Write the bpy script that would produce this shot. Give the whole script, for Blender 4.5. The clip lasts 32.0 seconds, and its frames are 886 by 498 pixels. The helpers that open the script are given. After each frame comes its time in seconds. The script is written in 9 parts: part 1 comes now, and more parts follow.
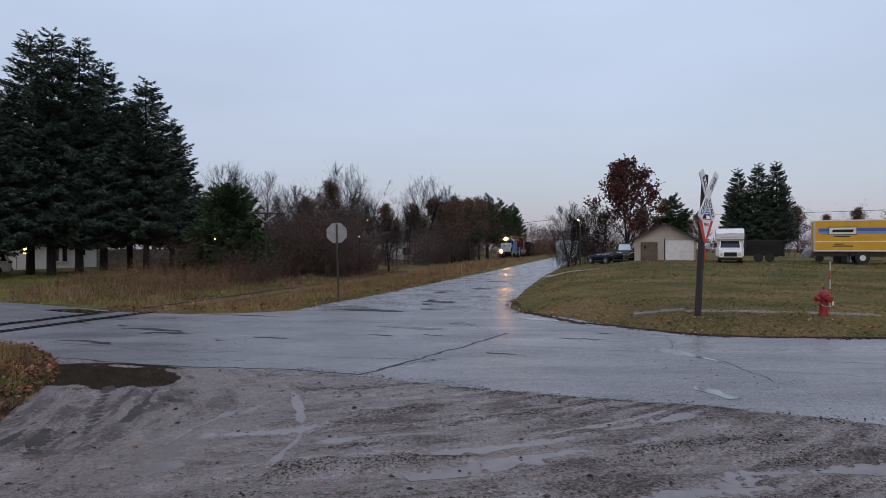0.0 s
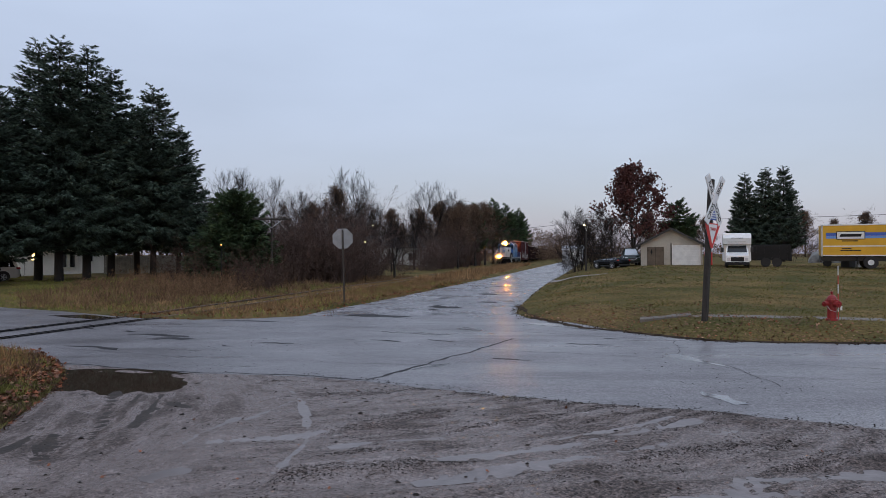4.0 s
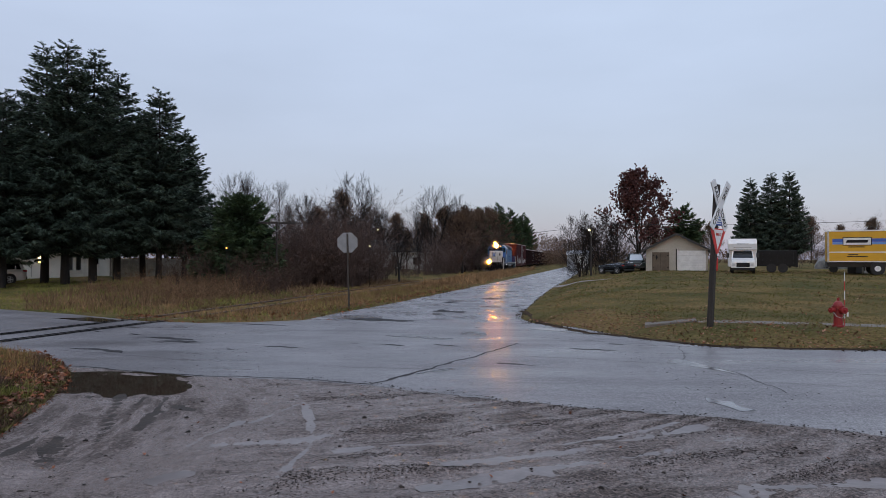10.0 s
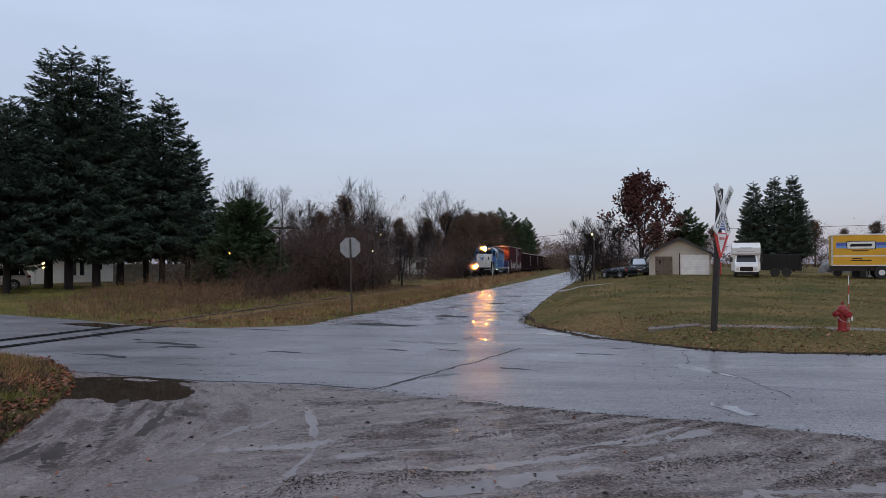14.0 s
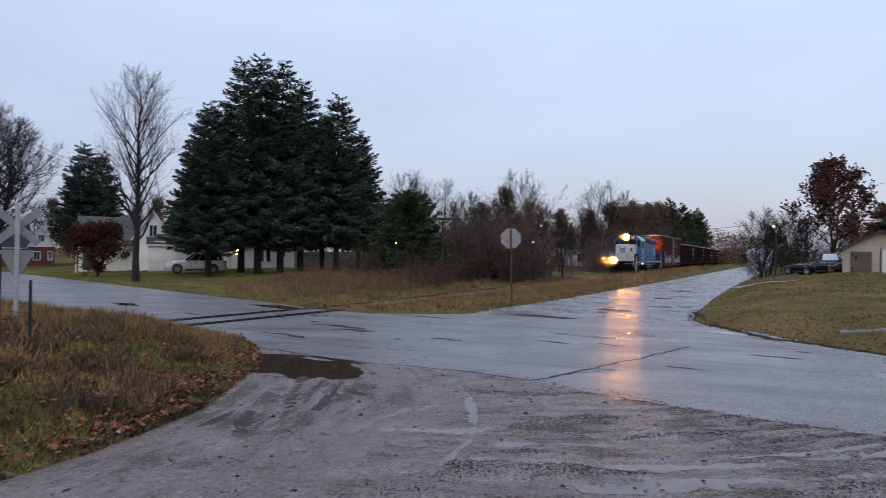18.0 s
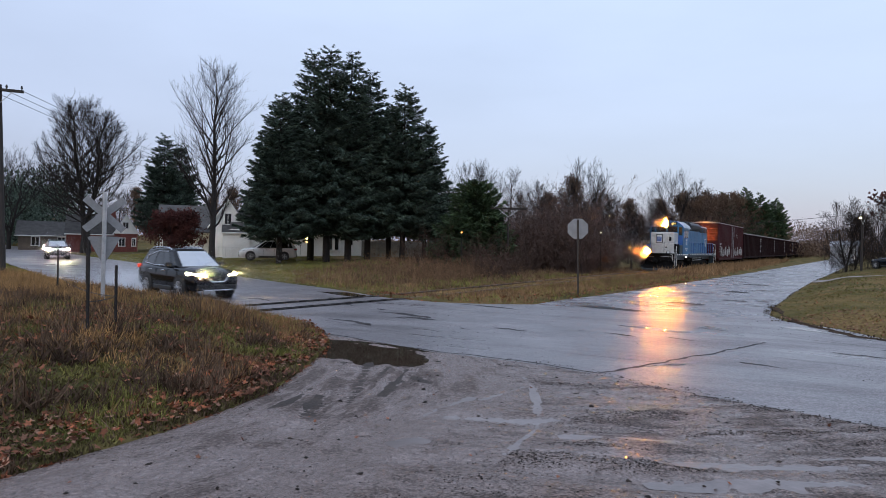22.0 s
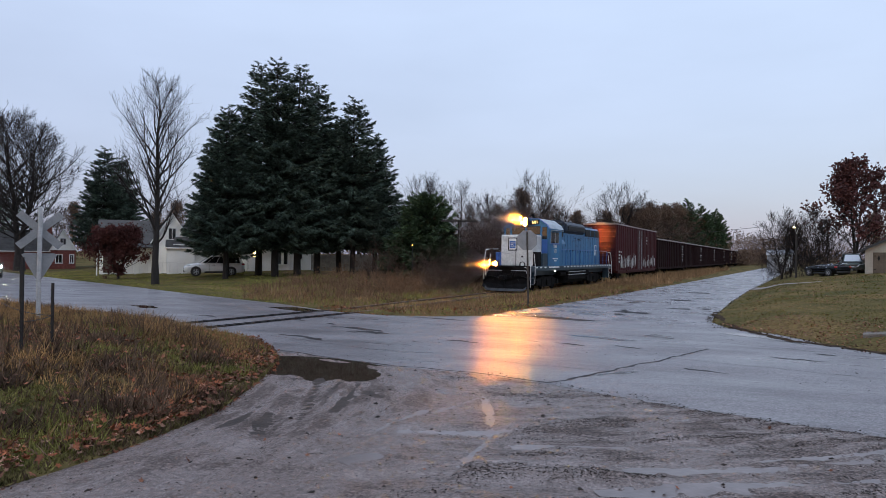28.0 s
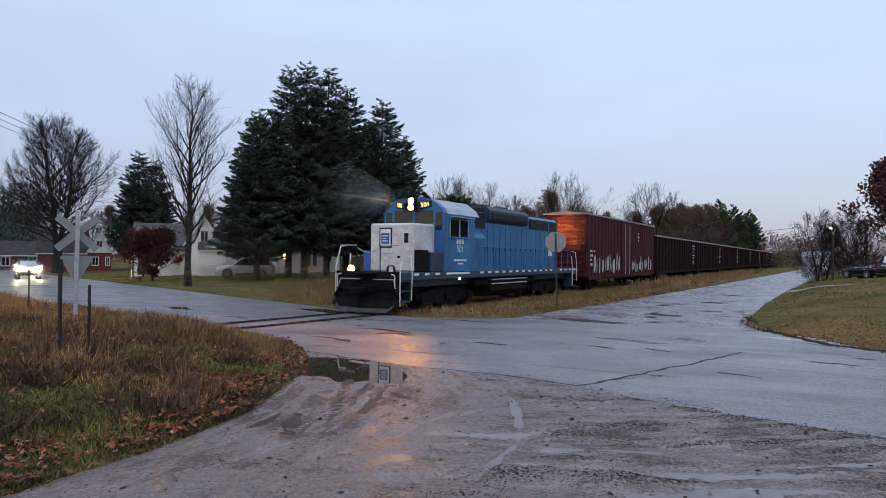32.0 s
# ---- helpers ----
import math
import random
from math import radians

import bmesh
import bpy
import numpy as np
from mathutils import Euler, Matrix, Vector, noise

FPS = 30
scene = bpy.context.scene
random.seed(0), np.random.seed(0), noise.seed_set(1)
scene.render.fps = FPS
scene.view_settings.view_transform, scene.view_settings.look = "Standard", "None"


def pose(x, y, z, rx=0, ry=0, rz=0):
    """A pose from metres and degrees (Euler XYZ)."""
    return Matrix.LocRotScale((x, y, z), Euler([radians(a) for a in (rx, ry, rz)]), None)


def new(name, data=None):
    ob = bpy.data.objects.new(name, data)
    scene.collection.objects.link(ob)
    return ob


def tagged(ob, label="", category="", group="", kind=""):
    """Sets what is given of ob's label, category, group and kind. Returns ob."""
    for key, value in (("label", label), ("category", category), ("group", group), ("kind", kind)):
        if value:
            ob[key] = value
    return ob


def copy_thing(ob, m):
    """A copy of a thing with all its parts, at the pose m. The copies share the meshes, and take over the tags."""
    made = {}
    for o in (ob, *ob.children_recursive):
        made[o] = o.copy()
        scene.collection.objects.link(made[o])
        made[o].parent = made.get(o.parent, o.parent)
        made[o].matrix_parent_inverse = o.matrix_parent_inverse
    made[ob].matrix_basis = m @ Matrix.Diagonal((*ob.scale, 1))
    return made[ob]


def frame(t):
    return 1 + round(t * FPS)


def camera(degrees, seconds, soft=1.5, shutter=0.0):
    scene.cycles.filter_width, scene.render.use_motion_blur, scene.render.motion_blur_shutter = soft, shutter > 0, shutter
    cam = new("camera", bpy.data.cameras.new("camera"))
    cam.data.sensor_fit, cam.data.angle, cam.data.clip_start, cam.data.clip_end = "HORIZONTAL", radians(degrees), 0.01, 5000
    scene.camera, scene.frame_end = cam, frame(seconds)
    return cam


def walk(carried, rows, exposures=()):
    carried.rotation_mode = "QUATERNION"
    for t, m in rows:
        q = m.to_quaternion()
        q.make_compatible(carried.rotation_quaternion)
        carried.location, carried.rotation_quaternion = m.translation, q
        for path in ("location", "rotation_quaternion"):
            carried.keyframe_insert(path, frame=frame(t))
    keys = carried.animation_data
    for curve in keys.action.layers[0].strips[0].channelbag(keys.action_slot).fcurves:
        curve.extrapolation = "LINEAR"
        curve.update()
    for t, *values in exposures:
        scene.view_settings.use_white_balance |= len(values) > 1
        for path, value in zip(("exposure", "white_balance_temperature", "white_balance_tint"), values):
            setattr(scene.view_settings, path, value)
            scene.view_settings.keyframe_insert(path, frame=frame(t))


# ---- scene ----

# ---------------------------------------------------------------- camera and its walk
EYE = (0.0, 0.0, 2.2)
# seconds, yaw, pitch, lean in degrees
PATH = [(0, 0, 0, -0), (0.5, 0.03, 0.01, 0.13), (1, 0.07, 0, 0.06), (1.5, 0.13, 0.14, 0.18), (2, 0.25, 0.17, 0.12), (2.5, 0.33, 0.23, -0.03), (3, 0.44, 0.28, 0.14), (3.5, 0.49, 0.37, 0.15), (5.5, 0.56, 0.6, -0.1), (6, 0.62, 0.58, -0.17), (6.5, 0.76, 0.62, -0.14), (7, 0.79, 0.58, -0.42), (7.5, 0.89, 0.57, -0.29), (8, 0.89, 0.61, -0.16), (8.5, 0.9, 0.67, -0.25), (9, 0.92, 0.66, -0.36), (9.5, 0.94, 0.74, -0.2), (10, 0.91, 0.84, -0.13), (10.5, 0.92, 0.93, -0.1), (11, 0.95, 1.03, -0.04), (11.5, 1.02, 1.12, 0.03), (12, 1.06, 1.19, -0.05), (12.5, 1.1, 1.21, -0.13), (13, 1.08, 1.23, -0.09), (13.5, 1.09, 1.26, -0.05), (15.5, 1.63, 0.99, -0.11), (16, 2.13, 0.83, -0.32), (16.5, 3.77, 0.82, -0.42), (17, 5.88, 0.77, -0.55), (17.5, 10.07, 0.65, -0.63), (18, 15.02, 0.37, -0.84), (18.5, 18.27, 0.14, -1.18), (19, 20.56, -0.08, -0.9), (19.5, 21.36, -0.14, -1.1), (20, 21.49, -0.23, -1.11), (20.5, 21.54, -0.3, -1.29), (21, 21.17, -0.45, -1.39), (21.5, 20.84, -0.57, -1.34), (22, 20.69, -0.64, -1.34), (22.5, 20.36, -0.72, -1.33), (23, 19.8, -0.78, -1.38), (23.5, 19.51, -0.75, -1.22), (24, 19.34, -0.73, -1.21), (24.5, 18.85, -0.61, -0.99), (25, 18.31, -0.38, -0.98), (25.5, 17.68, -0.12, -1), (26, 17.3, -0, -1.11), (26.5, 16.83, 0.19, -0.98), (28.5, 16.42, 0.56, -0.68), (29, 16.53, 0.55, -0.7), (29.5, 16.64, 0.56, -0.69), (30, 17, 0.66, -0.41), (30.5, 17.14, 0.69, -0.3), (31, 17.4, 0.72, -0.27), (31.5, 18.01, 0.73, -0.5), (32, 18.85, 0.68, -0.62)]
cam = camera(67.8, 32.0, soft=0.5, shutter=0.4)
walk(cam, [(t, pose(*EYE, 90 + p, r, y)) for t, y, p, r in PATH], exposures=[(0, 0.0, 6500, 10), (16, 0.0, 6500, 10), (19, 0.28, 6300, 10), (24, 0.28, 6300, 10), (27.5, 0.2, 6300, 10), (32, 0.22, 6300, 10)])

# ---------------------------------------------------------------- world and sun: an overcast dusk
world = bpy.data.worlds.new("dusk_sky")
scene.world = world
world.use_nodes = True
wn, wl = world.node_tree.nodes, world.node_tree.links
wn.clear()
w_out = wn.new("ShaderNodeOutputWorld")
w_sky = wn.new("ShaderNodeTexSky")
w_sky.sky_type, w_sky.sun_disc = "NISHITA", False
w_sky.sun_elevation, w_sky.sun_rotation = radians(4), radians(200)
w_bg1 = wn.new("ShaderNodeBackground")
w_bg1.inputs["Strength"].default_value = 0.05
wl.new(w_sky.outputs[0], w_bg1.inputs["Color"])
w_co = wn.new("ShaderNodeTexCoord")
w_sep = wn.new("ShaderNodeSeparateXYZ")
wl.new(w_co.outputs["Generated"], w_sep.inputs[0])
w_ramp = wn.new("ShaderNodeValToRGB")
for pos, col in ((0.0, (0.32, 0.35, 0.50)), (0.06, (0.375, 0.42, 0.60)), (0.17, (0.46, 0.52, 0.71)), (0.34, (0.535, 0.62, 0.82)), (1.0, (0.66, 0.755, 0.97))):
    if pos in (0.0, 1.0):
        e = w_ramp.color_ramp.elements[0 if pos == 0.0 else -1]
    else:
        e = w_ramp.color_ramp.elements.new(pos)
    e.position, e.color = pos, (*col, 1)
wl.new(w_sep.outputs["Z"], w_ramp.inputs[0])
w_noise = wn.new("ShaderNodeTexNoise")
w_noise.inputs["Scale"].default_value, w_noise.inputs["Detail"].default_value = 2.2, 5
w_map = wn.new("ShaderNodeMapping")
w_map.inputs["Scale"].default_value = (1, 1, 3.5)
wl.new(w_co.outputs["Generated"], w_map.inputs[0])
wl.new(w_map.outputs[0], w_noise.inputs["Vector"])
w_mr = wn.new("ShaderNodeMapRange")
w_mr.inputs["From Min"].default_value, w_mr.inputs["From Max"].default_value = 0.3, 0.7
w_mr.inputs["To Min"].default_value, w_mr.inputs["To Max"].default_value = 0.93, 1.05
wl.new(w_noise.outputs[0], w_mr.inputs[0])
w_mul = wn.new("ShaderNodeMixRGB")
w_mul.blend_type, w_mul.inputs[0].default_value = "MULTIPLY", 1.0
wl.new(w_ramp.outputs[0], w_mul.inputs[1])
wl.new(w_mr.outputs[0], w_mul.inputs[2])
w_bg2 = wn.new("ShaderNodeBackground")
w_bg2.inputs["Strength"].default_value = 0.9
wl.new(w_mul.outputs[0], w_bg2.inputs["Color"])
w_add = wn.new("ShaderNodeAddShader")
wl.new(w_bg1.outputs[0], w_add.inputs[0])
wl.new(w_bg2.outputs[0], w_add.inputs[1])
wl.new(w_add.outputs[0], w_out.inputs["Surface"])
sun = new("sun", bpy.data.lights.new("sun", "SUN"))
sun.data.energy, sun.data.angle, sun.data.color = 0.5, radians(60), (1, 0.97, 0.93)
sun.matrix_world = pose(0, 0, 60, 38, 0, 20)

# ---------------------------------------------------------------- materials
MATS = {}


def mat(name, color, rough=0.6, metal=0.0, var=0.25, scale=3.0, fine=40.0, bump=0.0, color2=None, emit=None, strength=0.0,
        per_piece=0.0, rough_var=0.0, spec=None, stretch=(1, 1, 1), translucent=0.0):
    """A surface with variation at two scales: broad stains and fine grain, in object-independent metres."""
    if name in MATS:
        return MATS[name]
    m = bpy.data.materials.new(name)
    m.use_nodes = True
    nt = m.node_tree
    n, l = nt.nodes, nt.links
    b = n["Principled BSDF"]
    b.inputs["Roughness"].default_value, b.inputs["Metallic"].default_value = rough, metal
    if spec is not None:
        b.inputs["Specular IOR Level"].default_value = spec
    if emit:
        b.inputs["Emission Color"].default_value, b.inputs["Emission Strength"].default_value = (*emit, 1), strength
    co = n.new("ShaderNodeTexCoord")
    mp = n.new("ShaderNodeMapping")
    mp.inputs["Scale"].default_value = stretch
    l.new(co.outputs["Object"], mp.inputs[0])
    n1, n2 = n.new("ShaderNodeTexNoise"), n.new("ShaderNodeTexNoise")
    n1.inputs["Scale"].default_value, n1.inputs["Detail"].default_value = scale, 4
    n2.inputs["Scale"].default_value, n2.inputs["Detail"].default_value = fine, 3
    l.new(mp.outputs[0], n1.inputs["Vector"])
    l.new(mp.outputs[0], n2.inputs["Vector"])
    mix = n.new("ShaderNodeMixRGB")
    c2 = color2 or tuple(c * (1 - var) for c in color)
    c1 = tuple(min(1, c * (1 + var * 0.5)) for c in color) if not color2 else color
    mix.inputs[1].default_value, mix.inputs[2].default_value = (*c1, 1), (*c2, 1)
    ramp = n.new("ShaderNodeMapRange")
    ramp.inputs["From Min"].default_value, ramp.inputs["From Max"].default_value = 0.35, 0.65
    l.new(n1.outputs[0], ramp.inputs[0])
    l.new(ramp.outputs[0], mix.inputs[0])
    hsv = n.new("ShaderNodeHueSaturation")
    l.new(mix.outputs[0], hsv.inputs["Color"])
    mr = n.new("ShaderNodeMapRange")
    mr.inputs["From Min"].default_value, mr.inputs["From Max"].default_value = 0.3, 0.7
    mr.inputs["To Min"].default_value, mr.inputs["To Max"].default_value = 1 - var, 1 + var
    l.new(n2.outputs[0], mr.inputs[0])
    value = mr.outputs[0]
    if per_piece:
        info = n.new("ShaderNodeNewGeometry")
        pr = n.new("ShaderNodeMapRange")
        pr.inputs["To Min"].default_value, pr.inputs["To Max"].default_value = 1 - per_piece, 1 + per_piece
        l.new(info.outputs["Random Per Island"], pr.inputs[0])
        mm = n.new("ShaderNodeMath")
        mm.operation = "MULTIPLY"
        l.new(value, mm.inputs[0])
        l.new(pr.outputs[0], mm.inputs[1])
        value = mm.outputs[0]
    l.new(value, hsv.inputs["Value"])
    l.new(hsv.outputs[0], b.inputs["Base Color"])
    if rough_var:
        rr = n.new("ShaderNodeMapRange")
        rr.inputs["From Min"].default_value, rr.inputs["From Max"].default_value = 0.35, 0.65
        rr.inputs["To Min"].default_value, rr.inputs["To Max"].default_value = max(0.02, rough - rough_var), min(1, rough + rough_var)
        l.new(n1.outputs[0], rr.inputs[0])
        l.new(rr.outputs[0], b.inputs["Roughness"])
    if bump:
        bp = n.new("ShaderNodeBump")
        bp.inputs["Strength"].default_value, bp.inputs["Distance"].default_value = 1.0, bump
        l.new(n2.outputs[0], bp.inputs["Height"])
        l.new(bp.outputs[0], b.inputs["Normal"])
    MATS[name] = m
    return m


def wet_asphalt(name, dry, wet, gloss, rough, scale, streak, bump, uneven=0.012, film=(0.22, 0.9, 1)):
    """Wet paving: matt worn patches between films of water that mirror the sky."""
    m = mat(name, dry, rough, var=0.3, scale=scale, fine=30, bump=bump, color2=wet, rough_var=0.0, stretch=streak)
    n, l = m.node_tree.nodes, m.node_tree.links
    b = n["Principled BSDF"]
    co = n.new("ShaderNodeTexCoord")
    mp = n.new("ShaderNodeMapping")
    mp.inputs["Rotation"].default_value, mp.inputs["Scale"].default_value = (0, 0, radians(28)), film
    l.new(co.outputs["Object"], mp.inputs[0])
    ns = n.new("ShaderNodeTexNoise")
    ns.inputs["Scale"].default_value, ns.inputs["Detail"].default_value, ns.inputs["Roughness"].default_value = 0.8, 6, 0.62
    l.new(mp.outputs[0], ns.inputs["Vector"])
    mr = n.new("ShaderNodeMapRange")
    mr.inputs["From Min"].default_value, mr.inputs["From Max"].default_value = 0.36, 0.62
    mr.inputs["To Min"].default_value, mr.inputs["To Max"].default_value = gloss, rough
    l.new(ns.outputs[0], mr.inputs[0])
    l.new(mr.outputs[0], b.inputs["Roughness"])
    # stones of the aggregate
    cell = n.new("ShaderNodeTexVoronoi")
    cell.inputs["Scale"].default_value = 60.0
    l.new(co.outputs["Object"], cell.inputs["Vector"])
    pick = n.new("ShaderNodeSeparateColor")
    l.new(cell.outputs["Color"], pick.inputs[0])
    tone = n.new("ShaderNodeMapRange")
    tone.inputs["To Min"].default_value, tone.inputs["To Max"].default_value = 0.4, 1.6
    l.new(pick.outputs[0], tone.inputs[0])
    hue = [x for x in n if x.type == "HUE_SAT"][0]
    gain = n.new("ShaderNodeMath")
    gain.operation = "MULTIPLY"
    l.new(hue.inputs["Value"].links[0].from_socket, gain.inputs[0])
    l.new(tone.outputs[0], gain.inputs[1])
    l.new(gain.outputs[0], hue.inputs["Value"])
    # shallow unevenness that breaks up what the wet surface mirrors
    wv = n.new("ShaderNodeTexNoise")
    wv.inputs["Scale"].default_value, wv.inputs["Detail"].default_value = 5.0, 5
    l.new(co.outputs["Object"], wv.inputs["Vector"])
    fine = [x for x in n if x.type == "BUMP"][0]
    bp = n.new("ShaderNodeBump")
    bp.inputs["Strength"].default_value, bp.inputs["Distance"].default_value = 1.0, uneven
    l.new(wv.outputs[0], bp.inputs["Height"])
    l.new(fine.outputs[0], bp.inputs["Normal"])
    l.new(bp.outputs[0], b.inputs["Normal"])
    return m


M_ROAD = wet_asphalt("wet_asphalt", (0.2, 0.184, 0.19), (0.145, 0.132, 0.137), 0.27, 0.5, 0.5, (1, 1, 1), 0.004)
M_SIDE = wet_asphalt("wet_patched_asphalt", (0.21, 0.188, 0.2), (0.115, 0.103, 0.109), 0.09, 0.46, 0.7, (1, 1, 1), 0.006, 0.045, (0.55, 0.75, 1))
def rutted_mud():
    """Wet clay and gravel: streaks that follow the sweep of the wheel tracks, darker where the dirt is coarse."""
    m = bpy.data.materials.new("wet_gravel_mud")
    m.use_nodes = True
    n, l = m.node_tree.nodes, m.node_tree.links
    b = n["Principled BSDF"]
    co = n.new("ShaderNodeTexCoord")
    sep = n.new("ShaderNodeSeparateXYZ")
    l.new(co.outputs["Object"], sep.inputs[0])

    def calc(op, a, c):
        q = n.new("ShaderNodeMath")
        q.operation = op
        for k, v in enumerate((a, c)):
            if isinstance(v, (int, float)):
                q.inputs[k].default_value = v
            else:
                l.new(v, q.inputs[k])
        return q.outputs[0]

    def rings(cx, cy, across, along, detail):
        dx, dy = calc("SUBTRACT", sep.outputs["X"], cx), calc("SUBTRACT", sep.outputs["Y"], cy)
        r = calc("SQRT", calc("ADD", calc("MULTIPLY", dx, dx), calc("MULTIPLY", dy, dy)), 0)
        a = calc("ARCTAN2", dy, dx)
        c = n.new("ShaderNodeCombineXYZ")
        l.new(calc("MULTIPLY", r, across), c.inputs[0])
        l.new(calc("MULTIPLY", a, along), c.inputs[1])
        t = n.new("ShaderNodeTexNoise")
        t.inputs["Scale"].default_value, t.inputs["Detail"].default_value, t.inputs["Roughness"].default_value = 1.0, detail, 0.6
        l.new(c.outputs[0], t.inputs["Vector"])
        return t.outputs[0]

    def plain(scale, detail, rough=0.6):
        t = n.new("ShaderNodeTexNoise")
        t.inputs["Scale"].default_value, t.inputs["Detail"].default_value, t.inputs["Roughness"].default_value = scale, detail, rough
        l.new(co.outputs["Object"], t.inputs["Vector"])
        return t.outputs[0]

    def span(v, f0, f1, t0, t1):
        q = n.new("ShaderNodeMapRange")
        for k, x in zip(("From Min", "From Max", "To Min", "To Max"), (f0, f1, t0, t1)):
            q.inputs[k].default_value = x
        l.new(v, q.inputs[0])
        return q.outputs[0]

    side = span(sep.outputs["X"], -3.4, -1.6, 0.0, 1.0)
    right = rings(-4.5, 17.5, 4.2, 12.0, 6)
    left = rings(-13.2, 5.4, 4.0, 9.0, 6)
    streak = calc("ADD", calc("MULTIPLY", right, side), calc("MULTIPLY", left, calc("SUBTRACT", 1.0, side)))
    broad, grit, grit2 = plain(1.1, 8, 0.62), plain(26.0, 6, 0.8), plain(75.0, 3)
    mixv = calc("ADD", calc("ADD", calc("ADD", calc("MULTIPLY", streak, 0.55), calc("MULTIPLY", broad, 0.45)), calc("MULTIPLY", calc("SUBTRACT", grit, 0.5), 0.28)), span(sep.outputs["X"], -1.0, 3.0, 0.012, -0.03))
    # churned ground that stays soaked beside the big puddle
    sx, sy = calc("MULTIPLY", calc("SUBTRACT", sep.outputs["X"], -4.35), 0.8), calc("MULTIPLY", calc("SUBTRACT", sep.outputs["Y"], 7.6), 0.5)
    churned = span(calc("SQRT", calc("ADD", calc("MULTIPLY", sx, sx), calc("MULTIPLY", sy, sy)), 0), 0.45, 1.25, 0.11, 0.0)
    mixv = calc("SUBTRACT", mixv, calc("MULTIPLY", churned, span(left, 0.42, 0.58, 1.0, 0.15)))
    tone = n.new("ShaderNodeValToRGB")
    tone.color_ramp.elements[0].position, tone.color_ramp.elements[0].color = 0.38, (0.1, 0.077, 0.068, 1)
    tone.color_ramp.elements[1].position, tone.color_ramp.elements[1].color = 0.62, (0.25, 0.2, 0.186, 1)
    e = tone.color_ramp.elements.new(0.5)
    e.color = (0.19, 0.148, 0.134, 1)
    l.new(mixv, tone.inputs[0])
    hsv = n.new("ShaderNodeHueSaturation")
    l.new(tone.outputs[0], hsv.inputs["Color"])
    # small stones in the clay, each with a tone of its own
    cell = n.new("ShaderNodeTexVoronoi")
    cell.inputs["Scale"].default_value = 52.0
    l.new(co.outputs["Object"], cell.inputs["Vector"])
    pick = n.new("ShaderNodeSeparateColor")
    l.new(cell.outputs["Color"], pick.inputs[0])
    coarse = calc("MULTIPLY", span(mixv, 0.44, 0.58, 1.0, 0.35), span(sep.outputs["X"], -3.2, 0.0, 0.55, 1.0))
    stone = calc("ADD", 1.0, calc("MULTIPLY", coarse, span(pick.outputs[0], 0.0, 1.0, -0.8, 0.6)))
    l.new(calc("MULTIPLY", stone, calc("MULTIPLY", span(grit, 0.3, 0.7, 0.55, 1.45), span(grit2, 0.3, 0.7, 0.8, 1.2))), hsv.inputs["Value"])
    l.new(hsv.outputs[0], b.inputs["Base Color"])
    l.new(span(mixv, 0.42, 0.56, 0.6, 0.22), b.inputs["Roughness"])
    l.new(calc("MULTIPLY", span(grit, 0.36, 0.56, 0.15, 0.45), span(mixv, 0.43, 0.54, 0.5, 1.0)), b.inputs["Specular IOR Level"])
    relief = calc("ADD", calc("MULTIPLY", streak, 0.6), calc("MULTIPLY", coarse, calc("MULTIPLY", cell.outputs["Distance"], -0.16)))
    relief = calc("ADD", relief, calc("ADD", calc("MULTIPLY", grit, 0.4), calc("MULTIPLY", grit2, 0.16)))
    bp = n.new("ShaderNodeBump")
    bp.inputs["Strength"].default_value, bp.inputs["Distance"].default_value = 1.0, 0.035
    l.new(relief, bp.inputs["Height"])
    l.new(bp.outputs[0], b.inputs["Normal"])
    return m


M_MUD = rutted_mud()

M_WATER = mat("puddle_water", (0.052, 0.036, 0.026), 0.03, var=0.1, scale=1, fine=4)
M_SLURRY = mat("muddy_water_film", (0.17, 0.136, 0.128), 0.3, var=0.15, scale=2, fine=12, bump=0.004)
# dark colour stands for wet soil and for the spruces mirrored in it
M_WETMUD = mat("wet_mud_tree_mirror", (0.04, 0.028, 0.021), 0.55, var=0.35, scale=4, fine=30, bump=0.006, spec=0.2)
M_GRASS = mat("grass_ground", (0.17, 0.118, 0.05), 0.95, var=0.35, scale=0.35, fine=9, bump=0.03, color2=(0.075, 0.072, 0.026), spec=0.05)
M_TAR = mat("tar_seal", (0.03, 0.027, 0.028), 0.7, var=0.3, spec=0.25)
M_GAP = mat("flangeway_dirt", (0.008, 0.007, 0.007), 0.9, var=0.3, spec=0.05)
M_CONC = mat("old_concrete", (0.24, 0.23, 0.21), 0.7, var=0.2, scale=2, fine=60, bump=0.002)
M_GALV = mat("galvanised_steel", (0.42, 0.43, 0.44), 0.5, metal=0.5, var=0.15, scale=6)
M_WOOD = mat("weathered_wood", (0.036, 0.03, 0.026), 0.85, var=0.35, scale=2, fine=30, bump=0.004, stretch=(6, 6, 0.6))
M_TIE = mat("creosote_tie", (0.06, 0.05, 0.042), 0.85, var=0.3, scale=4)
M_WHITE = mat("white_paint", (0.72, 0.72, 0.70), 0.55, var=0.1, scale=2, fine=30)
M_SIGNW = mat("white_sheeting", (0.74, 0.75, 0.76), 0.45, var=0.06, scale=3, fine=50)
M_SIGNB = mat("sign_back_aluminium", (0.27, 0.275, 0.28), 0.45, metal=0.4, var=0.12, scale=4)
M_RED = mat("sign_red", (0.55, 0.035, 0.03), 0.45, var=0.1)
M_BLACK = mat("black_paint", (0.012, 0.012, 0.013), 0.6, var=0.2, spec=0.25)
M_BLUESIGN = mat("blue_sheeting", (0.03, 0.09, 0.38), 0.45, var=0.1)
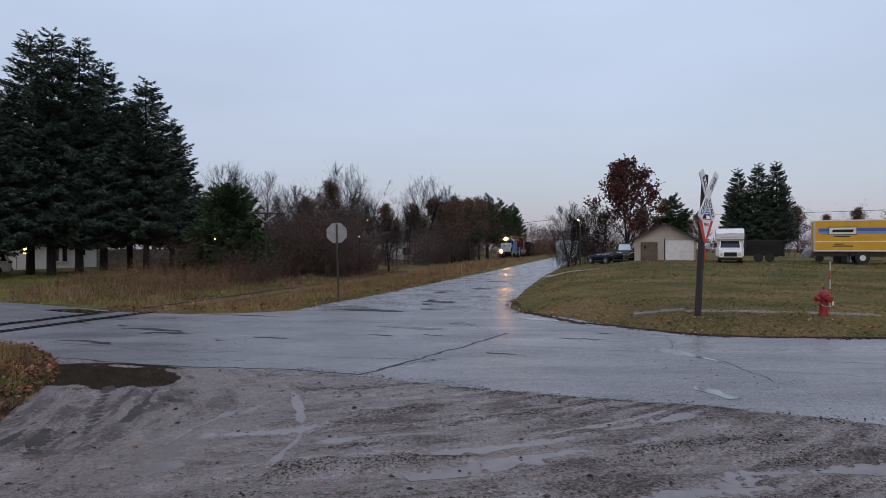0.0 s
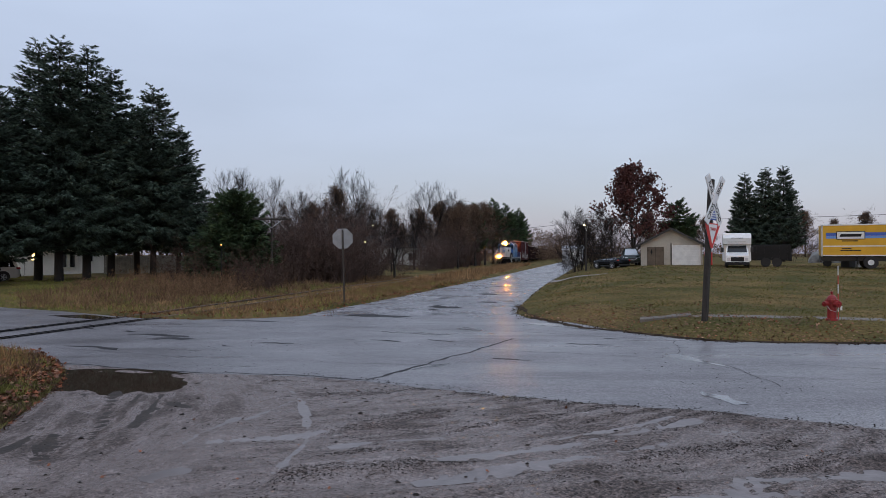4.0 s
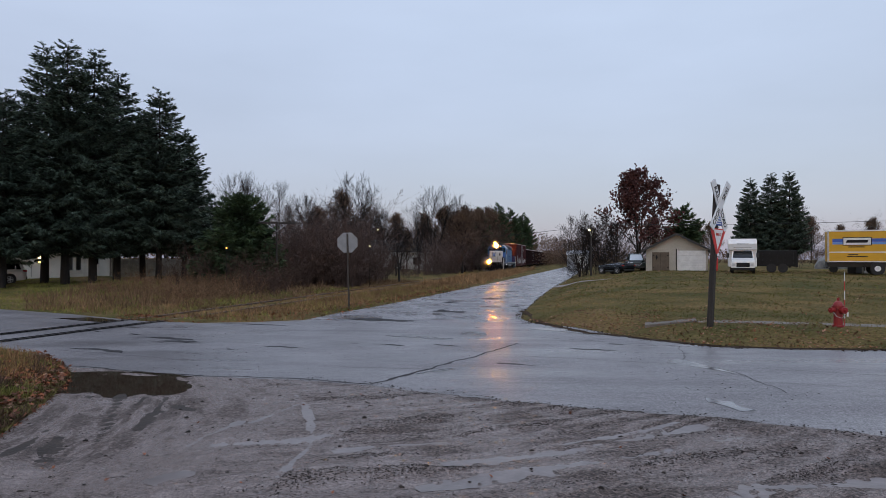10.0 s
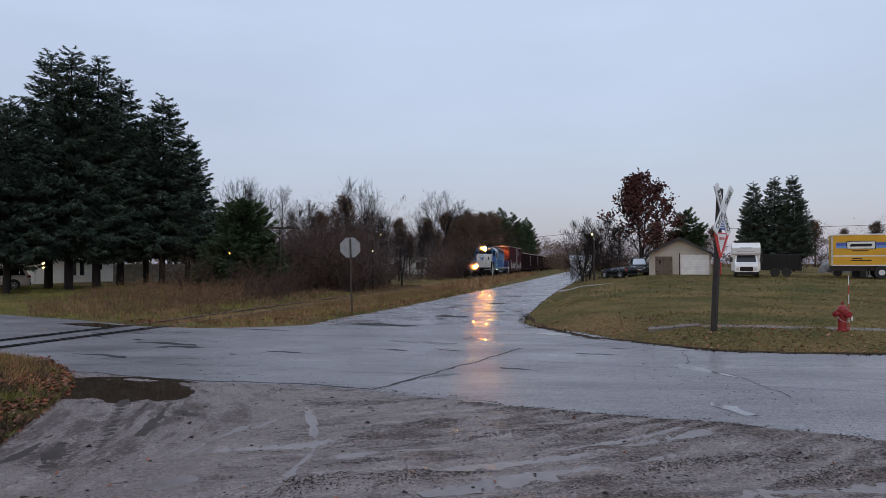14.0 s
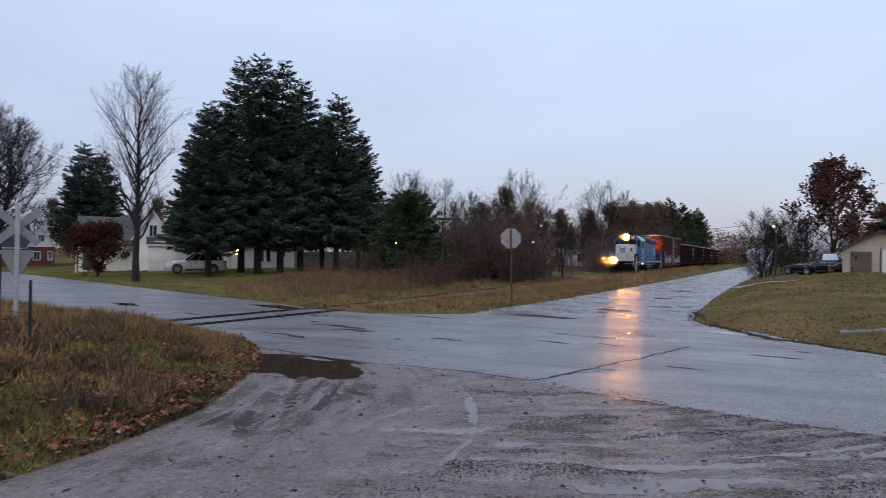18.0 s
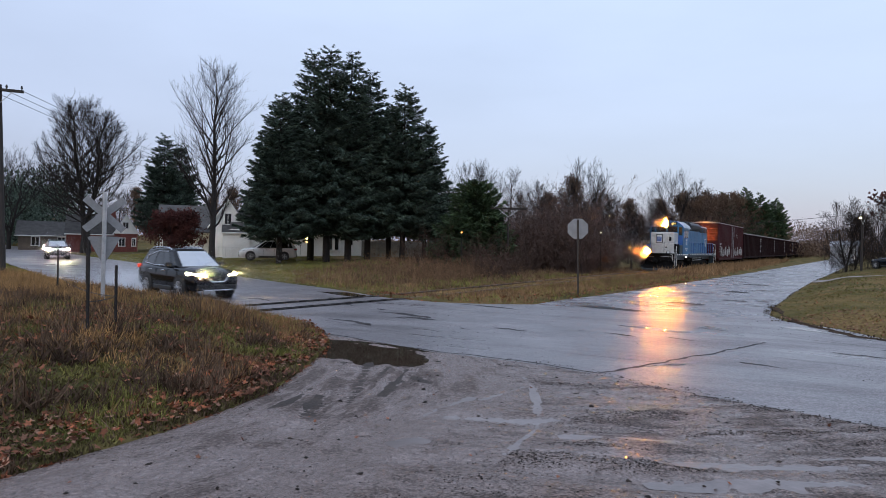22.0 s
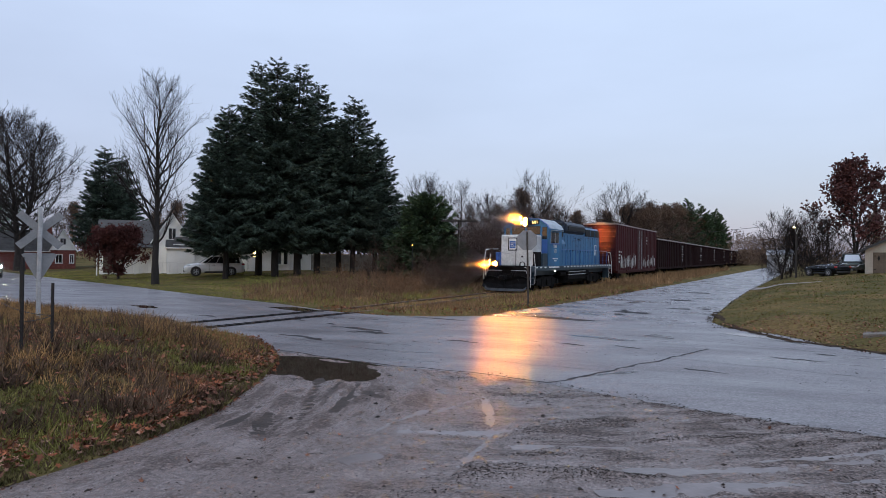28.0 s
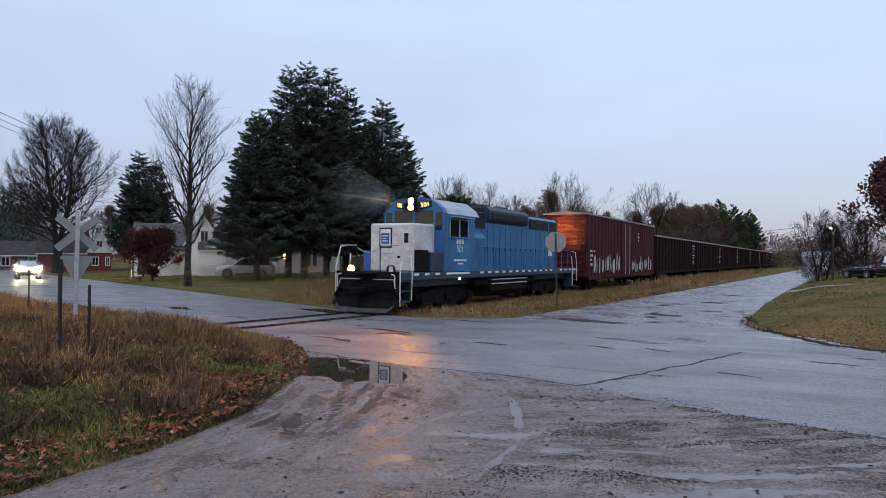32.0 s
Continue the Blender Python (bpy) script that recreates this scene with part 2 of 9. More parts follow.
M_HYDRANT = mat("hydrant_red", (0.26, 0.014, 0.014), 0.42, var=0.18, scale=6)
M_BARK = mat("dark_bark", (0.023, 0.019, 0.017), 0.92, var=0.35, scale=2, fine=18, bump=0.02, stretch=(3, 3, 0.6))
M_TWIG = mat("bare_twigs", (0.023, 0.018, 0.017), 0.9, var=0.25, scale=1, spec=0.2)
M_BRUSH = mat("brush_twigs", (0.095, 0.06, 0.049), 0.9, var=0.3, scale=0.5, per_piece=0.4)
M_SPRUCE = mat("spruce_needles", (0.09, 0.125, 0.095), 0.7, var=0.45, scale=0.8, fine=6, color2=(0.032, 0.05, 0.038), per_piece=0.8, spec=0.2)
M_CEDAR = mat("cedar_needles", (0.07, 0.11, 0.05), 0.8, var=0.35, scale=0.7, color2=(0.04, 0.065, 0.034), per_piece=0.6, spec=0.25)
M_OAK = mat("rust_oak_leaves", (0.105, 0.044, 0.038), 0.8, var=0.35, scale=0.6, color2=(0.07, 0.03, 0.029), per_piece=0.4, spec=0.2)
M_PLUM = mat("dark_plum_leaves", (0.085, 0.03, 0.026), 0.85, var=0.35, scale=0.6, per_piece=0.4, spec=0.2)
M_FARWOOD = mat("far_woods", (0.15, 0.1, 0.07), 0.95, var=0.4, scale=0.3, per_piece=0.4, spec=0.1)
M_DRY = mat("dry_grass", (0.36, 0.225, 0.115), 1.0, spec=0.03, var=0.3, scale=0.6, color2=(0.17, 0.105, 0.06), per_piece=0.45)
M_GREENG = mat("green_grass", (0.27, 0.25, 0.07), 1.0, spec=0.03, var=0.3, scale=0.5, color2=(0.13, 0.14, 0.045), per_piece=0.45)
M_SCRUB = mat("dark_scrub_stems", (0.2, 0.125, 0.075), 1.0, spec=0.03, var=0.3, scale=0.6, per_piece=0.5)
M_LAWN = mat("lawn_blades", (0.155, 0.135, 0.036), 0.95, spec=0.05, var=0.35, scale=0.3, color2=(0.075, 0.08, 0.024), per_piece=0.45)
M_BEIGE = mat("faded_leaves", (0.30, 0.17, 0.115), 0.8, var=0.3, scale=1.5, color2=(0.14, 0.075, 0.05), per_piece=0.6, spec=0.12)
M_SHRUB = mat("dark_shrub_twigs", (0.09, 0.06, 0.048), 0.95, spec=0.05, var=0.3, scale=0.6, per_piece=0.5)
M_WEED = mat("brown_weeds", (0.24, 0.14, 0.07), 1.0, spec=0.03, var=0.3, scale=0.6, per_piece=0.45)
M_LEAF = mat("fallen_leaves", (0.23, 0.075, 0.034), 0.8, var=0.3, scale=1.5, color2=(0.13, 0.06, 0.038), per_piece=0.65, spec=0.12)
M_STONE = mat("loose_gravel", (0.1, 0.08, 0.072), 0.6, var=0.3, scale=3, per_piece=0.5)
M_GLASS = mat("dark_glass", (0.012, 0.014, 0.016), 0.05, var=0.05)
# pale colour and part metal stand in for sky mirrored in the windscreen
M_SCREEN = mat("sky_pale_windscreen", (0.5, 0.53, 0.56), 0.06, metal=0.4, var=0.05)
M_RUBBER = mat("tyre_rubber", (0.018, 0.018, 0.018), 0.75, var=0.2)
M_CHROME = mat("chrome", (0.7, 0.7, 0.72), 0.14, metal=1.0, var=0.05)
M_HEAD = mat("lit_headlight", (1, 0.8, 0.5), 0.3, var=0.0, emit=(1.0, 0.27, 0.022), strength=4400)
M_DITCH = mat("lit_ditch_light", (1, 0.8, 0.5), 0.3, var=0.0, emit=(1.0, 0.27, 0.022), strength=5400)


# ---------------------------------------------------------------- mesh helpers
class Shape:
    """Collects vertices and faces for one mesh."""

    def __init__(self):
        self.v, self.f = [], []

    def add(self, verts, faces, m=None):
        k = len(self.v)
        self.v.extend(tuple(m @ Vector(p)) if m else tuple(p) for p in verts)
        self.f.extend(tuple(i + k for i in f) for f in faces)
        return self

    def box(self, x0, x1, y0, y1, z0, z1, b=0.0, m=None):
        """A block; b: width of its chamfered edges."""
        b = min(b, (x1 - x0) * 0.45, (y1 - y0) * 0.45, (z1 - z0) * 0.45)
        if b <= 0:
            vs = [(x, y, z) for x in (x0, x1) for y in (y0, y1) for z in (z0, z1)]
            return self.add(vs, [(0, 1, 3, 2), (4, 6, 7, 5), (0, 4, 5, 1), (2, 3, 7, 6), (0, 2, 6, 4), (1, 5, 7, 3)], m)
        vs, ix = [], {}
        for i, (x, sx) in enumerate(((x0, 1), (x1, -1))):
            for j, (y, sy) in enumerate(((y0, 1), (y1, -1))):
                for k, (z, sz) in enumerate(((z0, 1), (z1, -1))):
                    for a, p in enumerate(((x, y + sy * b, z + sz * b), (x + sx * b, y, z + sz * b), (x + sx * b, y + sy * b, z))):
                        ix[i, j, k, a] = len(vs)
                        vs.append(p)
        fs = []
        o = ((0, 0), (0, 1), (1, 1), (1, 0))
        for s in (0, 1):
            fs.append([ix[s, p, q, 0] for p, q in o])
            fs.append([ix[p, s, q, 1] for p, q in o])
            fs.append([ix[p, q, s, 2] for p, q in o])
        for p, q in o:
            fs.append([ix[0, p, q, 1], ix[1, p, q, 1], ix[1, p, q, 2], ix[0, p, q, 2]])
            fs.append([ix[p, 0, q, 0], ix[p, 1, q, 0], ix[p, 1, q, 2], ix[p, 0, q, 2]])
            fs.append([ix[p, q, 0, 0], ix[p, q, 1, 0], ix[p, q, 1, 1], ix[p, q, 0, 1]])
        for i in (0, 1):
            for j in (0, 1):
                for k in (0, 1):
                    fs.append([ix[i, j, k, a] for a in range(3)])
        return self.add(vs, fs, m)

    def tube(self, p0, p1, r0, r1=None, n=8, caps=True, m=None):
        r1 = r0 if r1 is None else r1
        p0, p1 = Vector(p0), Vector(p1)
        d = (p1 - p0)
        if d.length < 1e-6:
            return self
        d.normalize()
        a = d.orthogonal().normalized()
        c = d.cross(a)
        vs = []
        for p, r in ((p0, r0), (p1, r1)):
            for i in range(n):
                w = 2 * math.pi * i / n
                vs.append(p + (a * math.cos(w) + c * math.sin(w)) * r)
        fs = [(i, (i + 1) % n, n + (i + 1) % n, n + i) for i in range(n)]
        if caps:
            fs += [tuple(reversed(range(n))), tuple(range(n, 2 * n))]
        return self.add(vs, fs, m)

    def pipe(self, pts, r, n=6, m=None):
        for a, b in zip(pts, pts[1:]):
            self.tube(a, b, r, r, n, True, m)
        return self

    def prism(self, poly, lo, hi, axis="x", m=None):
        """A flat outline pushed along an axis. poly holds the two other coordinates."""
        put = {"x": lambda p, s: (s, p[0], p[1]), "y": lambda p, s: (p[0], s, p[1]), "z": lambda p, s: (p[0], p[1], s)}[axis]
        k = len(poly)
        vs = [put(p, lo) for p in poly] + [put(p, hi) for p in poly]
        fs = [(i, (i + 1) % k, k + (i + 1) % k, k + i) for i in range(k)] + [tuple(range(k)), tuple(range(k, 2 * k))]
        return self.add(vs, fs, m)

    def loft(self, rings, closed=True, caps=True, m=None):
        k = len(rings[0])
        vs = [p for r in rings for p in r]
        fs = []
        for j in range(len(rings) - 1):
            for i in range(k if closed else k - 1):
                i2 = (i + 1) % k
                fs.append((j * k + i, j * k + i2, (j + 1) * k + i2, (j + 1) * k + i))
        if caps and closed:
            fs += [tuple(range(k)), tuple(range((len(rings) - 1) * k, len(rings) * k))]
        return self.add(vs, fs, m)

    def dome(self, c, r, n=10, rings=4, squash=1.0, m=None):
        vs, fs = [], []
        for j in range(rings):
            w = math.pi / 2 * j / rings
            vs += [(c[0] + r * math.cos(w) * math.cos(2 * math.pi * i / n), c[1] + r * math.cos(w) * math.sin(2 * math.pi * i / n), c[2] + r * squash * math.sin(w)) for i in range(n)]
        vs.append((c[0], c[1], c[2] + r * squash))
        for j in range(rings - 1):
            fs += [(j * n + i, j * n + (i + 1) % n, (j + 1) * n + (i + 1) % n, (j + 1) * n + i) for i in range(n)]
        fs += [((rings - 1) * n + i, (rings - 1) * n + (i + 1) % n, len(vs) - 1) for i in range(n)]
        return self.add(vs, fs, m)

    def mesh(self, name, material, smooth=False):
        me = bpy.data.meshes.new(name)
        me.from_pydata(self.v, [], self.f)
        bm = bmesh.new()
        bm.from_mesh(me)
        bmesh.ops.recalc_face_normals(bm, faces=bm.faces)
        bm.to_mesh(me)
        bm.free()
        me.materials.append(material)
        if smooth:
            me.polygons.foreach_set("use_smooth", [True] * len(me.polygons))
        return me


def part(name, shape, material, parent=None, label="", smooth=False, at=None):
    """Links a shape, or a ready mesh, as one mesh object under a thing or a part."""
    me = shape if isinstance(shape, bpy.types.Mesh) else shape.mesh(name, material, smooth)
    ob = new(name, me)
    if parent:
        ob.parent = parent
    if at:
        ob.matrix_basis = at
    if label:
        ob["label"] = label
    return ob


def raw_mesh(name, verts, faces, material):
    """A mesh straight from number arrays, for what nobody could count."""
    me = bpy.data.meshes.new(name)
    verts, faces = np.asarray(verts, dtype=np.float32), np.asarray(faces, dtype=np.int32)
    k = faces.shape[1]
    me.vertices.add(len(verts))
    me.vertices.foreach_set("co", verts.ravel())
    me.loops.add(faces.size)
    me.loops.foreach_set("vertex_index", faces.ravel())
    me.polygons.add(len(faces))
    me.polygons.foreach_set("loop_start", np.arange(0, faces.size, k, dtype=np.int32))
    me.update(calc_edges=True)
    me.validate()
    me.materials.append(material)
    return me


def thing(name, m, label, category, group="", kind=""):
    """An empty at a thing's base that carries its parts."""
    ob = new(name)
    ob.empty_display_size = 0.3
    ob.matrix_basis = m
    return tagged(ob, label, category, group, kind)


def setting(name, me, label="", m=None):
    ob = new(name, me)
    if m:
        ob.matrix_basis = m
    return tagged(ob, label, "", "", "structure")


def lattice(x, y, seed=0):
    """Smooth random field on arrays, 0 to 1."""
    xi, yi = np.floor(x).astype(np.int64), np.floor(y).astype(np.int64)
    fx, fy = x - xi, y - yi
    fx, fy = fx * fx * (3 - 2 * fx), fy * fy * (3 - 2 * fy)

    def h(a, b):
        q = (a * 374761393 + b * 668265263 + seed * 982451653) & 0x7FFFFFFF
        q = ((q ^ (q >> 13)) * 1274126177) & 0x7FFFFFFF
        return ((q ^ (q >> 16)) & 0xFFFF) / 65535.0
    return (h(xi, yi) * (1 - fx) + h(xi + 1, yi) * fx) * (1 - fy) + (h(xi, yi + 1) * (1 - fx) + h(xi + 1, yi + 1) * fx) * fy


def field(x, y, size, seed=0, octaves=3):
    total, amp, norm = 0.0, 1.0, 0.0
    for o in range(octaves):
        k = 2 ** o / size
        total = total + amp * lattice(x * k + 37.2 * o, y * k + 11.7 * o, seed + o)
        norm += amp
        amp *= 0.5
    return total / norm


def smooth01(a):
    a = np.clip(a, 0, 1)
    return a * a * (3 - 2 * a)


def inside_depth(poly, x, y):
    """Distance to an outline, positive inside it."""
    x, y = np.asarray(x, float), np.asarray(y, float)
    best = np.full(x.shape, 1e9)
    inside = np.zeros(x.shape, bool)
    for (ax, ay), (bx, by) in zip(poly, poly[1:] + poly[:1]):
        ex, ey = bx - ax, by - ay
        t = np.clip(((x - ax) * ex + (y - ay) * ey) / (ex * ex + ey * ey), 0, 1)
        best = np.minimum(best, np.hypot(x - ax - t * ex, y - ay - t * ey))
        cross = (ay > y) != (by > y)
        if ay != by:
            inside ^= cross & (x < (bx - ax) * (y - ay) / (by - ay) + ax)
    return np.where(inside, best, -best)


# outlines of the paving
MAIN_ROAD = [(-130, 79), (-47, 33.6), (-29, 23.2), (-18.4, 17.7), (-14.3, 16.2), (-10.6, 14.9), (-8.6, 13.9), (-7.3, 12.45), (-5.0, 11.45), (-2.7, 11.05), (-1.3, 10.5),
             (0.5, 9.35), (1.9, 8.75), (3.2, 8.3), (4.1, 7.75), (4.9, 7.3), (9, 5.2), (40, -11), (40, -1), (17, 14.2), (10.4, 15.5), (8.2, 15.65), (6.3, 16.1), (4.9, 18.0),
             (3.9, 21.0), (2.8, 22.5), (-5.2, 23.6), (-6.9, 22.6), (-8.6, 22.2), (-10.9, 22.9), (-15.0, 25.6), (-20.9, 28.7), (-30.9, 34.4), (-47.1, 43.2), (-130, 89.5)]
SIDE_ROAD = [(2.8, 22.4), (2.5, 24.7), (2.85, 27.3), (4.7, 37.0), (7.9, 52.3), (11.9, 69.4), (32, 160), (110, 520), (104, 521), (26.0, 160), (4.85, 65.8), (-1.5, 38.9), (-3.5, 30.6),
             (-4.9, 26.0), (-5.3, 23.5)]
APRON = [(-7.4, 12.5), (-6.6, 11.4), (-5.6, 9.1), (-4.85, 6.9), (-4.7, 5.2), (-4.8, 3.5), (-6, 0), (-8, -8), (40, -25), (40, -10.5), (9, 5.4), (4.9, 7.5), (4.1, 7.95), (3.2, 8.5), (1.9, 8.95), (0.5, 9.55),
         (-1.3, 10.7), (-2.7, 11.25), (-5.0, 11.65), (-6.4, 12.4)]
DRIVEWAY = [(7.6, 50.6), (8.7, 55.0), (10, 52.7), (11.2, 51.6), (12.2, 51.0), (12.2, 50.4), (11, 50.4), (9.4, 50.8)]
TRACK_AT, TRACK_WAY = Vector((-10.95, 22.75, 0)), Vector((math.sin(radians(11.4)), math.cos(radians(11.4)), 0))
TRACK_SIDE = Vector((TRACK_WAY.y, -TRACK_WAY.x, 0))


def rail_gap(x, y):
    """Distance sideways from the middle of the track; positive on the road's side."""
    return (x - TRACK_AT.x) * TRACK_SIDE.x + (y - TRACK_AT.y) * TRACK_SIDE.y


def paving(y):
    return np.interp(y, (-30, 1, 13, 23), (0.5, 0.4, 0.12, 0.0))


def land(x, y):
    """Height of the unpaved ground."""
    x, y = np.asarray(x, float), np.asarray(y, float)
    z = paving(y) + 0.0 * x
    roads = np.maximum(np.maximum(inside_depth(MAIN_ROAD, x, y), inside_depth(SIDE_ROAD, x, y)), inside_depth(APRON, x, y))
    off = -roads
    g = rail_gap(x, y)
    lawn = (g > 6) & (y > 8)
    near_side = y < 20.0 - 0.5 * (x + 5)
    near_bank = (g < 40) & near_side & (x < 0) & (y < 60)
    rise_r = np.where(lawn & ~near_side, 0.8 * smooth01((y - 17) / 38) * smooth01((off - 0.3) / 9) + 0.36 * smooth01((off - 0.2) / 2.2), 0)
    left = (g < -3) & ~near_side
    rise_l = np.where(left, 0.6 * smooth01((off - 2) / 22) * smooth01((-g - 4) / 14), 0)
    strip = np.where((g > 2.0) & (g < 9) & ~near_side & (y > 22), 0.07 * smooth01(off / 1.2), 0)
    bank = np.where(near_bank, 0.45 * smooth01(off / 3.0), 0)
    z = z + rise_r + rise_l + strip + bank
    z = z + np.clip(off, 0, 1) * 0.10 * (field(x, y, 2.3, 5) - 0.5) * np.where(g > 8, 0.6, 1.4)
    trackbed = np.exp(-(g / 2.2) ** 2) * (y > 24.5)
    z = z * (1 - trackbed * 0.8) + trackbed * -0.055
    return np.where(roads > -0.05, paving(y) - 0.09 - 0.25 * np.clip(roads, 0, 0.4), z)


def land_at(x, y):
    return float(land(np.array([x]), np.array([y]))[0])


def sheet(name, poly, material, lift=0.0, step=2.0, rough=0.0, span=(-60, 60, -26, 80)):
    """A paved sheet with a cut edge, following the lie of the land."""
    bm = bmesh.new()
    face = bm.faces.new([bm.verts.new((x, y, 0)) for x, y in poly])
    bmesh.ops.triangulate(bm, faces=[face])
    for axis, (lo, hi) in (((1, 0, 0), span[:2]), ((0, 1, 0), span[2:])):
        s = lo
        while s <= hi:
            co = Vector(axis) * s
            bmesh.ops.bisect_plane(bm, geom=bm.verts[:] + bm.edges[:] + bm.faces[:], plane_co=co, plane_no=axis)
            s += step
    for v in bm.verts:
        wob = rough * (noise.noise((v.co.x * 0.35, v.co.y * 0.35, 1.7))) if rough else 0
        v.co.z = float(paving(v.co.y)) + lift + wob
    rim = [e for e in bm.edges if e.is_boundary]
    ext = bmesh.ops.extrude_edge_only(bm, edges=rim)
    for v in [g for g in ext["geom"] if isinstance(g, bmesh.types.BMVert)]:
        v.co.z -= 0.12
    bmesh.ops.recalc_face_normals(bm, faces=bm.faces)
    me = bpy.data.meshes.new(name)
    bm.to_mesh(me)
    bm.free()
    me.materials.append(material)
    return me


def grid_mesh(name, xs, ys, height, material, keep=None):
    X, Y = np.meshgrid(xs, ys)
    Z = height(X, Y)
    nx, ny = len(xs), len(ys)
    i, j = np.meshgrid(np.arange(nx - 1), np.arange(ny - 1))
    a = (j * nx + i).ravel()
    faces = np.stack([a, a + 1, a + nx + 1, a + nx], 1)
    if keep is not None:
        ok = keep(X, Y).ravel()
        faces = faces[ok[faces].all(1)]
    me = raw_mesh(name, np.stack([X.ravel(), Y.ravel(), Z.ravel()], 1), faces, material)
    me.polygons.foreach_set("use_smooth", [True] * len(me.polygons))
    return me


def spaced(*stretches):
    out = []
    for lo, hi, step in stretches:
        out += list(np.arange(lo, hi, step))
    return np.array(out + [stretches[-1][1]])


gx = spaced((-3000, -400, 200), (-400, -80, 20), (-80, -34, 2.0), (-34, -12, 0.5), (-12, 34, 0.4), (34, 80, 2.0), (80, 400, 20), (400, 3000, 200))
gy = spaced((-600, -40, 80), (-40, -6, 4), (-6, 34, 0.4), (34, 90, 1.2), (90, 200, 8), (200, 600, 40), (600, 4200, 300))
setting("ground", grid_mesh("ground", gx, gy, land, M_GRASS), "rough autumn grass, brown and green, strewn with leaves")
setting("road_main", sheet("road_main", MAIN_ROAD, M_ROAD), "wet grey asphalt street with cracks and worn patches")
setting("road_side", sheet("road_side", SIDE_ROAD, M_SIDE, lift=-0.012, rough=0.02), "wet patched side street running beside the railway")


M_DRIVE = mat("wet_gravel_drive", (0.21, 0.17, 0.155), 0.5, var=0.3, scale=1.5, fine=40, bump=0.01, color2=(0.17, 0.135, 0.12))
setting("driveway", grid_mesh("driveway", np.arange(7, 15, 0.12), np.arange(49, 56, 0.12), lambda x, y: np.maximum(land(x, y), paving(y)) + 0.02 + 0.03 * (field(x, y, 0.6, 51) - 0.5), M_DRIVE,
                              keep=lambda x, y: inside_depth(DRIVEWAY, x, y) + 0.5 * (field(x, y, 0.9, 52) - 0.5) > 0), "pale wet gravel drive between the lawns")


# ---------------------------------------------------------------- muddy apron with ruts and puddles
POOLS = [  # middle, half-length, half-width, turn, depth
    (-5.3, 10.45, 1.35, 0.75, -24, 0.075)]


def pool_dip(x, y):
    dip = 0.0 * x
    for cx, cy, a, b, turn, deep in POOLS:
        c, s = math.cos(radians(turn)), math.sin(radians(turn))
        u, v = ((x - cx) * c + (y - cy) * s) / a, (-(x - cx) * s + (y - cy) * c) / b
        wob = 0.9 * (field(x, y, 0.3, 3, 4) - 0.5) + 0.5 * (field(x, y, 1.4, 9) - 0.5)
        wob = wob * (0.45 if a * b > 1 else 1.0)
        dip = np.maximum(dip, deep * np.clip(1.6 - 1.3 * (np.hypot(u, v) + wob), 0, 1))
    return dip


def ruts(x, y):
    """Wheel tracks that sweep round from the street into the yard."""
    z = 0.0 * x
    for cx, cy, r0, gap, deep, lo, hi in ((1.5, -9.0, 14.9, 0.24, 0.022, 20, 96), (1.5, -9.0, 16.5, 0.24, 0.022, 20, 96), (2.6, -12.0, 18.6, 0.22, 0.018, 30, 100), (2.6, -12.0, 17.1, 0.2, 0.018, 30, 100),
                                          (-16, 4, 12.4, 0.2, 0.025, -10, 40), (-16, 4, 11.2, 0.18, 0.022, -10, 40), (0.5, -4.0, 9.6, 0.2, 0.016, 10, 120), (0.5, -4.0, 11.2, 0.2, 0.016, 10, 120)):
        r, w = np.hypot(x - cx, y - cy) - r0, np.degrees(np.arctan2(y - cy, x - cx))
        on = smooth01((w - lo) / 8) * smooth01((hi - w) / 8)
        tread = 0.85 + 0.15 * np.sin(w * r0 * 0.9)
        z = z + on * deep * (-np.exp(-(r / gap) ** 2) * tread + 0.55 * np.exp(-((np.abs(r) - 1.9 * gap) / (0.6 * gap)) ** 2))
    return z


# wheel tracks where water stands: middle line, half-width
FILMS = [([(-2.36, 9.75), (-2.1, 9.2), (-1.87, 8.45), (-1.68, 7.82), (-1.55, 7.27), (-1.47, 6.69), (-1.51, 6.28), (-1.51, 5.83), (-1.58, 5.35)], 0.045), ([(-2.8, 6.45), (-2.68, 7.24), (-2.53, 7.94)], 0.07),
         ([(-2.6, 6.8), (-2.2, 6.93), (-1.81, 7.02), (-1.3, 7.28)], 0.11), ([(-2.42, 7.8), (-2.28, 8.27), (-2.12, 8.95)], 0.04), ([(-2.56, 5.5), (-2.38, 5.92)], 0.10), ([(-1.2, 6.56), (-0.65, 6.82), (-0.05, 6.97)], 0.10),
         ([(-0.1, 6.15), (0.54, 6.39), (1.13, 6.65), (2.03, 7.25), (2.95, 7.8)], 0.12), ([(-0.3, 5.5), (0.76, 6.01), (1.82, 6.52), (2.32, 6.86), (3.2, 7.3)], 0.13), ([(2.3, 5.4), (2.95, 5.64), (3.9, 5.78), (5.4, 5.75)], 0.2),
         ([(1.14, 6.86), (1.87, 7.42), (2.69, 7.95)], 0.07), ([(0.9, 4.7), (1.9, 5.15), (2.8, 5.3)], 0.10)]
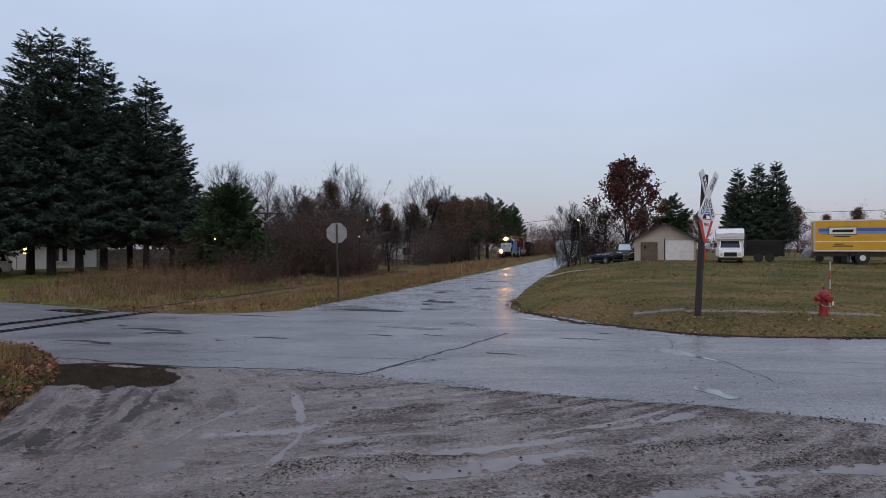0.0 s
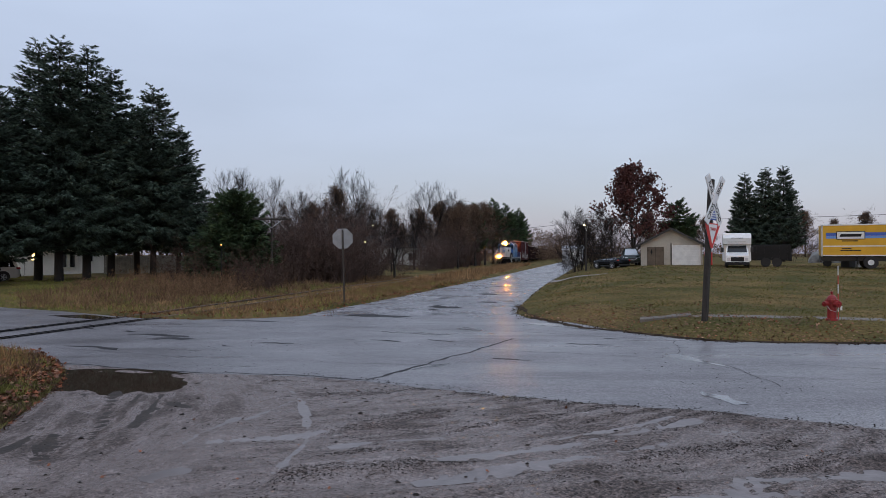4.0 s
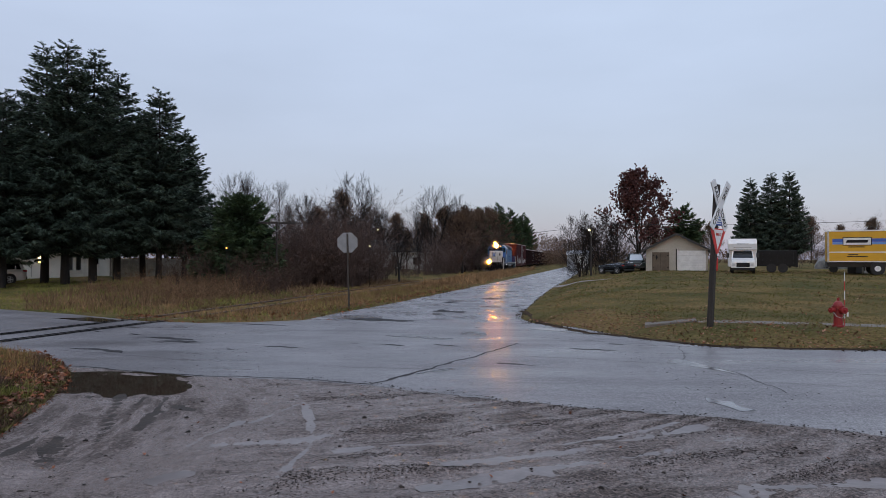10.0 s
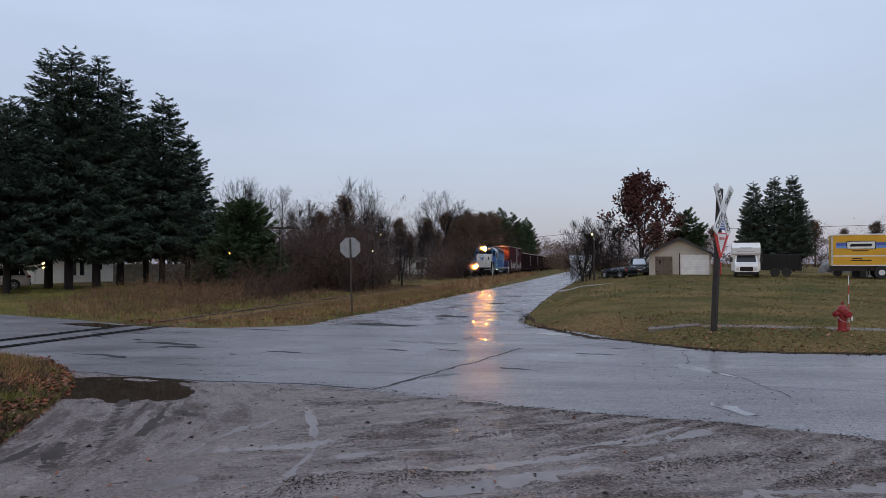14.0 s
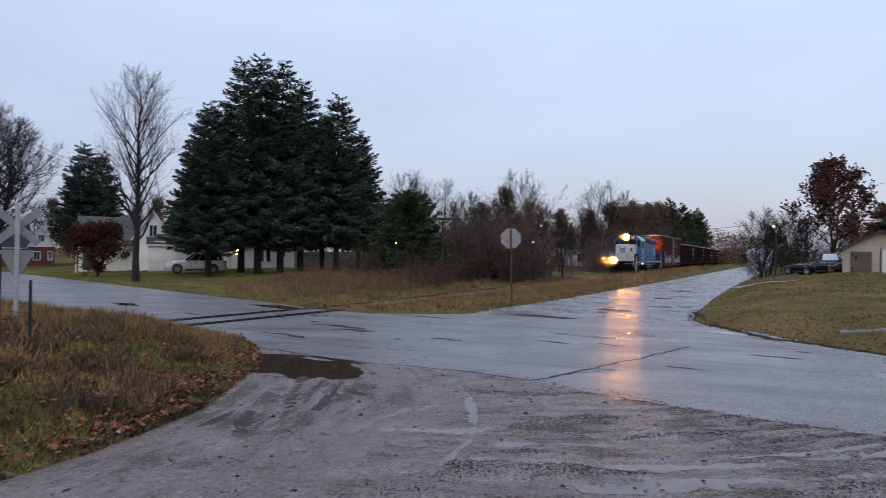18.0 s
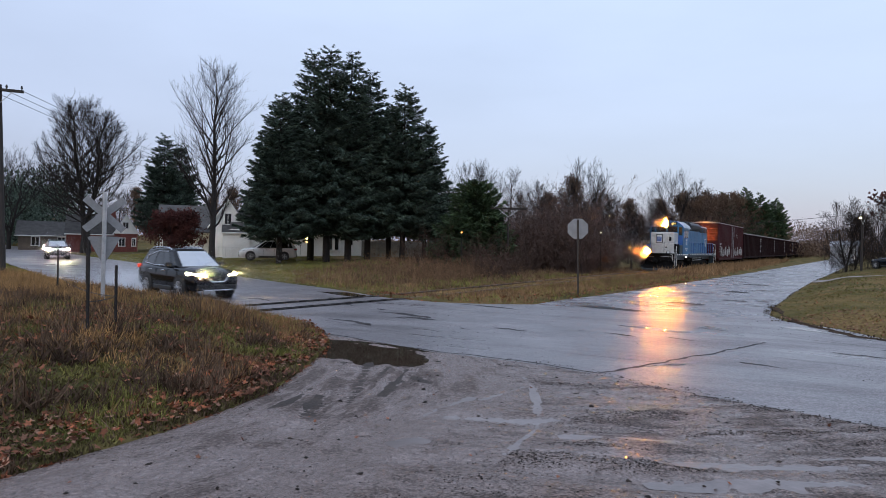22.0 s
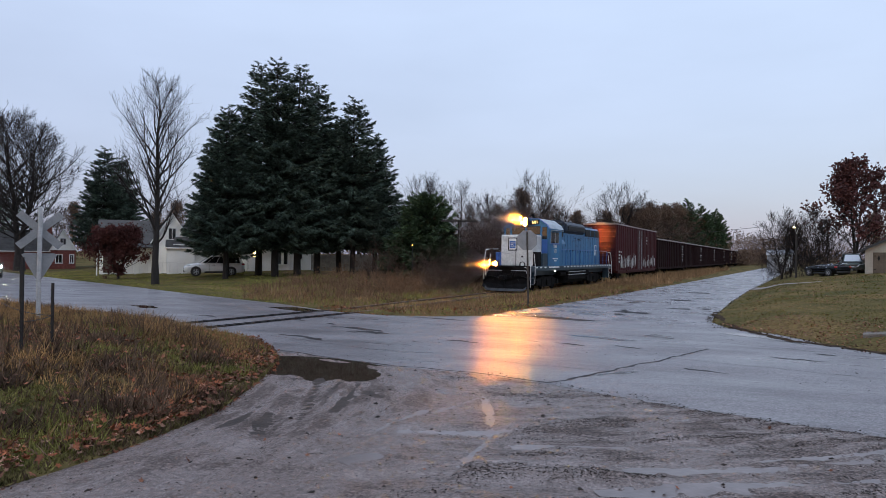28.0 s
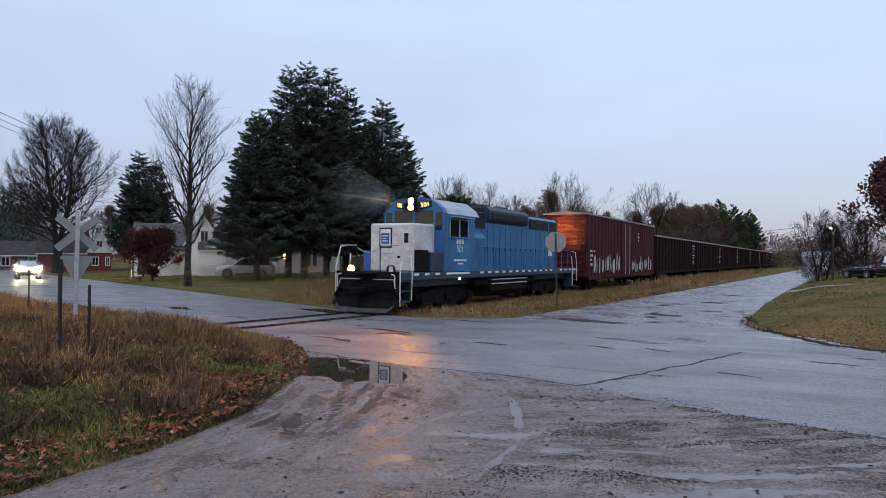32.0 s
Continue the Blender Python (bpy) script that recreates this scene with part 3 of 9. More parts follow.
SOAKED = [([(-5.23, 9.4), (-4.94, 8.53), (-4.68, 7.73), (-4.43, 6.83), (-4.42, 6.2)], 0.14), ([(-4.11, 9.45), (-3.82, 8.39), (-3.57, 7.4)], 0.08), ([(-4.94, 9.77), (-4.45, 8.6), (-4.08, 7.75), (-3.66, 6.63)], 0.09),
          ([(-2.98, 7.36), (-3.04, 7.05), (-3.17, 6.86)], 0.09), ([(-3.79, 8.87), (-3.34, 8.51)], 0.07), ([(-4.39, 9.34), (-4.2, 8.6)], 0.06), ([(-2.96, 6.24), (-2.75, 5.97)], 0.10), ([(-3.0, 5.7), (-2.8, 5.82)], 0.05), ([(-4.3, 7.2), (-3.9, 6.2)], 0.12)]
RIDGES = [([(-0.4, 9.6), (0.63, 9.41), (1.49, 8.81), (2.15, 8.47), (2.8, 8.26), (3.5, 8.22)], 0.28), ([(-2.75, 10.4), (-2.1, 9.84)], 0.2), ([(-2.05, 9.33), (-1.28, 9.23), (-0.5, 9.46)], 0.22), ([(-1.5, 5.0), (-1.32, 5.68), (-1.06, 6.14), (-0.77, 6.39)], 0.24),
          ([(-1.23, 7.15), (-0.91, 7.56), (-0.29, 8.17)], 0.25), ([(0.4, 5.0), (1.33, 5.59), (1.87, 5.81)], 0.25), ([(1.65, 6.27), (2.19, 6.47), (2.79, 6.59), (3.5, 6.61)], 0.22), ([(2.93, 5.87), (3.43, 5.96), (4.3, 6.2)], 0.2), ([(-0.6, 5.9), (0.0, 6.0)], 0.2),
          ([(1.8, 6.56), (2.22, 7.0), (2.77, 7.42), (3.26, 7.64), (3.88, 7.72), (4.6, 7.5)], 0.13), ([(0.2, 7.4), (1.2, 7.9), (2.0, 8.1)], 0.25), ([(-0.3, 4.6), (0.6, 4.8)], 0.3), ([(2.5, 4.6), (3.6, 5.0)], 0.3)]


def off_line(x, y, pts):
    """Distance from a line of points."""
    best = np.full(np.shape(x), 1e9)
    for (ax, ay), (bx, by) in zip(pts, pts[1:]):
        ex, ey = bx - ax, by - ay
        t = np.clip(((x - ax) * ex + (y - ay) * ey) / (ex * ex + ey * ey), 0, 1)
        best = np.minimum(best, np.hypot(x - ax - t * ex, y - ay - t * ey))
    return best


def near_lines(x, y, lines):
    """1 on the lines, falling off to 0 within about twice their width."""
    best = 0.0 * x
    for pts, half in lines:
        best = np.maximum(best, np.exp(-(off_line(x, y, pts) / half) ** 2))
    return best


def apron_level(x, y):
    """The mud without its roughness."""
    street = smooth01(inside_depth(APRON, x, y) / 0.5)
    return paving(y) - 0.005 + street * (0.014 + 1.2 * ruts(x, y))


def apron_height(x, y):
    edge = inside_depth(APRON, x, y)
    loose = near_lines(x, y, RIDGES)
    rough = 0.034 * (field(x, y, 0.6, 21, 4) - 0.5) + (0.014 + 0.03 * loose) * (field(x, y, 0.12, 31, 2) - 0.5) + 0.02 * loose
    film, soaked = near_lines(x, y, FILMS), near_lines(x, y, SOAKED)
    rough = rough * (1 - 0.6 * np.maximum(film, soaked))
    dip = 0.011 * film + 0.012 * soaked
    street = smooth01(edge / 0.5)
    return apron_level(x, y) + street * (rough - dip) - pool_dip(x, y) - 0.05 * (1 - smooth01((edge + 0.25) / 0.3))


ax_, ay_ = spaced((-9, -6.2, 0.1), (-6.2, 5.4, 0.035), (5.4, 8, 0.1), (8, 16, 0.25), (16, 40, 2)), spaced((-20, 2, 1.0), (2, 3.4, 0.2), (3.4, 12.7, 0.04))
setting("yard_apron", grid_mesh("yard_apron", ax_, ay_, apron_height, M_MUD, keep=lambda x, y: inside_depth(APRON, x, y) > -0.28), "rutted wet gravel and mud beside the street")


def puddle(name, cx, cy, a, b, turn, level, label):
    """A flat pool; its shore is where the ground rises through it."""
    c, s = math.cos(radians(turn)), math.sin(radians(turn))
    n = 28
    vs = [(cx, cy, level)] + [(cx + a * math.cos(w) * c - b * math.sin(w) * s, cy + a * math.cos(w) * s + b * math.sin(w) * c, level) for w in [2 * math.pi * i / n for i in range(n)]]
    me = bpy.data.meshes.new(name)
    me.from_pydata(vs, [], [(0, i + 1, (i + 1) % n + 1) for i in range(n)])
    me.materials.append(M_WATER)
    return tagged(new(name, me), label, "puddle", "", "structure")


for cx, cy, a, b, turn, deep in POOLS:
    big = a * b > 1
    puddle("puddle", cx, cy, a * (1.5 if big else 2.4), b * (1.5 if big else 2.0), turn, float(paving(cy)) - 0.011 if not big else float(paving(cy)) - 0.014,
           "broad brown puddle at the edge of the street" if big else "shallow puddle lying in the mud ruts")


def wet_streak(pts, half, material, label, over):
    """Water standing in a wheel track: a level strip whose shore is where the mud rises through it."""
    line = []
    for (ax, ay), (bx, by) in zip(pts, pts[1:]):
        n = max(2, int(math.hypot(bx - ax, by - ay) / 0.08))
        line += [(ax + (bx - ax) * k / n, ay + (by - ay) * k / n) for k in range(n)]
    line.append(pts[-1])
    m, vs = len(line), []
    for k, (x, y) in enumerate(line):
        (x1, y1), (x2, y2) = line[max(k - 1, 0)], line[min(k + 1, m - 1)]
        d = math.hypot(x2 - x1, y2 - y1) + 1e-6
        nx, ny = -(y2 - y1) / d, (x2 - x1) / d
        end = min(1.0, 0.25 + math.sin(math.pi * (k + 0.5) / m) ** 0.6)
        for u in (-1.5, -0.5, 0.5, 1.5):
            px, py = x + nx * half * u * end, y + ny * half * u * end
            vs.append((px, py, float(apron_level(np.array([px]), np.array([py]))[0]) + over))
    fs = [(4 * k + j, 4 * k + j + 1, 4 * k + j + 5, 4 * k + j + 4) for k in range(m - 1) for j in range(3)]
    setting("wet_streak", Shape().add(vs, fs).mesh("wet_streak", material, True), label)


for pts, half in FILMS:
    wet_streak(pts, half, M_SLURRY, "thin film of muddy water along a wheel track", -0.0072)
for pts, half in SOAKED:
    wet_streak(pts, half, M_WETMUD, "wet mud in a wheel track, mirrored trees put into its dark colour", -0.0105)


def flat_patch(name, pts, material, lift, label, wob=0.06):
    """A thin irregular film or seal lying on the paving."""
    ring = []
    for (ax, ay), (bx, by) in zip(pts, pts[1:] + pts[:1]):
        for k in range(6):
            u = k / 6
            x, y = ax + (bx - ax) * u, ay + (by - ay) * u
            ring.append((x + wob * 2 * noise.noise((x * 3, y * 3, 0.3)), y + wob * 2 * noise.noise((x * 3, y * 3, 7.7))))
    bm = bmesh.new()
    f = bm.faces.new([bm.verts.new((x, y, float(paving(y)) + lift)) for x, y in ring])
    bmesh.ops.triangulate(bm, faces=[f])
    bmesh.ops.recalc_face_normals(bm, faces=bm.faces)
    me = bpy.data.meshes.new(name)
    bm.to_mesh(me)
    bm.free()
    me.materials.append(material)
    return tagged(new(name, me), label, "", "", "structure")


# ---------------------------------------------------------------- railway
def rail_point(s, side=0.0, z=0.0):
    p = TRACK_AT + TRACK_WAY * s + TRACK_SIDE * side
    return (p.x, p.y, z)


RAIL_TOP = 0.02
M_RAIL = mat("rusty_rail", (0.16, 0.1, 0.075), 0.5, metal=0.3, var=0.3, scale=3, color2=(0.07, 0.042, 0.032))
TRACK_TURN = -11.4
trk = tagged(new("railway_track"), "single railway track crossing the street, half buried in grass", "railway track", "", "structure")
for side in (-0.72, 0.72):
    prof = [(-0.07, -0.15), (0.07, -0.15), (0.07, -0.13), (0.012, -0.11), (0.012, -0.045), (0.036, -0.03), (0.036, -0.004), (0.028, 0), (-0.028, 0), (-0.036, -0.004), (-0.036, -0.03), (-0.012, -0.045), (-0.012, -0.11), (-0.07, -0.13)]
    sh = Shape()
    sh.prism([(p[0] + side, p[1] + RAIL_TOP) for p in prof], -60, 420, "y")
    part("rail", sh, M_RAIL, trk, "rusty steel rail", at=pose(TRACK_AT.x, TRACK_AT.y, 0, 0, 0, TRACK_TURN))
tie_mesh = Shape().box(-1.28, 1.28, -0.11, 0.11, -0.17, -0.128 + RAIL_TOP, 0.015).mesh("tie", M_TIE)
for k in range(-1, 150):
    s = 1.2 + k * 0.52
    part("tie", tie_mesh, M_TIE, trk, at=pose(*rail_point(s, random.uniform(-0.04, 0.04)), 0, 0, TRACK_TURN + random.uniform(-1.5, 1.5)))
# flangeways and tar where the rails cross the street
for side in (-0.86, -0.60, 0.60, 0.86):
    vs = [rail_point(s, side + w) for s in (-9.6, 0.4) for w in (-0.07, 0.07)]
    sh = Shape().add([(x, y, float(paving(y)) + 0.014) for x, y, _ in vs], [(0, 1, 3, 2)])
    part("flangeway", sh, M_GAP, trk, "dark gap beside the rail")


# ---------------------------------------------------------------- growing things
def blades(P, D, length, width, rng, k=4, spread=0.7, droop=0.0):
    """k narrow triangles fanned from each place P along D."""
    n = len(P)
    P, D = np.repeat(P, k, 0), np.repeat(D, k, 0)
    L, W = np.repeat(np.broadcast_to(length, (n,)), k), np.repeat(np.broadcast_to(width, (n,)), k)
    d = D + rng.normal(0, spread, P.shape)
    d[:, 2] -= droop
    d /= np.linalg.norm(d, axis=1, keepdims=True) + 1e-9
    side = np.cross(d, rng.normal(0, 1, P.shape))
    side /= np.linalg.norm(side, axis=1, keepdims=True) + 1e-9
    tip = P + d * (L * rng.uniform(0.7, 1.3, len(P)))[:, None]
    mid = P + d * (L * 0.35)[:, None]
    V = np.stack([P, mid + side * W[:, None], tip, mid - side * W[:, None]], 1).reshape(-1, 3)
    F = np.arange(len(V)).reshape(-1, 4)
    return V, F


def stems(segs, n):
    """Tapered tubes from rows of x0 y0 z0 x1 y1 z1 r0 r1."""
    s = np.asarray(segs, float)
    p0, p1, r0, r1 = s[:, 0:3], s[:, 3:6], s[:, 6], s[:, 7]
    d = p1 - p0
    d /= np.linalg.norm(d, axis=1, keepdims=True) + 1e-9
    ref = np.where(np.abs(d[:, 2:3]) < 0.9, np.array([[0, 0, 1.0]]), np.array([[1.0, 0, 0]]))
    a = np.cross(d, ref)
    a /= np.linalg.norm(a, axis=1, keepdims=True) + 1e-9
    b = np.cross(d, a)
    V = []
    for p, r in ((p0, r0), (p1, r1)):
        for i in range(n):
            w = 2 * math.pi * i / n
            V.append(p + (a * math.cos(w) + b * math.sin(w)) * r[:, None])
    V = np.stack(V, 1)
    base = (np.arange(len(s)) * 2 * n)[:, None]
    F = [base + np.array([[i, (i + 1) % n, n + (i + 1) % n, n + i]]) for i in range(n)]
    return V.reshape(-1, 3), np.concatenate(F, 0)


def branching(rng, height, trunk_r, width, first=0.22, limbs=26, tilt=(58, 24), kids=7, twigs=4, leaders=1, peak=0.8, twig=0.007, shoots=3):
    """Limbs of a broad-leaved tree that fill an oval crown: trunk or leaders, limbs, branches, twigs and shoots."""
    thick, thin, tips = [], [], []

    def reach(f):
        g = min(max((f - first) / (1 - first), 0.0), 1.0)
        return 0.5 * width * (0.12 + 0.88 * math.sin(math.pi * min(g ** peak, 1.0)) ** 0.8)

    def put(p, q, r, r2):
        (thick if r > 0.03 else thin).append((*p, *q, r, r2))

    axes = []
    for a in range(leaders):
        w = 6.283 * a / leaders + rng.uniform(0, 1)
        off = 0.0 if leaders == 1 else width * rng.uniform(0.14, 0.24)
        top = height * (0.98 if leaders == 1 else rng.uniform(0.84, 1.0))
        pts = []
        for k in range(9):
            u = k / 8
            z = -0.15 + top * u
            lean = max(0.0, (z / height - first * 0.8)) / (1 - first)
            pts.append(Vector((off * lean ** 0.8 * math.cos(w), off * lean ** 0.8 * math.sin(w), z)) + Vector((*(rng.normal(0, 0.012 * height, 2) * u * (u < 1)), 0)) * 0.6)
        share = 1.0 if leaders == 1 else 0.72
        rad = [max(0.012, trunk_r * (share if k > 1 else 1.0) * (1 - k / 8) ** 0.8) for k in range(9)]
        rad[0] *= 1.25
        for k in range(8):
            put(pts[k], pts[k + 1], rad[k], rad[k + 1])
        axes.append((pts, rad))

    def shoot(p, d, length, r, level):
        """A branch of three bends with its own offshoots."""
        n = 3
        for k in range(n):
            d = (d + Vector(rng.normal(0, 0.13, 3)) + Vector((0, 0, 0.09))).normalized()
            q = p + d * (length / n)
            r2 = max(r * 0.75, twig * 0.6)
            put(p, q, r, r2)
            p, r = q, r2
            more = (twigs, shoots, 0)[level]
            for _ in range(more // n + (rng.random() < (more % n) / n)):
                a = d.orthogonal().normalized()
                w = rng.uniform(0, 6.283)
                side = a * math.cos(w) + d.cross(a) * math.sin(w)
                nd = (d + side * rng.uniform(0.5, 0.95) + Vector((0, 0, 0.2))).normalized()
                shoot(p, nd, length * rng.uniform(0.38, 0.62), max(r * 0.6, twig * (0.8 if level else 1.0)), level + 1)
        tips.append((*p, *d))

    for i in range(limbs):
        pts, rad = axes[i % leaders]
        u = (first + (0.95 - first) * ((i + rng.uniform(0, 1)) / limbs))
        k = min(int(u * 8), 7)
        p = pts[k].lerp(pts[k + 1], u * 8 - k)
        w = 2.4 * i + rng.normal(0, 0.4)
        t = radians(tilt[0] + (tilt[1] - tilt[0]) * u + rng.normal(0, 6))
        d = Vector((math.sin(t) * math.cos(w), math.sin(t) * math.sin(w), math.cos(t)))
        length = 0.3
        while length < height * 0.6:
            e = p + d * length
            if math.hypot(e.x, e.y) > reach(e.z / height) or e.z > height * 0.995:
                break
            length += 0.15
        length *= rng.uniform(0.78, 1.1)
        r = min(rad[k] * 0.5, 0.013 + 0.016 * length)
        n = 6
        for j in range(n):
            d = (d + Vector(rng.normal(0, 0.09, 3)) + Vector((0, 0, 0.055))).normalized()
            q = p + d * (length / n)
            r2 = max(r * 0.8, twig)
            put(p, q, r, r2)
            p, r = q, r2
            for _ in range(kids // n + (rng.random() < (kids % n) / n)):
                a = d.orthogonal().normalized()
                v = rng.uniform(0, 6.283)
                side = a * math.cos(v) + d.cross(a) * math.sin(v)
                nd = (d + side * rng.uniform(0.45, 0.95) + Vector((0, 0, 0.22))).normalized()
                shoot(p, nd, (0.45 * length * (1.15 - (j + 1) / n) + 0.4) * rng.uniform(0.7, 1.2), max(r * 0.55, twig * 1.2), 0)
        tips.append((*p, *d))
    return np.array(thick), np.array(thin), np.array(tips)


def limb_mesh(name, segs, n, material):
    V, F = stems(segs, n)
    me = raw_mesh(name, V, F, material)
    me.polygons.foreach_set("use_smooth", [True] * len(me.polygons))
    return me


def bare_tree(name, m, label, seed, height, trunk_r, width, twig_mat=None, **how):
    rng = np.random.default_rng(seed)
    thick, thin, tips = branching(rng, height, trunk_r, width, **how)
    t = thing(name, m, label, "tree")
    part("trunk", limb_mesh("trunk", thick, 7, M_BARK), M_BARK, t)
    part("crown", limb_mesh("crown", thin, 3, twig_mat or M_TWIG), M_TWIG, t, "bare twigs")
    return t


def spruce(name, m, label, seed, height, radius, clear=0.1, per=46, material=None, needle=0.22, power=0.85, tiers=30, droop=0.16, limbs=9):
    """A conifer of flat drooping boughs in tiers, with gaps between them."""
    rng = np.random.default_rng(seed)
    t = thing(name, m, label, "tree")
    trunk, p = [], np.array([0, 0, -0.2])
    for k in range(8):
        q = np.array([rng.normal(0, 0.03), rng.normal(0, 0.03), height * (k + 1) / 8])
        trunk.append((*p, *q, 0.017 * height * (1 - k / 8) + 0.02, 0.017 * height * (1 - (k + 1) / 8) + 0.012))
        p = q
    arms, P, D, S = [], [], [], []
    for i in range(tiers):
        f = min(max(clear + (1 - clear) * ((i + rng.uniform(-0.35, 0.35)) / tiers) ** 1.0, clear), 0.975)
        full = radius * ((1 - f) / (1 - clear)) ** power + 0.10
        if i < 3:
            full *= (0.62, 0.8, 0.92)[i]
        n = limbs if f < 0.75 else limbs - 2
        w0 = rng.uniform(0, 6.28)
        for j in range(n):
            if rng.random() < 0.12 and f < 0.9:
                continue
            w = w0 + 6.283 * j / n + rng.normal(0, 0.22)
            L = full * rng.uniform(0.72, 1.16)
            z = f * height + rng.normal(0, 0.022 * height)
            lift = -droop + 0.75 * max(0.0, f - 0.45) ** 1.3 + rng.normal(0, 0.06)
            out, side = np.array([math.cos(w), math.sin(w), 0.0]), np.array([-math.sin(w), math.cos(w), 0.0])

            def along(u):
                return z + lift * L * u - 0.10 * L * np.sin(u * 3.1) + 0.10 * L * u ** 3

            for u0, u1 in ((0, 0.5), (0.5, 1.0)):
                arms.append((*(out * L * u0 + [0, 0, along(u0)]), *(out * L * u1 + [0, 0, along(u1)]), 0.012 + 0.028 * (1 - u0) * L / radius, 0.006 + 0.012 * (1 - u1)))
            k = max(7, int(per * (L / radius) ** 1.3 * 1.6))
            u = rng.uniform(0.10, 1.02, k) ** 0.8
            off = rng.normal(0, 0.13, k) * L * np.clip(1.25 - u, 0.2, 1) * np.minimum(1, u * 3)
            pos = out[None] * (L * u)[:, None] + side[None] * off[:, None]
            pos[:, 2] = along(u) - 0.35 * np.abs(off) - np.abs(rng.normal(0, 0.05, k))
            P.append(pos)
            turn = np.sign(off) * rng.uniform(0.2, 0.9, k)
            dd = out[None] + side[None] * turn[:, None]
            dd[:, 2] = lift - 0.28 + 0.5 * f ** 2 + rng.normal(0, 0.12, k)
            D.append(dd)
            S.append(np.full(k, 0.7 + 0.5 * (1 - f)) * rng.uniform(0.7, 1.35, k))
    k = 26
    P.append(np.stack([0 * np.arange(k), 0 * np.arange(k), np.linspace(0.93, 1.0, k) * height], 1))
    D.append(np.stack([rng.normal(0, 0.6, k), rng.normal(0, 0.6, k), np.full(k, 0.9)], 1))
    S.append(np.full(k, 0.8))
    V1, F1 = stems(trunk, 8)
    V2, F2 = stems(arms, 4)
    part("trunk", raw_mesh("trunk", np.concatenate([V1, V2]), np.concatenate([F1, F2 + len(V1)]), M_BARK), M_BARK, t)
    P, D, S = np.concatenate(P), np.concatenate(D), np.concatenate(S)
    V, F = blades(P, D, needle * 1.5 * S, 0.16 * needle * S, rng, k=4, spread=0.26, droop=0.05)
    part("crown", raw_mesh("crown", V, F, material or M_SPRUCE), M_SPRUCE, t, "drooping dark needles")
    return t


def round_tree(name, m, label, seed, height, trunk_r, width, leaf_mat, leaf=0.14, per_tip=3, cloud=0.16, crown="withered leaves", **how):
    rng = np.random.default_rng(seed)
    thick, thin, tips = branching(rng, height, trunk_r, width, **how)
    t = thing(name, m, label, "tree")
    part("trunk", limb_mesh("trunk", thick, 7, M_BARK), M_BARK, t)
    part("branch", limb_mesh("branch", thin, 3, M_TWIG), M_TWIG, t)
    P = np.repeat(tips[:, :3], per_tip, 0) + rng.normal(0, cloud, (len(tips) * per_tip, 3))
    V, F = blades(P, rng.normal(0, 1, P.shape), leaf, leaf * 0.36, rng, k=2, spread=0.8)
    part("crown", raw_mesh("crown", V, F, leaf_mat), leaf_mat, t, crown)
    return t


def thicket(name, boxes, seed, height, count, material, label, fill=1.6):
    """Brush: many thin branching stems over a stretch of ground, as one stuff."""
    rng = np.random.default_rng(seed)
    segs = []
    for x0, x1, y0, y1, hmul, share in boxes:
        for _ in range(int(count * share)):
            x, y = rng.uniform(x0, x1), rng.uniform(y0, y1)
            z = land_at(x, y) - 0.1
            h = height * hmul * rng.uniform(0.45, 1.1)
            p = np.array([x, y, z])
            d = np.array([rng.normal(0, 0.34), rng.normal(0, 0.34), 1.0])
            r = 0.006 + 0.010 * h / 3
            for k in range(4):
                q = p + d * h / 4
                segs.append((*p, *q, r, r * 0.75))
                for _ in range(2 + (k > 0)):
                    e = d + rng.normal(0, 0.45, 3)
                    e[2] = abs(e[2]) * 0.55
                    q2 = q + e * h * rng.uniform(0.1, 0.24)
                    segs.append((*q, *q2, r * 0.6, r * 0.3))
                    q3 = q2 + (e + rng.normal(0, 0.5, 3)) * h * 0.08
                    segs.append((*q2, *q3, r * 0.35, r * 0.2))
                p, r = q, r * 0.75
                d = d + rng.normal(0, 0.17, 3)
    # fine side twigs fill the mass
    at = np.asarray(segs)
    pick = rng.integers(0, len(at), int(fill * len(at)))
    u = rng.uniform(0, 1, (len(pick), 1))
    P = at[pick, 0:3] * (1 - u) + at[pick, 3:6] * u
    V2, F2 = blades(P, np.tile([0, 0, 0.5], (len(P), 1)), 0.13 * height ** 0.8, 0.006 + 0.0012 * height, rng, k=1, spread=0.7)
    V1, F1 = stems(segs, 3)
    ob = new(name, raw_mesh(name, np.concatenate([V1, V2]), np.concatenate([F1, F2 + len(V1)]), material))
    return tagged(ob, label, "brush", "", "stuff")


def on_land(x, y, turn=0.0, sink=0.0):
    return pose(x, y, land_at(x, y) - sink, 0, 0, turn)


# spruces before the white house
sp1 = spruce("spruce_tree", on_land(-30.8, 49.2), "tall dark spruce in a row before the white house", 11, 17.6, 3.7, clear=0.2, tiers=48, power=0.56, per=64, droop=0.2, limbs=11)
sp2 = spruce("spruce_tree", on_land(-23.0, 51.1), "tall dark spruce with drooping limbs before the board fence", 12, 14.6, 3.4, clear=0.21, tiers=42, power=0.56, per=64, droop=0.19, limbs=11)
for src, x, y, turn, s in ((sp2, -30.7, 44.4, 40, 0.86), (sp2, -32.4, 47.0, 190, 0.95), (sp1, -28.1, 47.3, 77, 0.98), (sp1, -26.8, 48.6, 160, 0.97), (sp1, -26.1, 50.7, 250, 0.91), (sp2, -25.2, 53.1, 115, 0.93), (sp2, -21.8, 53.0, 300, 0.82)):
    c = copy_thing(src, on_land(x, y, turn))
    c.scale = (s, s, s)
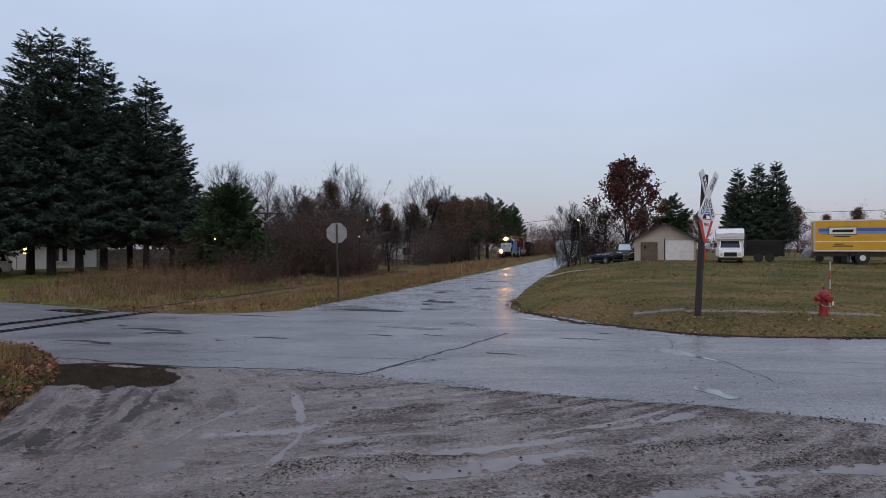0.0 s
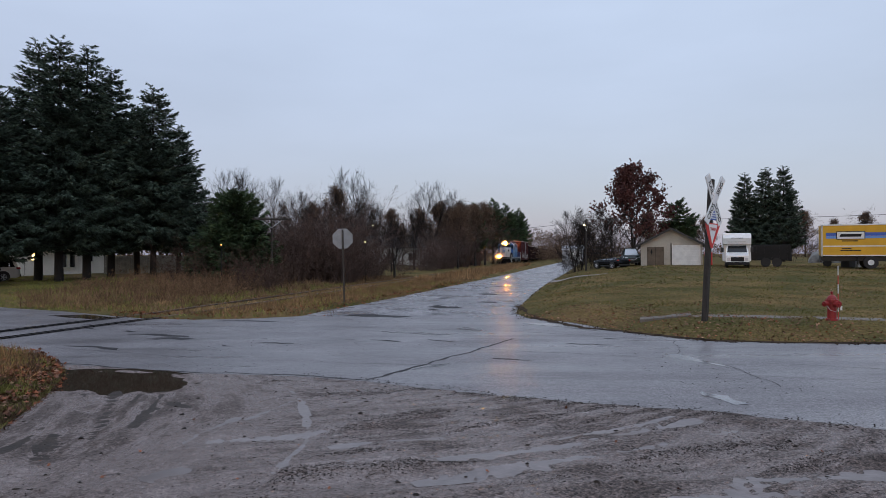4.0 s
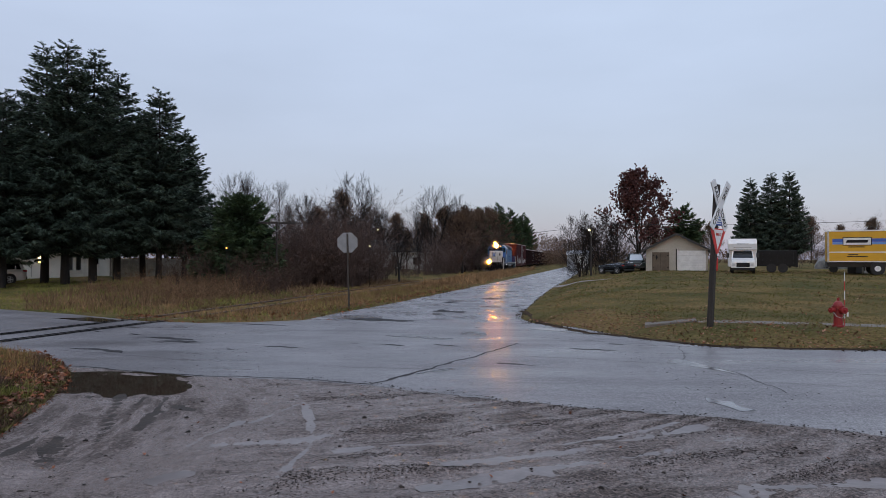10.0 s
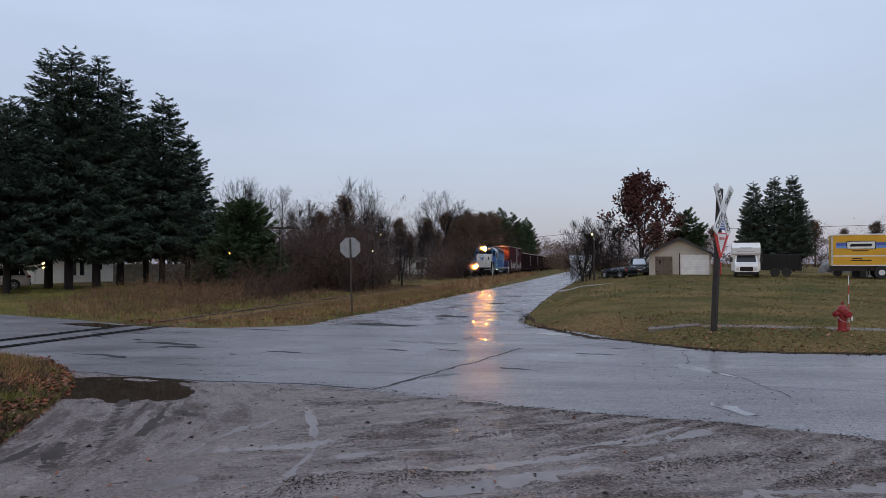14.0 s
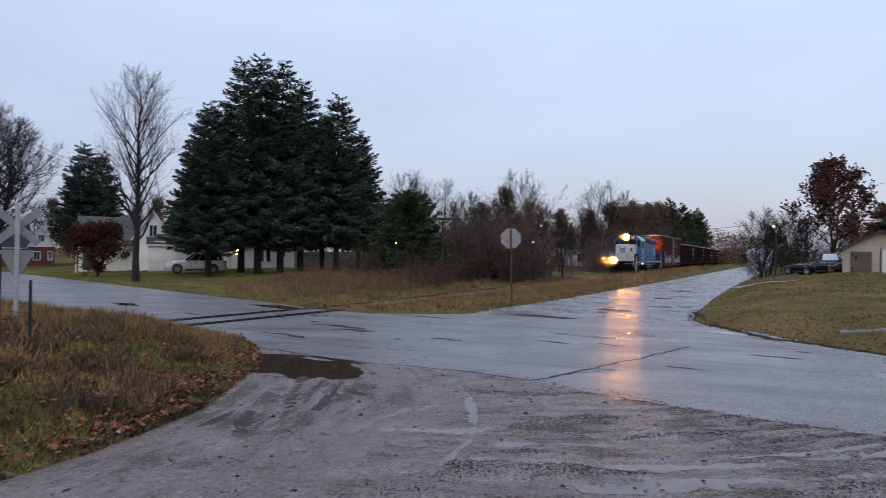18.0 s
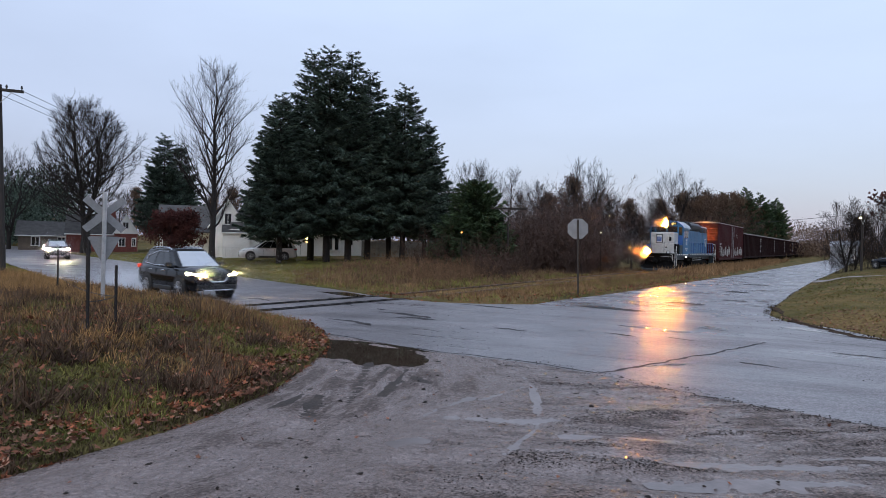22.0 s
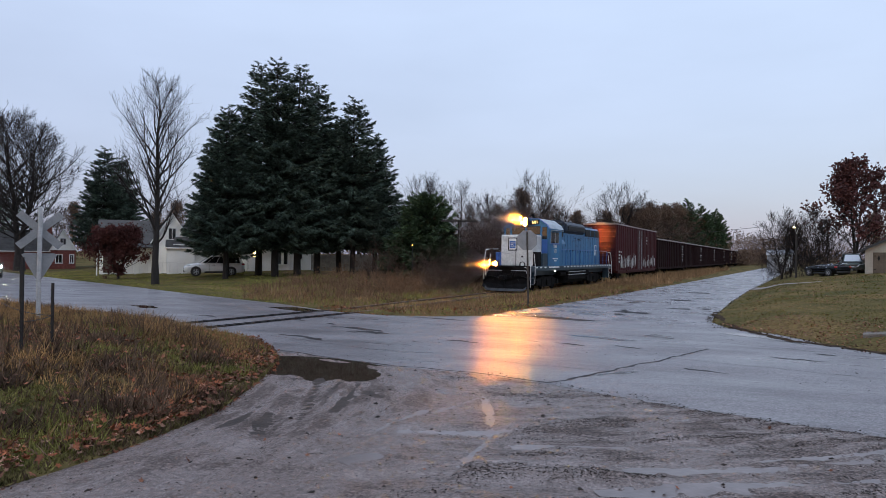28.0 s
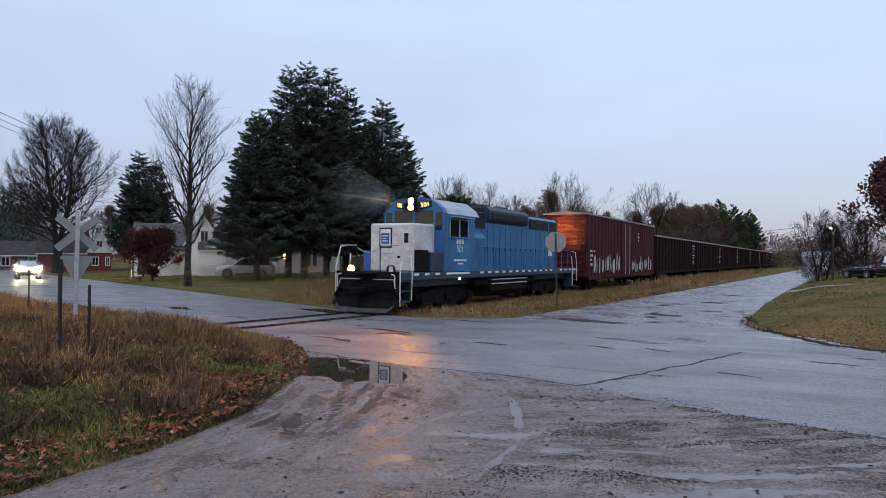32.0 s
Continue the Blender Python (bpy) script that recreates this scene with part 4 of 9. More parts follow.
for ob in bpy.data.objects:
    if ob.name.startswith("spruce_tree"):
        ob["group"] = "spruces before the white house"
# spruces behind the yard of trucks
for k, (x, y, turn, s) in enumerate(((38.8, 86.7, 10, 0.78), (41.0, 85.7, 130, 0.82), (43.0, 85.0, 220, 0.83))):
    c = tagged(copy_thing(sp2, on_land(x, y, turn)), "dark spruce behind the parked trucks", "tree", "spruces behind the trucks")
    c.scale = (s * 0.9, s * 0.9, s)
for x, y, turn, s in ((-62.2, 65.1, 30, 0.98), (-62.3, 68.0, 200, 0.93), (-90, 60, 70, 0.7), (-96, 52, 15, 0.72)):
    c = tagged(copy_thing(sp2, on_land(x, y, turn)), "dark spruce behind the neighbouring houses", "tree", "spruces behind the houses")
    c.scale = (s, s, s)
# bare trees
bare_tree("maple_tree", on_land(-31.2, 37.2), "tall bare maple with a slim upright crown", 25, 14.0, 0.24, 7.2, first=0.2, limbs=32, tilt=(56, 24), kids=8, twigs=4, leaders=1, peak=0.85, twig=0.0075)
bare_tree("elm_tree", on_land(-62, 53.6), "broad bare elm beside the far street", 22, 16.8, 0.5, 13.0, first=0.2, limbs=60, tilt=(82, 34), kids=12, twigs=5, leaders=2, peak=0.62, twig=0.014)
lone = bare_tree("bare_tree", on_land(-9.2, 61.3), "leafless tree rising out of the brush", 23, 9.6, 0.19, 7.4, first=0.2, limbs=30, tilt=(68, 22), kids=8, twigs=4, leaders=2, peak=0.7, twig=0.009, shoots=2)
tall = bare_tree("bare_tree", on_land(-19.5, 62.0), "leafless slender tree behind the brush", 24, 9.2, 0.11, 5.2, first=0.22, limbs=24, tilt=(60, 24), kids=7, twigs=3, leaders=1, peak=0.8, twig=0.008, shoots=2)
bush = bare_tree("bare_tree", on_land(14.0, 73.4), "leafless spreading bush beside the garage", 26, 6.6, 0.08, 5.6, first=0.08, limbs=30, tilt=(62, 26), kids=8, twigs=4, leaders=4, peak=0.8, twig=0.010, shoots=2)
for src, x, y, turn, s in ((tall, -21.5, 63, 80, 1.0), (tall, -17.0, 64, 170, 0.96), (tall, -14.5, 66, 250, 0.85), (tall, -12.2, 67, 20, 0.78), (lone, -24.5, 64, 100, 0.85), (lone, -7.0, 64.5, 210, 0.7), (lone, -11.0, 65, 300, 0.72), (tall, -18.2, 61, 290, 0.8), (tall, -20.4, 65, 340, 0.98), (tall, -15.8, 62, 140, 0.7), (tall, -13.4, 63, 200, 0.68), (lone, -5.2, 63, 20, 0.62),
                           (lone, -2.8, 104, 130, 1.35), (lone, -5.0, 95, 30, 0.85), (tall, 0.5, 108, 60, 1.3), (lone, -36.0, 70, 10, 1.45), (lone, -80, 58, 0, 1.3), (lone, -74, 47, 90, 1.1), (lone, -70, 45, 200, 0.8)):
    c = tagged(copy_thing(src, on_land(x, y, turn)), "leafless tree in the scrub beyond the track", "tree", "bare trees in the scrub")
    c.scale = (s, s, s)
# round dark evergreen
spruce("cedar_tree", on_land(-15.4, 47.6), "bushy dark green cedar at the edge of the scrub", 31, 6.6, 3.2, clear=0.02, per=90, material=M_CEDAR, needle=0.24, power=0.48, tiers=24, droop=-0.1, limbs=13)
# oak with rust leaves, pine and scrub behind the garage
round_tree("oak_tree", on_land(21.0, 75.2), "oak holding dark rust-red leaves behind the garage", 43, 10.9, 0.24, 8.2, M_OAK, leaf=0.30, per_tip=6, cloud=0.24, first=0.13, limbs=30, kids=6, twigs=3, shoots=0, tilt=(62, 24), peak=0.62, leaders=2)
round_tree("plum_tree", on_land(-39.3, 42.7), "low spreading dark red ornamental tree in the yard", 44, 3.7, 0.10, 6.4, M_PLUM, leaf=0.15, per_tip=4, cloud=0.12, first=0.12, limbs=30, kids=7, twigs=4, shoots=2, tilt=(72, 30), peak=0.7, leaders=3)
spruce("pine_tree", on_land(27.8, 80.3), "small bushy pine with rusty top behind the garage", 46, 7.3, 2.5, clear=0.35, per=50, material=M_CEDAR, needle=0.3, power=0.5, tiers=13, droop=-0.1)


# ---------------------------------------------------------------- the train
M_LBLUE = mat("locomotive_blue", (0.016, 0.165, 0.35), 0.4, var=0.22, scale=1.1, fine=14, color2=(0.012, 0.1, 0.22), stretch=(1, 1, 0.3))
M_LTOP = mat("sooty_dark_blue", (0.018, 0.03, 0.05), 0.55, var=0.3, scale=1)
M_REAR = mat("lit_rear_lamp", (1, 0.8, 0.5), 0.3, var=0.0, emit=(1.0, 0.42, 0.08), strength=6000)
M_LDEEP = mat("deep_blue_paint", (0.03, 0.11, 0.36), 0.4, var=0.15)
M_LGREY = mat("blue_grey_paint", (0.02, 0.042, 0.062), 0.5, var=0.25, scale=1.5)
M_LROOF = mat("pale_cab_roof", (0.36, 0.42, 0.47), 0.5, var=0.2, scale=1.2)
M_NOSE = mat("dirty_white_nose", (0.66, 0.66, 0.64), 0.5, var=0.16, scale=1.3, fine=12, color2=(0.5, 0.49, 0.46))
M_GRIME = mat("oily_underframe", (0.010, 0.009, 0.009), 0.85, var=0.4, scale=3, spec=0.12)
M_PLOW = mat("worn_black_plough", (0.009, 0.009, 0.010), 0.85, var=0.4, scale=3, spec=0.12)
M_EDGE = mat("scraped_steel", (0.05, 0.05, 0.055), 0.55, metal=0.4, var=0.4, scale=4)
M_OXIDE = mat("boxcar_oxide_red", (0.058, 0.013, 0.015), 0.7, var=0.28, scale=0.8, fine=10, color2=(0.05, 0.013, 0.013), spec=0.15, stretch=(1, 1, 0.35))
M_OXROOF = mat("weathered_boxcar_roof", (0.30, 0.24, 0.23), 0.6, var=0.3, scale=1)
M_GON = mat("gondola_brown", (0.022, 0.010, 0.010), 0.9, var=0.35, scale=0.7, fine=9, color2=(0.02, 0.011, 0.011), spec=0.08, stretch=(1, 1, 0.35))
M_CHORD = mat("rubbed_top_chord", (0.30, 0.26, 0.23), 0.5, var=0.3)
M_STRIPE = mat("reflective_white_stripe", (0.75, 0.75, 0.72), 0.4, var=0.12)
M_NUM = mat("lit_numerals", (1, 0.85, 0.5), 0.4, var=0.0, emit=(1.0, 0.66, 0.16), strength=1.7)
M_TAG = mat("pale_spray_paint", (0.50, 0.49, 0.47), 0.6, var=0.35, scale=4)
M_DIM = mat("dim_lens", (0.75, 0.78, 0.76), 0.15, var=0.1)
# emissive bowl round each lit lens, added to widen the lamp's visible glare
M_BOWL = mat("lamp_glare_bowl", (1, 0.8, 0.5), 0.3, var=0.0, emit=(1.0, 0.15, 0.012), strength=2.2)
M_STEPL = mat("step_lamp", (1, 1, 1), 0.3, var=0, emit=(1, 0.95, 0.8), strength=9)


def train_pose(s):
    return pose(*rail_point(s, 0, RAIL_TOP), 0, 0, TRACK_TURN)


def lettering(body, size, material, depth=0.004):
    """Words or numbers as a thin mesh in the x-z plane, centred, reading from -y."""
    cu = bpy.data.curves.new("lettering", "FONT")
    cu.body, cu.size, cu.extrude, cu.align_x, cu.align_y = body, size, depth, "CENTER", "CENTER"
    ob = bpy.data.objects.new("lettering", cu)
    scene.collection.objects.link(ob)
    dg = bpy.context.evaluated_depsgraph_get()
    me = bpy.data.meshes.new_from_object(ob.evaluated_get(dg))
    me.transform(Matrix.Rotation(radians(90), 4, "X"))
    me.name = "lettering"
    bpy.data.objects.remove(ob)
    me.materials.clear()
    me.materials.append(material)
    return me


def wheelset(radius, gauge=0.72, width=0.13):
    sh = Shape()
    for sx in (-1, 1):
        x = sx * gauge
        sh.loft([[(x + dx, r * math.cos(2 * math.pi * i / 20), r * math.sin(2 * math.pi * i / 20)) for i in range(20)]
                 for dx, r in ((-0.07 * sx, radius + 0.03), (-0.04 * sx, radius + 0.03), (-0.035 * sx, radius), (0.07 * sx, radius - 0.008), (0.07 * sx, radius - 0.08), (0.035 * sx, radius - 0.09), (0.03 * sx, radius * 0.35), (0.08 * sx, radius * 0.3))])
    sh.tube((-gauge, 0, 0), (gauge, 0, 0), 0.085, n=10)
    sh.tube((-gauge - 0.28, 0, 0), (-gauge, 0, 0), 0.09, n=8)
    sh.tube((gauge, 0, 0), (gauge + 0.28, 0, 0), 0.09, n=8)
    return sh


LOCO_WHEEL = wheelset(0.5).mesh("wheelset", M_GRIME)
CAR_WHEEL = wheelset(0.42).mesh("wheelset", M_GRIME)
ROLLING = []  # part, radius, place on its thing


def truck(parent, y, axles, radius, wheel_mesh, name="truck"):
    """A bogie: side frames, springs, and the wheelsets that turn in it."""
    half = (axles[-1] - axles[0]) / 2
    sh = Shape()
    for sx in (-1, 1):
        x = sx * 0.98
        prof = [(-half - 0.45, radius + 0.12), (-half - 0.45, radius - 0.08), (-half + 0.3, radius - 0.12), (-half * 0.4, radius - 0.28), (half * 0.4, radius - 0.28), (half - 0.3, radius - 0.12), (half + 0.45, radius - 0.08), (half + 0.45, radius + 0.12), (half * 0.5, radius + 0.34), (-half * 0.5, radius + 0.34)]
        sh.prism([(p + y, q) for p, q in prof], x - 0.09, x + 0.09, "x")
        for a in axles:
            sh.box(x - 0.13 + 0.06 * sx, x + 0.13 + 0.06 * sx, y + a - 0.16, y + a + 0.16, radius - 0.17, radius + 0.16, 0.03)
        for a in np.linspace(axles[0] * 0.5, axles[-1] * 0.5, 3):
            sh.tube((x + 0.02 * sx, y + a, radius - 0.22), (x + 0.02 * sx, y + a, radius + 0.25), 0.1, n=8)
    sh.box(-0.98, 0.98, y - 0.25, y + 0.25, radius - 0.05, radius + 0.35, 0.04)
    tr = part(name, sh, M_GRIME, parent, "grimy cast bogie")
    for a in axles:
        w = part("wheelset", wheel_mesh, M_GRIME, parent, at=pose(0, y + a, radius))
        ROLLING.append((w, radius, (0, y + a, radius)))
    return tr


def coupler(parent, y, way):
    sh = Shape().box(-0.1, 0.1, min(y, y + way * 0.55), max(y, y + way * 0.55), 0.78, 0.98, 0.03)
    sh.box(-0.17, 0.17, min(y + way * 0.45, y + way * 0.8), max(y + way * 0.45, y + way * 0.8), 0.74, 1.02, 0.06)
    part("coupler", sh, M_GRIME, parent, "knuckle coupler")


DITCH_Z = 1.68


def build_locomotive():
    t = thing("locomotive", train_pose(0), "blue diesel freight locomotive with dirty white nose and lit headlight", "locomotive")
    part("underframe", Shape().box(-1.5, 1.5, 0.05, 20.0, 1.26, 1.56, 0.02).box(-0.9, 0.9, 0.3, 19.8, 0.95, 1.27, 0.02), M_LGREY, t, "blue-grey side sill")
    # striped sill, two sides
    for sx in (-1, 1):
        for k in range(24):
            y = 1.0 + k * 0.80
            if 3.3 < y < 5.9:
                continue
            part("reflector_stripe", Shape().box(1.502 * sx - 0.004, 1.502 * sx + 0.004, y, y + 0.36, 1.44, 1.53), M_STRIPE, t)
        part("reflector_stripe", Shape().box(1.502 * sx - 0.004, 1.502 * sx + 0.004, 3.5, 5.6, 1.44, 1.53), M_STRIPE, t, "long white sill stripe")
    # pilot and snow plough
    part("pilot", Shape().box(-1.5, 1.5, 0.0, 0.08, 0.9, 1.6, 0.02), M_GRIME, t, "soot-black pilot plate")
    rings, lip = [], []
    for k in range(-8, 9):
        u = abs(k) / 8
        x, fwd = 1.54 * k / 8, -0.50 + 0.40 * u
        top = 0.76 + 0.20 * smooth01(u / 0.6) - 0.30 * smooth01((u - 0.8) / 0.2)
        bot = 0.10 + 0.24 * smooth01((u - 0.74) / 0.26)
        mid = (top + bot) / 2
        front = [(x, fwd + 0.02, top), (x, fwd + 0.15, top - 0.14), (x, fwd + 0.17, mid), (x, fwd + 0.06, bot + 0.14), (x, fwd - 0.10, bot)]
        rings.append(front + [(x, fwd + 0.06, bot), (x, fwd + 0.24, mid), (x, fwd + 0.20, top)])
        if u < 0.95:
            lip.append([(x, fwd - 0.115, bot - 0.02), (x, fwd - 0.01, bot + 0.13), (x, fwd + 0.01, bot + 0.12), (x, fwd - 0.085, bot - 0.02)])
    plough = part("snow_plough", Shape().loft(rings), M_PLOW, t, "worn black snow plough with rounded wings")
    part("cutting_edge", Shape().loft(lip), M_EDGE, plough, "scraped steel cutting edge")
    part("seam", Shape().box(-0.03, 0.03, -0.50, -0.36, 0.24, 0.72, 0.01), M_PLOW, plough)
    # hoses, brackets and corner irons on the pilot
    for x, z, drop in ((-0.62, 1.22, 0.42), (-0.48, 1.24, 0.36), (-0.34, 1.20, 0.50), (0.34, 1.20, 0.52), (0.48, 1.24, 0.38), (0.62, 1.22, 0.40)):
        part("hose", Shape().pipe([(x, 0.0, z), (x, -0.16, z - 0.02), (x * 0.96, -0.24, z - drop * 0.5), (x * 0.86, -0.22, z - drop), (x * 0.74, -0.16, z - drop - 0.04)], 0.024), M_GRIME, t, "black rubber air hose")
    part("coupler_pocket", Shape().box(-0.32, 0.32, -0.14, 0.02, 0.70, 1.10, 0.04), M_GRIME, t)
    part("walk_plate", Shape().box(-0.48, 0.48, -0.30, 0.04, 1.50, 1.57, 0.015), M_GRIME, t, "dark folding walk plate")
    for sx in (-1, 1):
        part("corner_iron", Shape().pipe([(sx * 1.36, 0.0, 0.98), (sx * 1.36, -0.09, 1.0), (sx * 1.36, -0.09, 1.46), (sx * 1.2, -0.09, 1.5), (sx * 1.2, 0.0, 1.5)], 0.018), M_STRIPE, t, "white corner grab iron")
    for sx in (-1, 1):
        part("plough_brace", Shape().tube((sx * 0.8, -0.2, 0.7), (sx * 0.8, 0.3, 1.1), 0.05), M_GRIME, t)
    coupler(t, -0.1, -1)
    coupler(t, 20.0, 1)
    # steps at the four corners
    for sx in (-1, 1):
        for y0, y1, outer in ((0.02, 0.85, 0), (19.2, 20.0, 1)):
            step = part("step_well", Shape().box(sx * 1.42 - 0.03, sx * 1.42 + 0.03, y1 - 0.05 if not outer else y0, y1 if not outer else y0 + 0.05, 0.4, 1.56).box(min(sx * 0.95, sx * 1.45), max(sx * 0.95, sx * 1.45), (y0 if outer else y1) - 0.03, (y0 if outer else y1) + 0.03, 0.42, 1.56), M_LGREY, t)
            for z in (0.45, 0.83, 1.2):
                part("tread", Shape().box(min(sx * 1.0, sx * 1.48), max(sx * 1.0, sx * 1.48), y0 + 0.05, y1 - 0.05, z, z + 0.04, 0.01), M_LGREY, step)
            yy = y0 if not outer else y1
            rail = [(sx * 1.52, yy, 0.75), (sx * 1.52, yy, 1.75), (sx * 1.5, yy + (0.25 if not outer else -0.25), 2.55), (sx * 1.35, yy + (0.5 if not outer else -0.6), 2.6)]
            if sx > 0 and not outer:
                rail = [(1.54, 0.0, 0.32), (1.54, 0.0, 1.62), (1.52, 0.1, 1.95)]
            part("grab_rail", Shape().pipe(rail, 0.022), M_STRIPE, t, "white grab rail")
            part("grab_rail", Shape().pipe([(sx * 1.5, (y1 if not outer else y0), 0.5), (sx * 1.52, (y1 if not outer else y0), 1.5), (sx * 1.45, (y1 if not outer else y0), 2.3)], 0.02), M_STRIPE, t, "white grab rail")
    # front rails
    for sx in (-1, 1):
        part("front_rail", Shape().pipe([(sx * 0.3, -0.02, 1.3), (sx * 1.25, -0.02, 1.3), (sx * 1.35, -0.02, 1.05)], 0.02), M_GALV, t, "uncoupling lever")
        part("front_post", Shape().pipe([(sx * 0.55, 0.1, 1.56), (sx * 0.55, 0.1, 2.62)], 0.022), M_BLACK, t)
        part("front_rail", Shape().pipe([(sx * 0.55, 0.1, 2.6), (sx * 1.4, 0.12, 2.6)], 0.02), M_GALV, t)
    part("front_chain", Shape().pipe([(-0.55, 0.1, 2.5), (-0.25, 0.1, 2.36), (0, 0.1, 2.32), (0.25, 0.1, 2.36), (0.55, 0.1, 2.5)], 0.014), M_GALV, t)
    # low nose
    nose = part("nose", Shape().box(-1.06, 1.06, 1.62, 3.3, 1.56, 3.52, 0.07), M_NOSE, t, "dirty white low nose")
    part("nose_door", Shape().box(-0.62, 0.12, 1.585, 1.63, 2.3, 3.42, 0.02), M_NOSE, nose)
    part("emblem_frame", Shape().box(-0.56, 0.06, 1.565, 1.592, 2.52, 3.34, 0.01), M_BLACK, nose)
    part("emblem", Shape().box(-0.50, 0.0, 1.552, 1.572, 2.58, 3.28, 0.01), M_STRIPE, nose, "white square emblem plate")
    part("emblem_field", Shape().box(-0.45, -0.05, 1.542, 1.556, 2.68, 3.12, 0.01), M_LDEEP, nose, "blue square on the emblem")
    for k, (x0, x1, z) in enumerate(((-0.38, -0.12, 2.98), (-0.38, -0.2, 2.88), (-0.38, -0.12, 2.78))):
        part("emblem_bar", Shape().box(x0, x1, 1.536, 1.546, z, z + 0.04), M_STRIPE, nose)
    part("nose_window", Shape().box(0.62, 0.82, 1.605, 1.63, 2.72, 3.12, 0.01), M_BLACK, nose, "small dark vent")
    part("sand_filler", Shape().box(0.3, 0.44, 1.60, 1.63, 2.1, 2.2, 0.01), M_GRIME, nose)
    part("nose_step", Shape().box(0.98, 1.40, 1.7, 2.25, 1.56, 2.45, 0.03), M_GRIME, t, "dark step box")
    part("side_box", Shape().box(1.07, 1.48, 2.3, 3.6, 1.56, 2.36, 0.03), M_LGREY, t, "blue-grey battery box")
    part("side_box", Shape().box(-1.48, -1.07, 1.75, 3.6, 1.56, 2.4, 0.03), M_LDEEP, t, "blue battery box")
    # cab
    wall = [(-1.52, 1.56), (-1.52, 4.02), (-1.36, 4.22), (-0.86, 4.56), (0, 4.66), (0.86, 4.56), (1.36, 4.22), (1.52, 4.02), (1.52, 1.56)]
    cab = part("cab", Shape().prism(wall, 3.25, 6.0, "y"), M_LBLUE, t, "blue cab")
    roof = [(-1.56, 3.98), (-1.39, 4.25), (-0.88, 4.61), (0, 4.715), (0.88, 4.61), (1.39, 4.25), (1.56, 3.98), (1.53, 3.97), (1.36, 4.23), (0.86, 4.57), (0, 4.67), (-0.86, 4.57), (-1.36, 4.23), (-1.53, 3.97)]
    part("roof", Shape().prism(roof, 3.5, 6.35, "y"), M_LROOF, cab, "pale weathered cab roof")
    part("visor", Shape().prism(roof, 3.2, 3.5, "y"), M_LDEEP, cab)
    for x0, x1 in ((-0.98, -0.08), (0.08, 0.98)):
        part("windscreen", Shape().box(x0, x1, 3.232, 3.262, 3.58, 4.12, 0.04), M_GLASS, cab, "dark windscreen")
    for sx in (-1, 1):
        part("front_window", Shape().box(min(sx * 1.1, sx * 1.42), max(sx * 1.1, sx * 1.42), 3.232, 3.262, 3.3, 4.05, 0.07), M_GLASS, cab)
        part("front_door", Shape().box(min(sx * 1.08, sx * 1.46), max(sx * 1.08, sx * 1.46), 3.228, 3.256, 2.38, 3.24, 0.03), M_LDEEP, cab, "deep blue cab door")
        for y0, y1 in ((3.75, 4.5), (4.6, 5.3)):
            win = part("side_window", Shape().box(sx * 1.525 - 0.012, sx * 1.525 + 0.012, y0, y1, 3.05, 3.75, 0.03), M_GLASS, cab)
            for ye in (y0 - 0.05, y1):
                part("frame", Shape().box(sx * 1.53 - 0.012, sx * 1.53 + 0.012, ye, ye + 0.05, 3.0, 3.8), M_GALV, win)
        part("armrest", Shape().box(min(sx * 1.52, sx * 1.62), max(sx * 1.52, sx * 1.62), 3.75, 5.35, 2.96, 3.03, 0.01), M_LDEEP, cab)
        part("sunshade", Shape().box(min(sx * 1.53, sx * 1.85), max(sx * 1.53, sx * 1.85), 3.7, 5.4, 3.84, 3.87, 0.005, m=pose(0, 0, 0)), M_LROOF, cab, "pale tilted window shade")
        num = part("road_number", lettering("501", 0.42, M_STRIPE), M_STRIPE, cab, "white numerals", at=pose(sx * 1.532, 4.62, 2.52, 0, 0, 90 * sx))
        for k in range(3):
            part("lettering_bar", Shape().box(sx * 1.528 - 0.004, sx * 1.528 + 0.004, 4.3 + 0.24 * k, 4.47 + 0.24 * k, 2.74, 2.98), M_STRIPE, cab)
        part("lettering_bar", Shape().box(sx * 1.528 - 0.004, sx * 1.528 + 0.004, 4.1, 5.2, 2.0, 2.08), M_STRIPE, cab)
        part("lettering_bar", Shape().box(sx * 1.528 - 0.004, sx * 1.528 + 0.004, 4.45, 4.9, 1.86, 1.93), M_STRIPE, cab)
        nb = part("number_board", Shape().box(-0.36, 0.36, -0.05, 0.12, -0.14, 0.14, 0.02), M_BLACK, cab, "black number board", at=pose(sx * 0.62, 3.2, 4.36, 0, -sx * 9, sx * 20))
        part("numerals", lettering("501", 0.27, M_NUM), M_NUM, nb, "lit yellow numerals", at=pose(0, -0.056, 0))
    # twin headlight: lenses set deep in black barrels, added to narrow the beam
    hl = part("headlight", Shape().box(-0.17, -0.145, 2.98, 3.3, 4.12, 4.66, 0.01).box(0.145, 0.17, 2.98, 3.3, 4.12, 4.66, 0.01).box(-0.17, 0.17, 2.98, 3.3, 4.66, 4.69, 0.01).box(-0.17, 0.17, 2.98, 3.3, 4.09, 4.12, 0.01).box(-0.17, 0.17, 3.27, 3.3, 4.12, 4.66), M_BLACK, cab, "twin headlight housing")
    ring = [(math.cos(2 * math.pi * k / 16), math.sin(2 * math.pi * k / 16)) for k in range(16)]
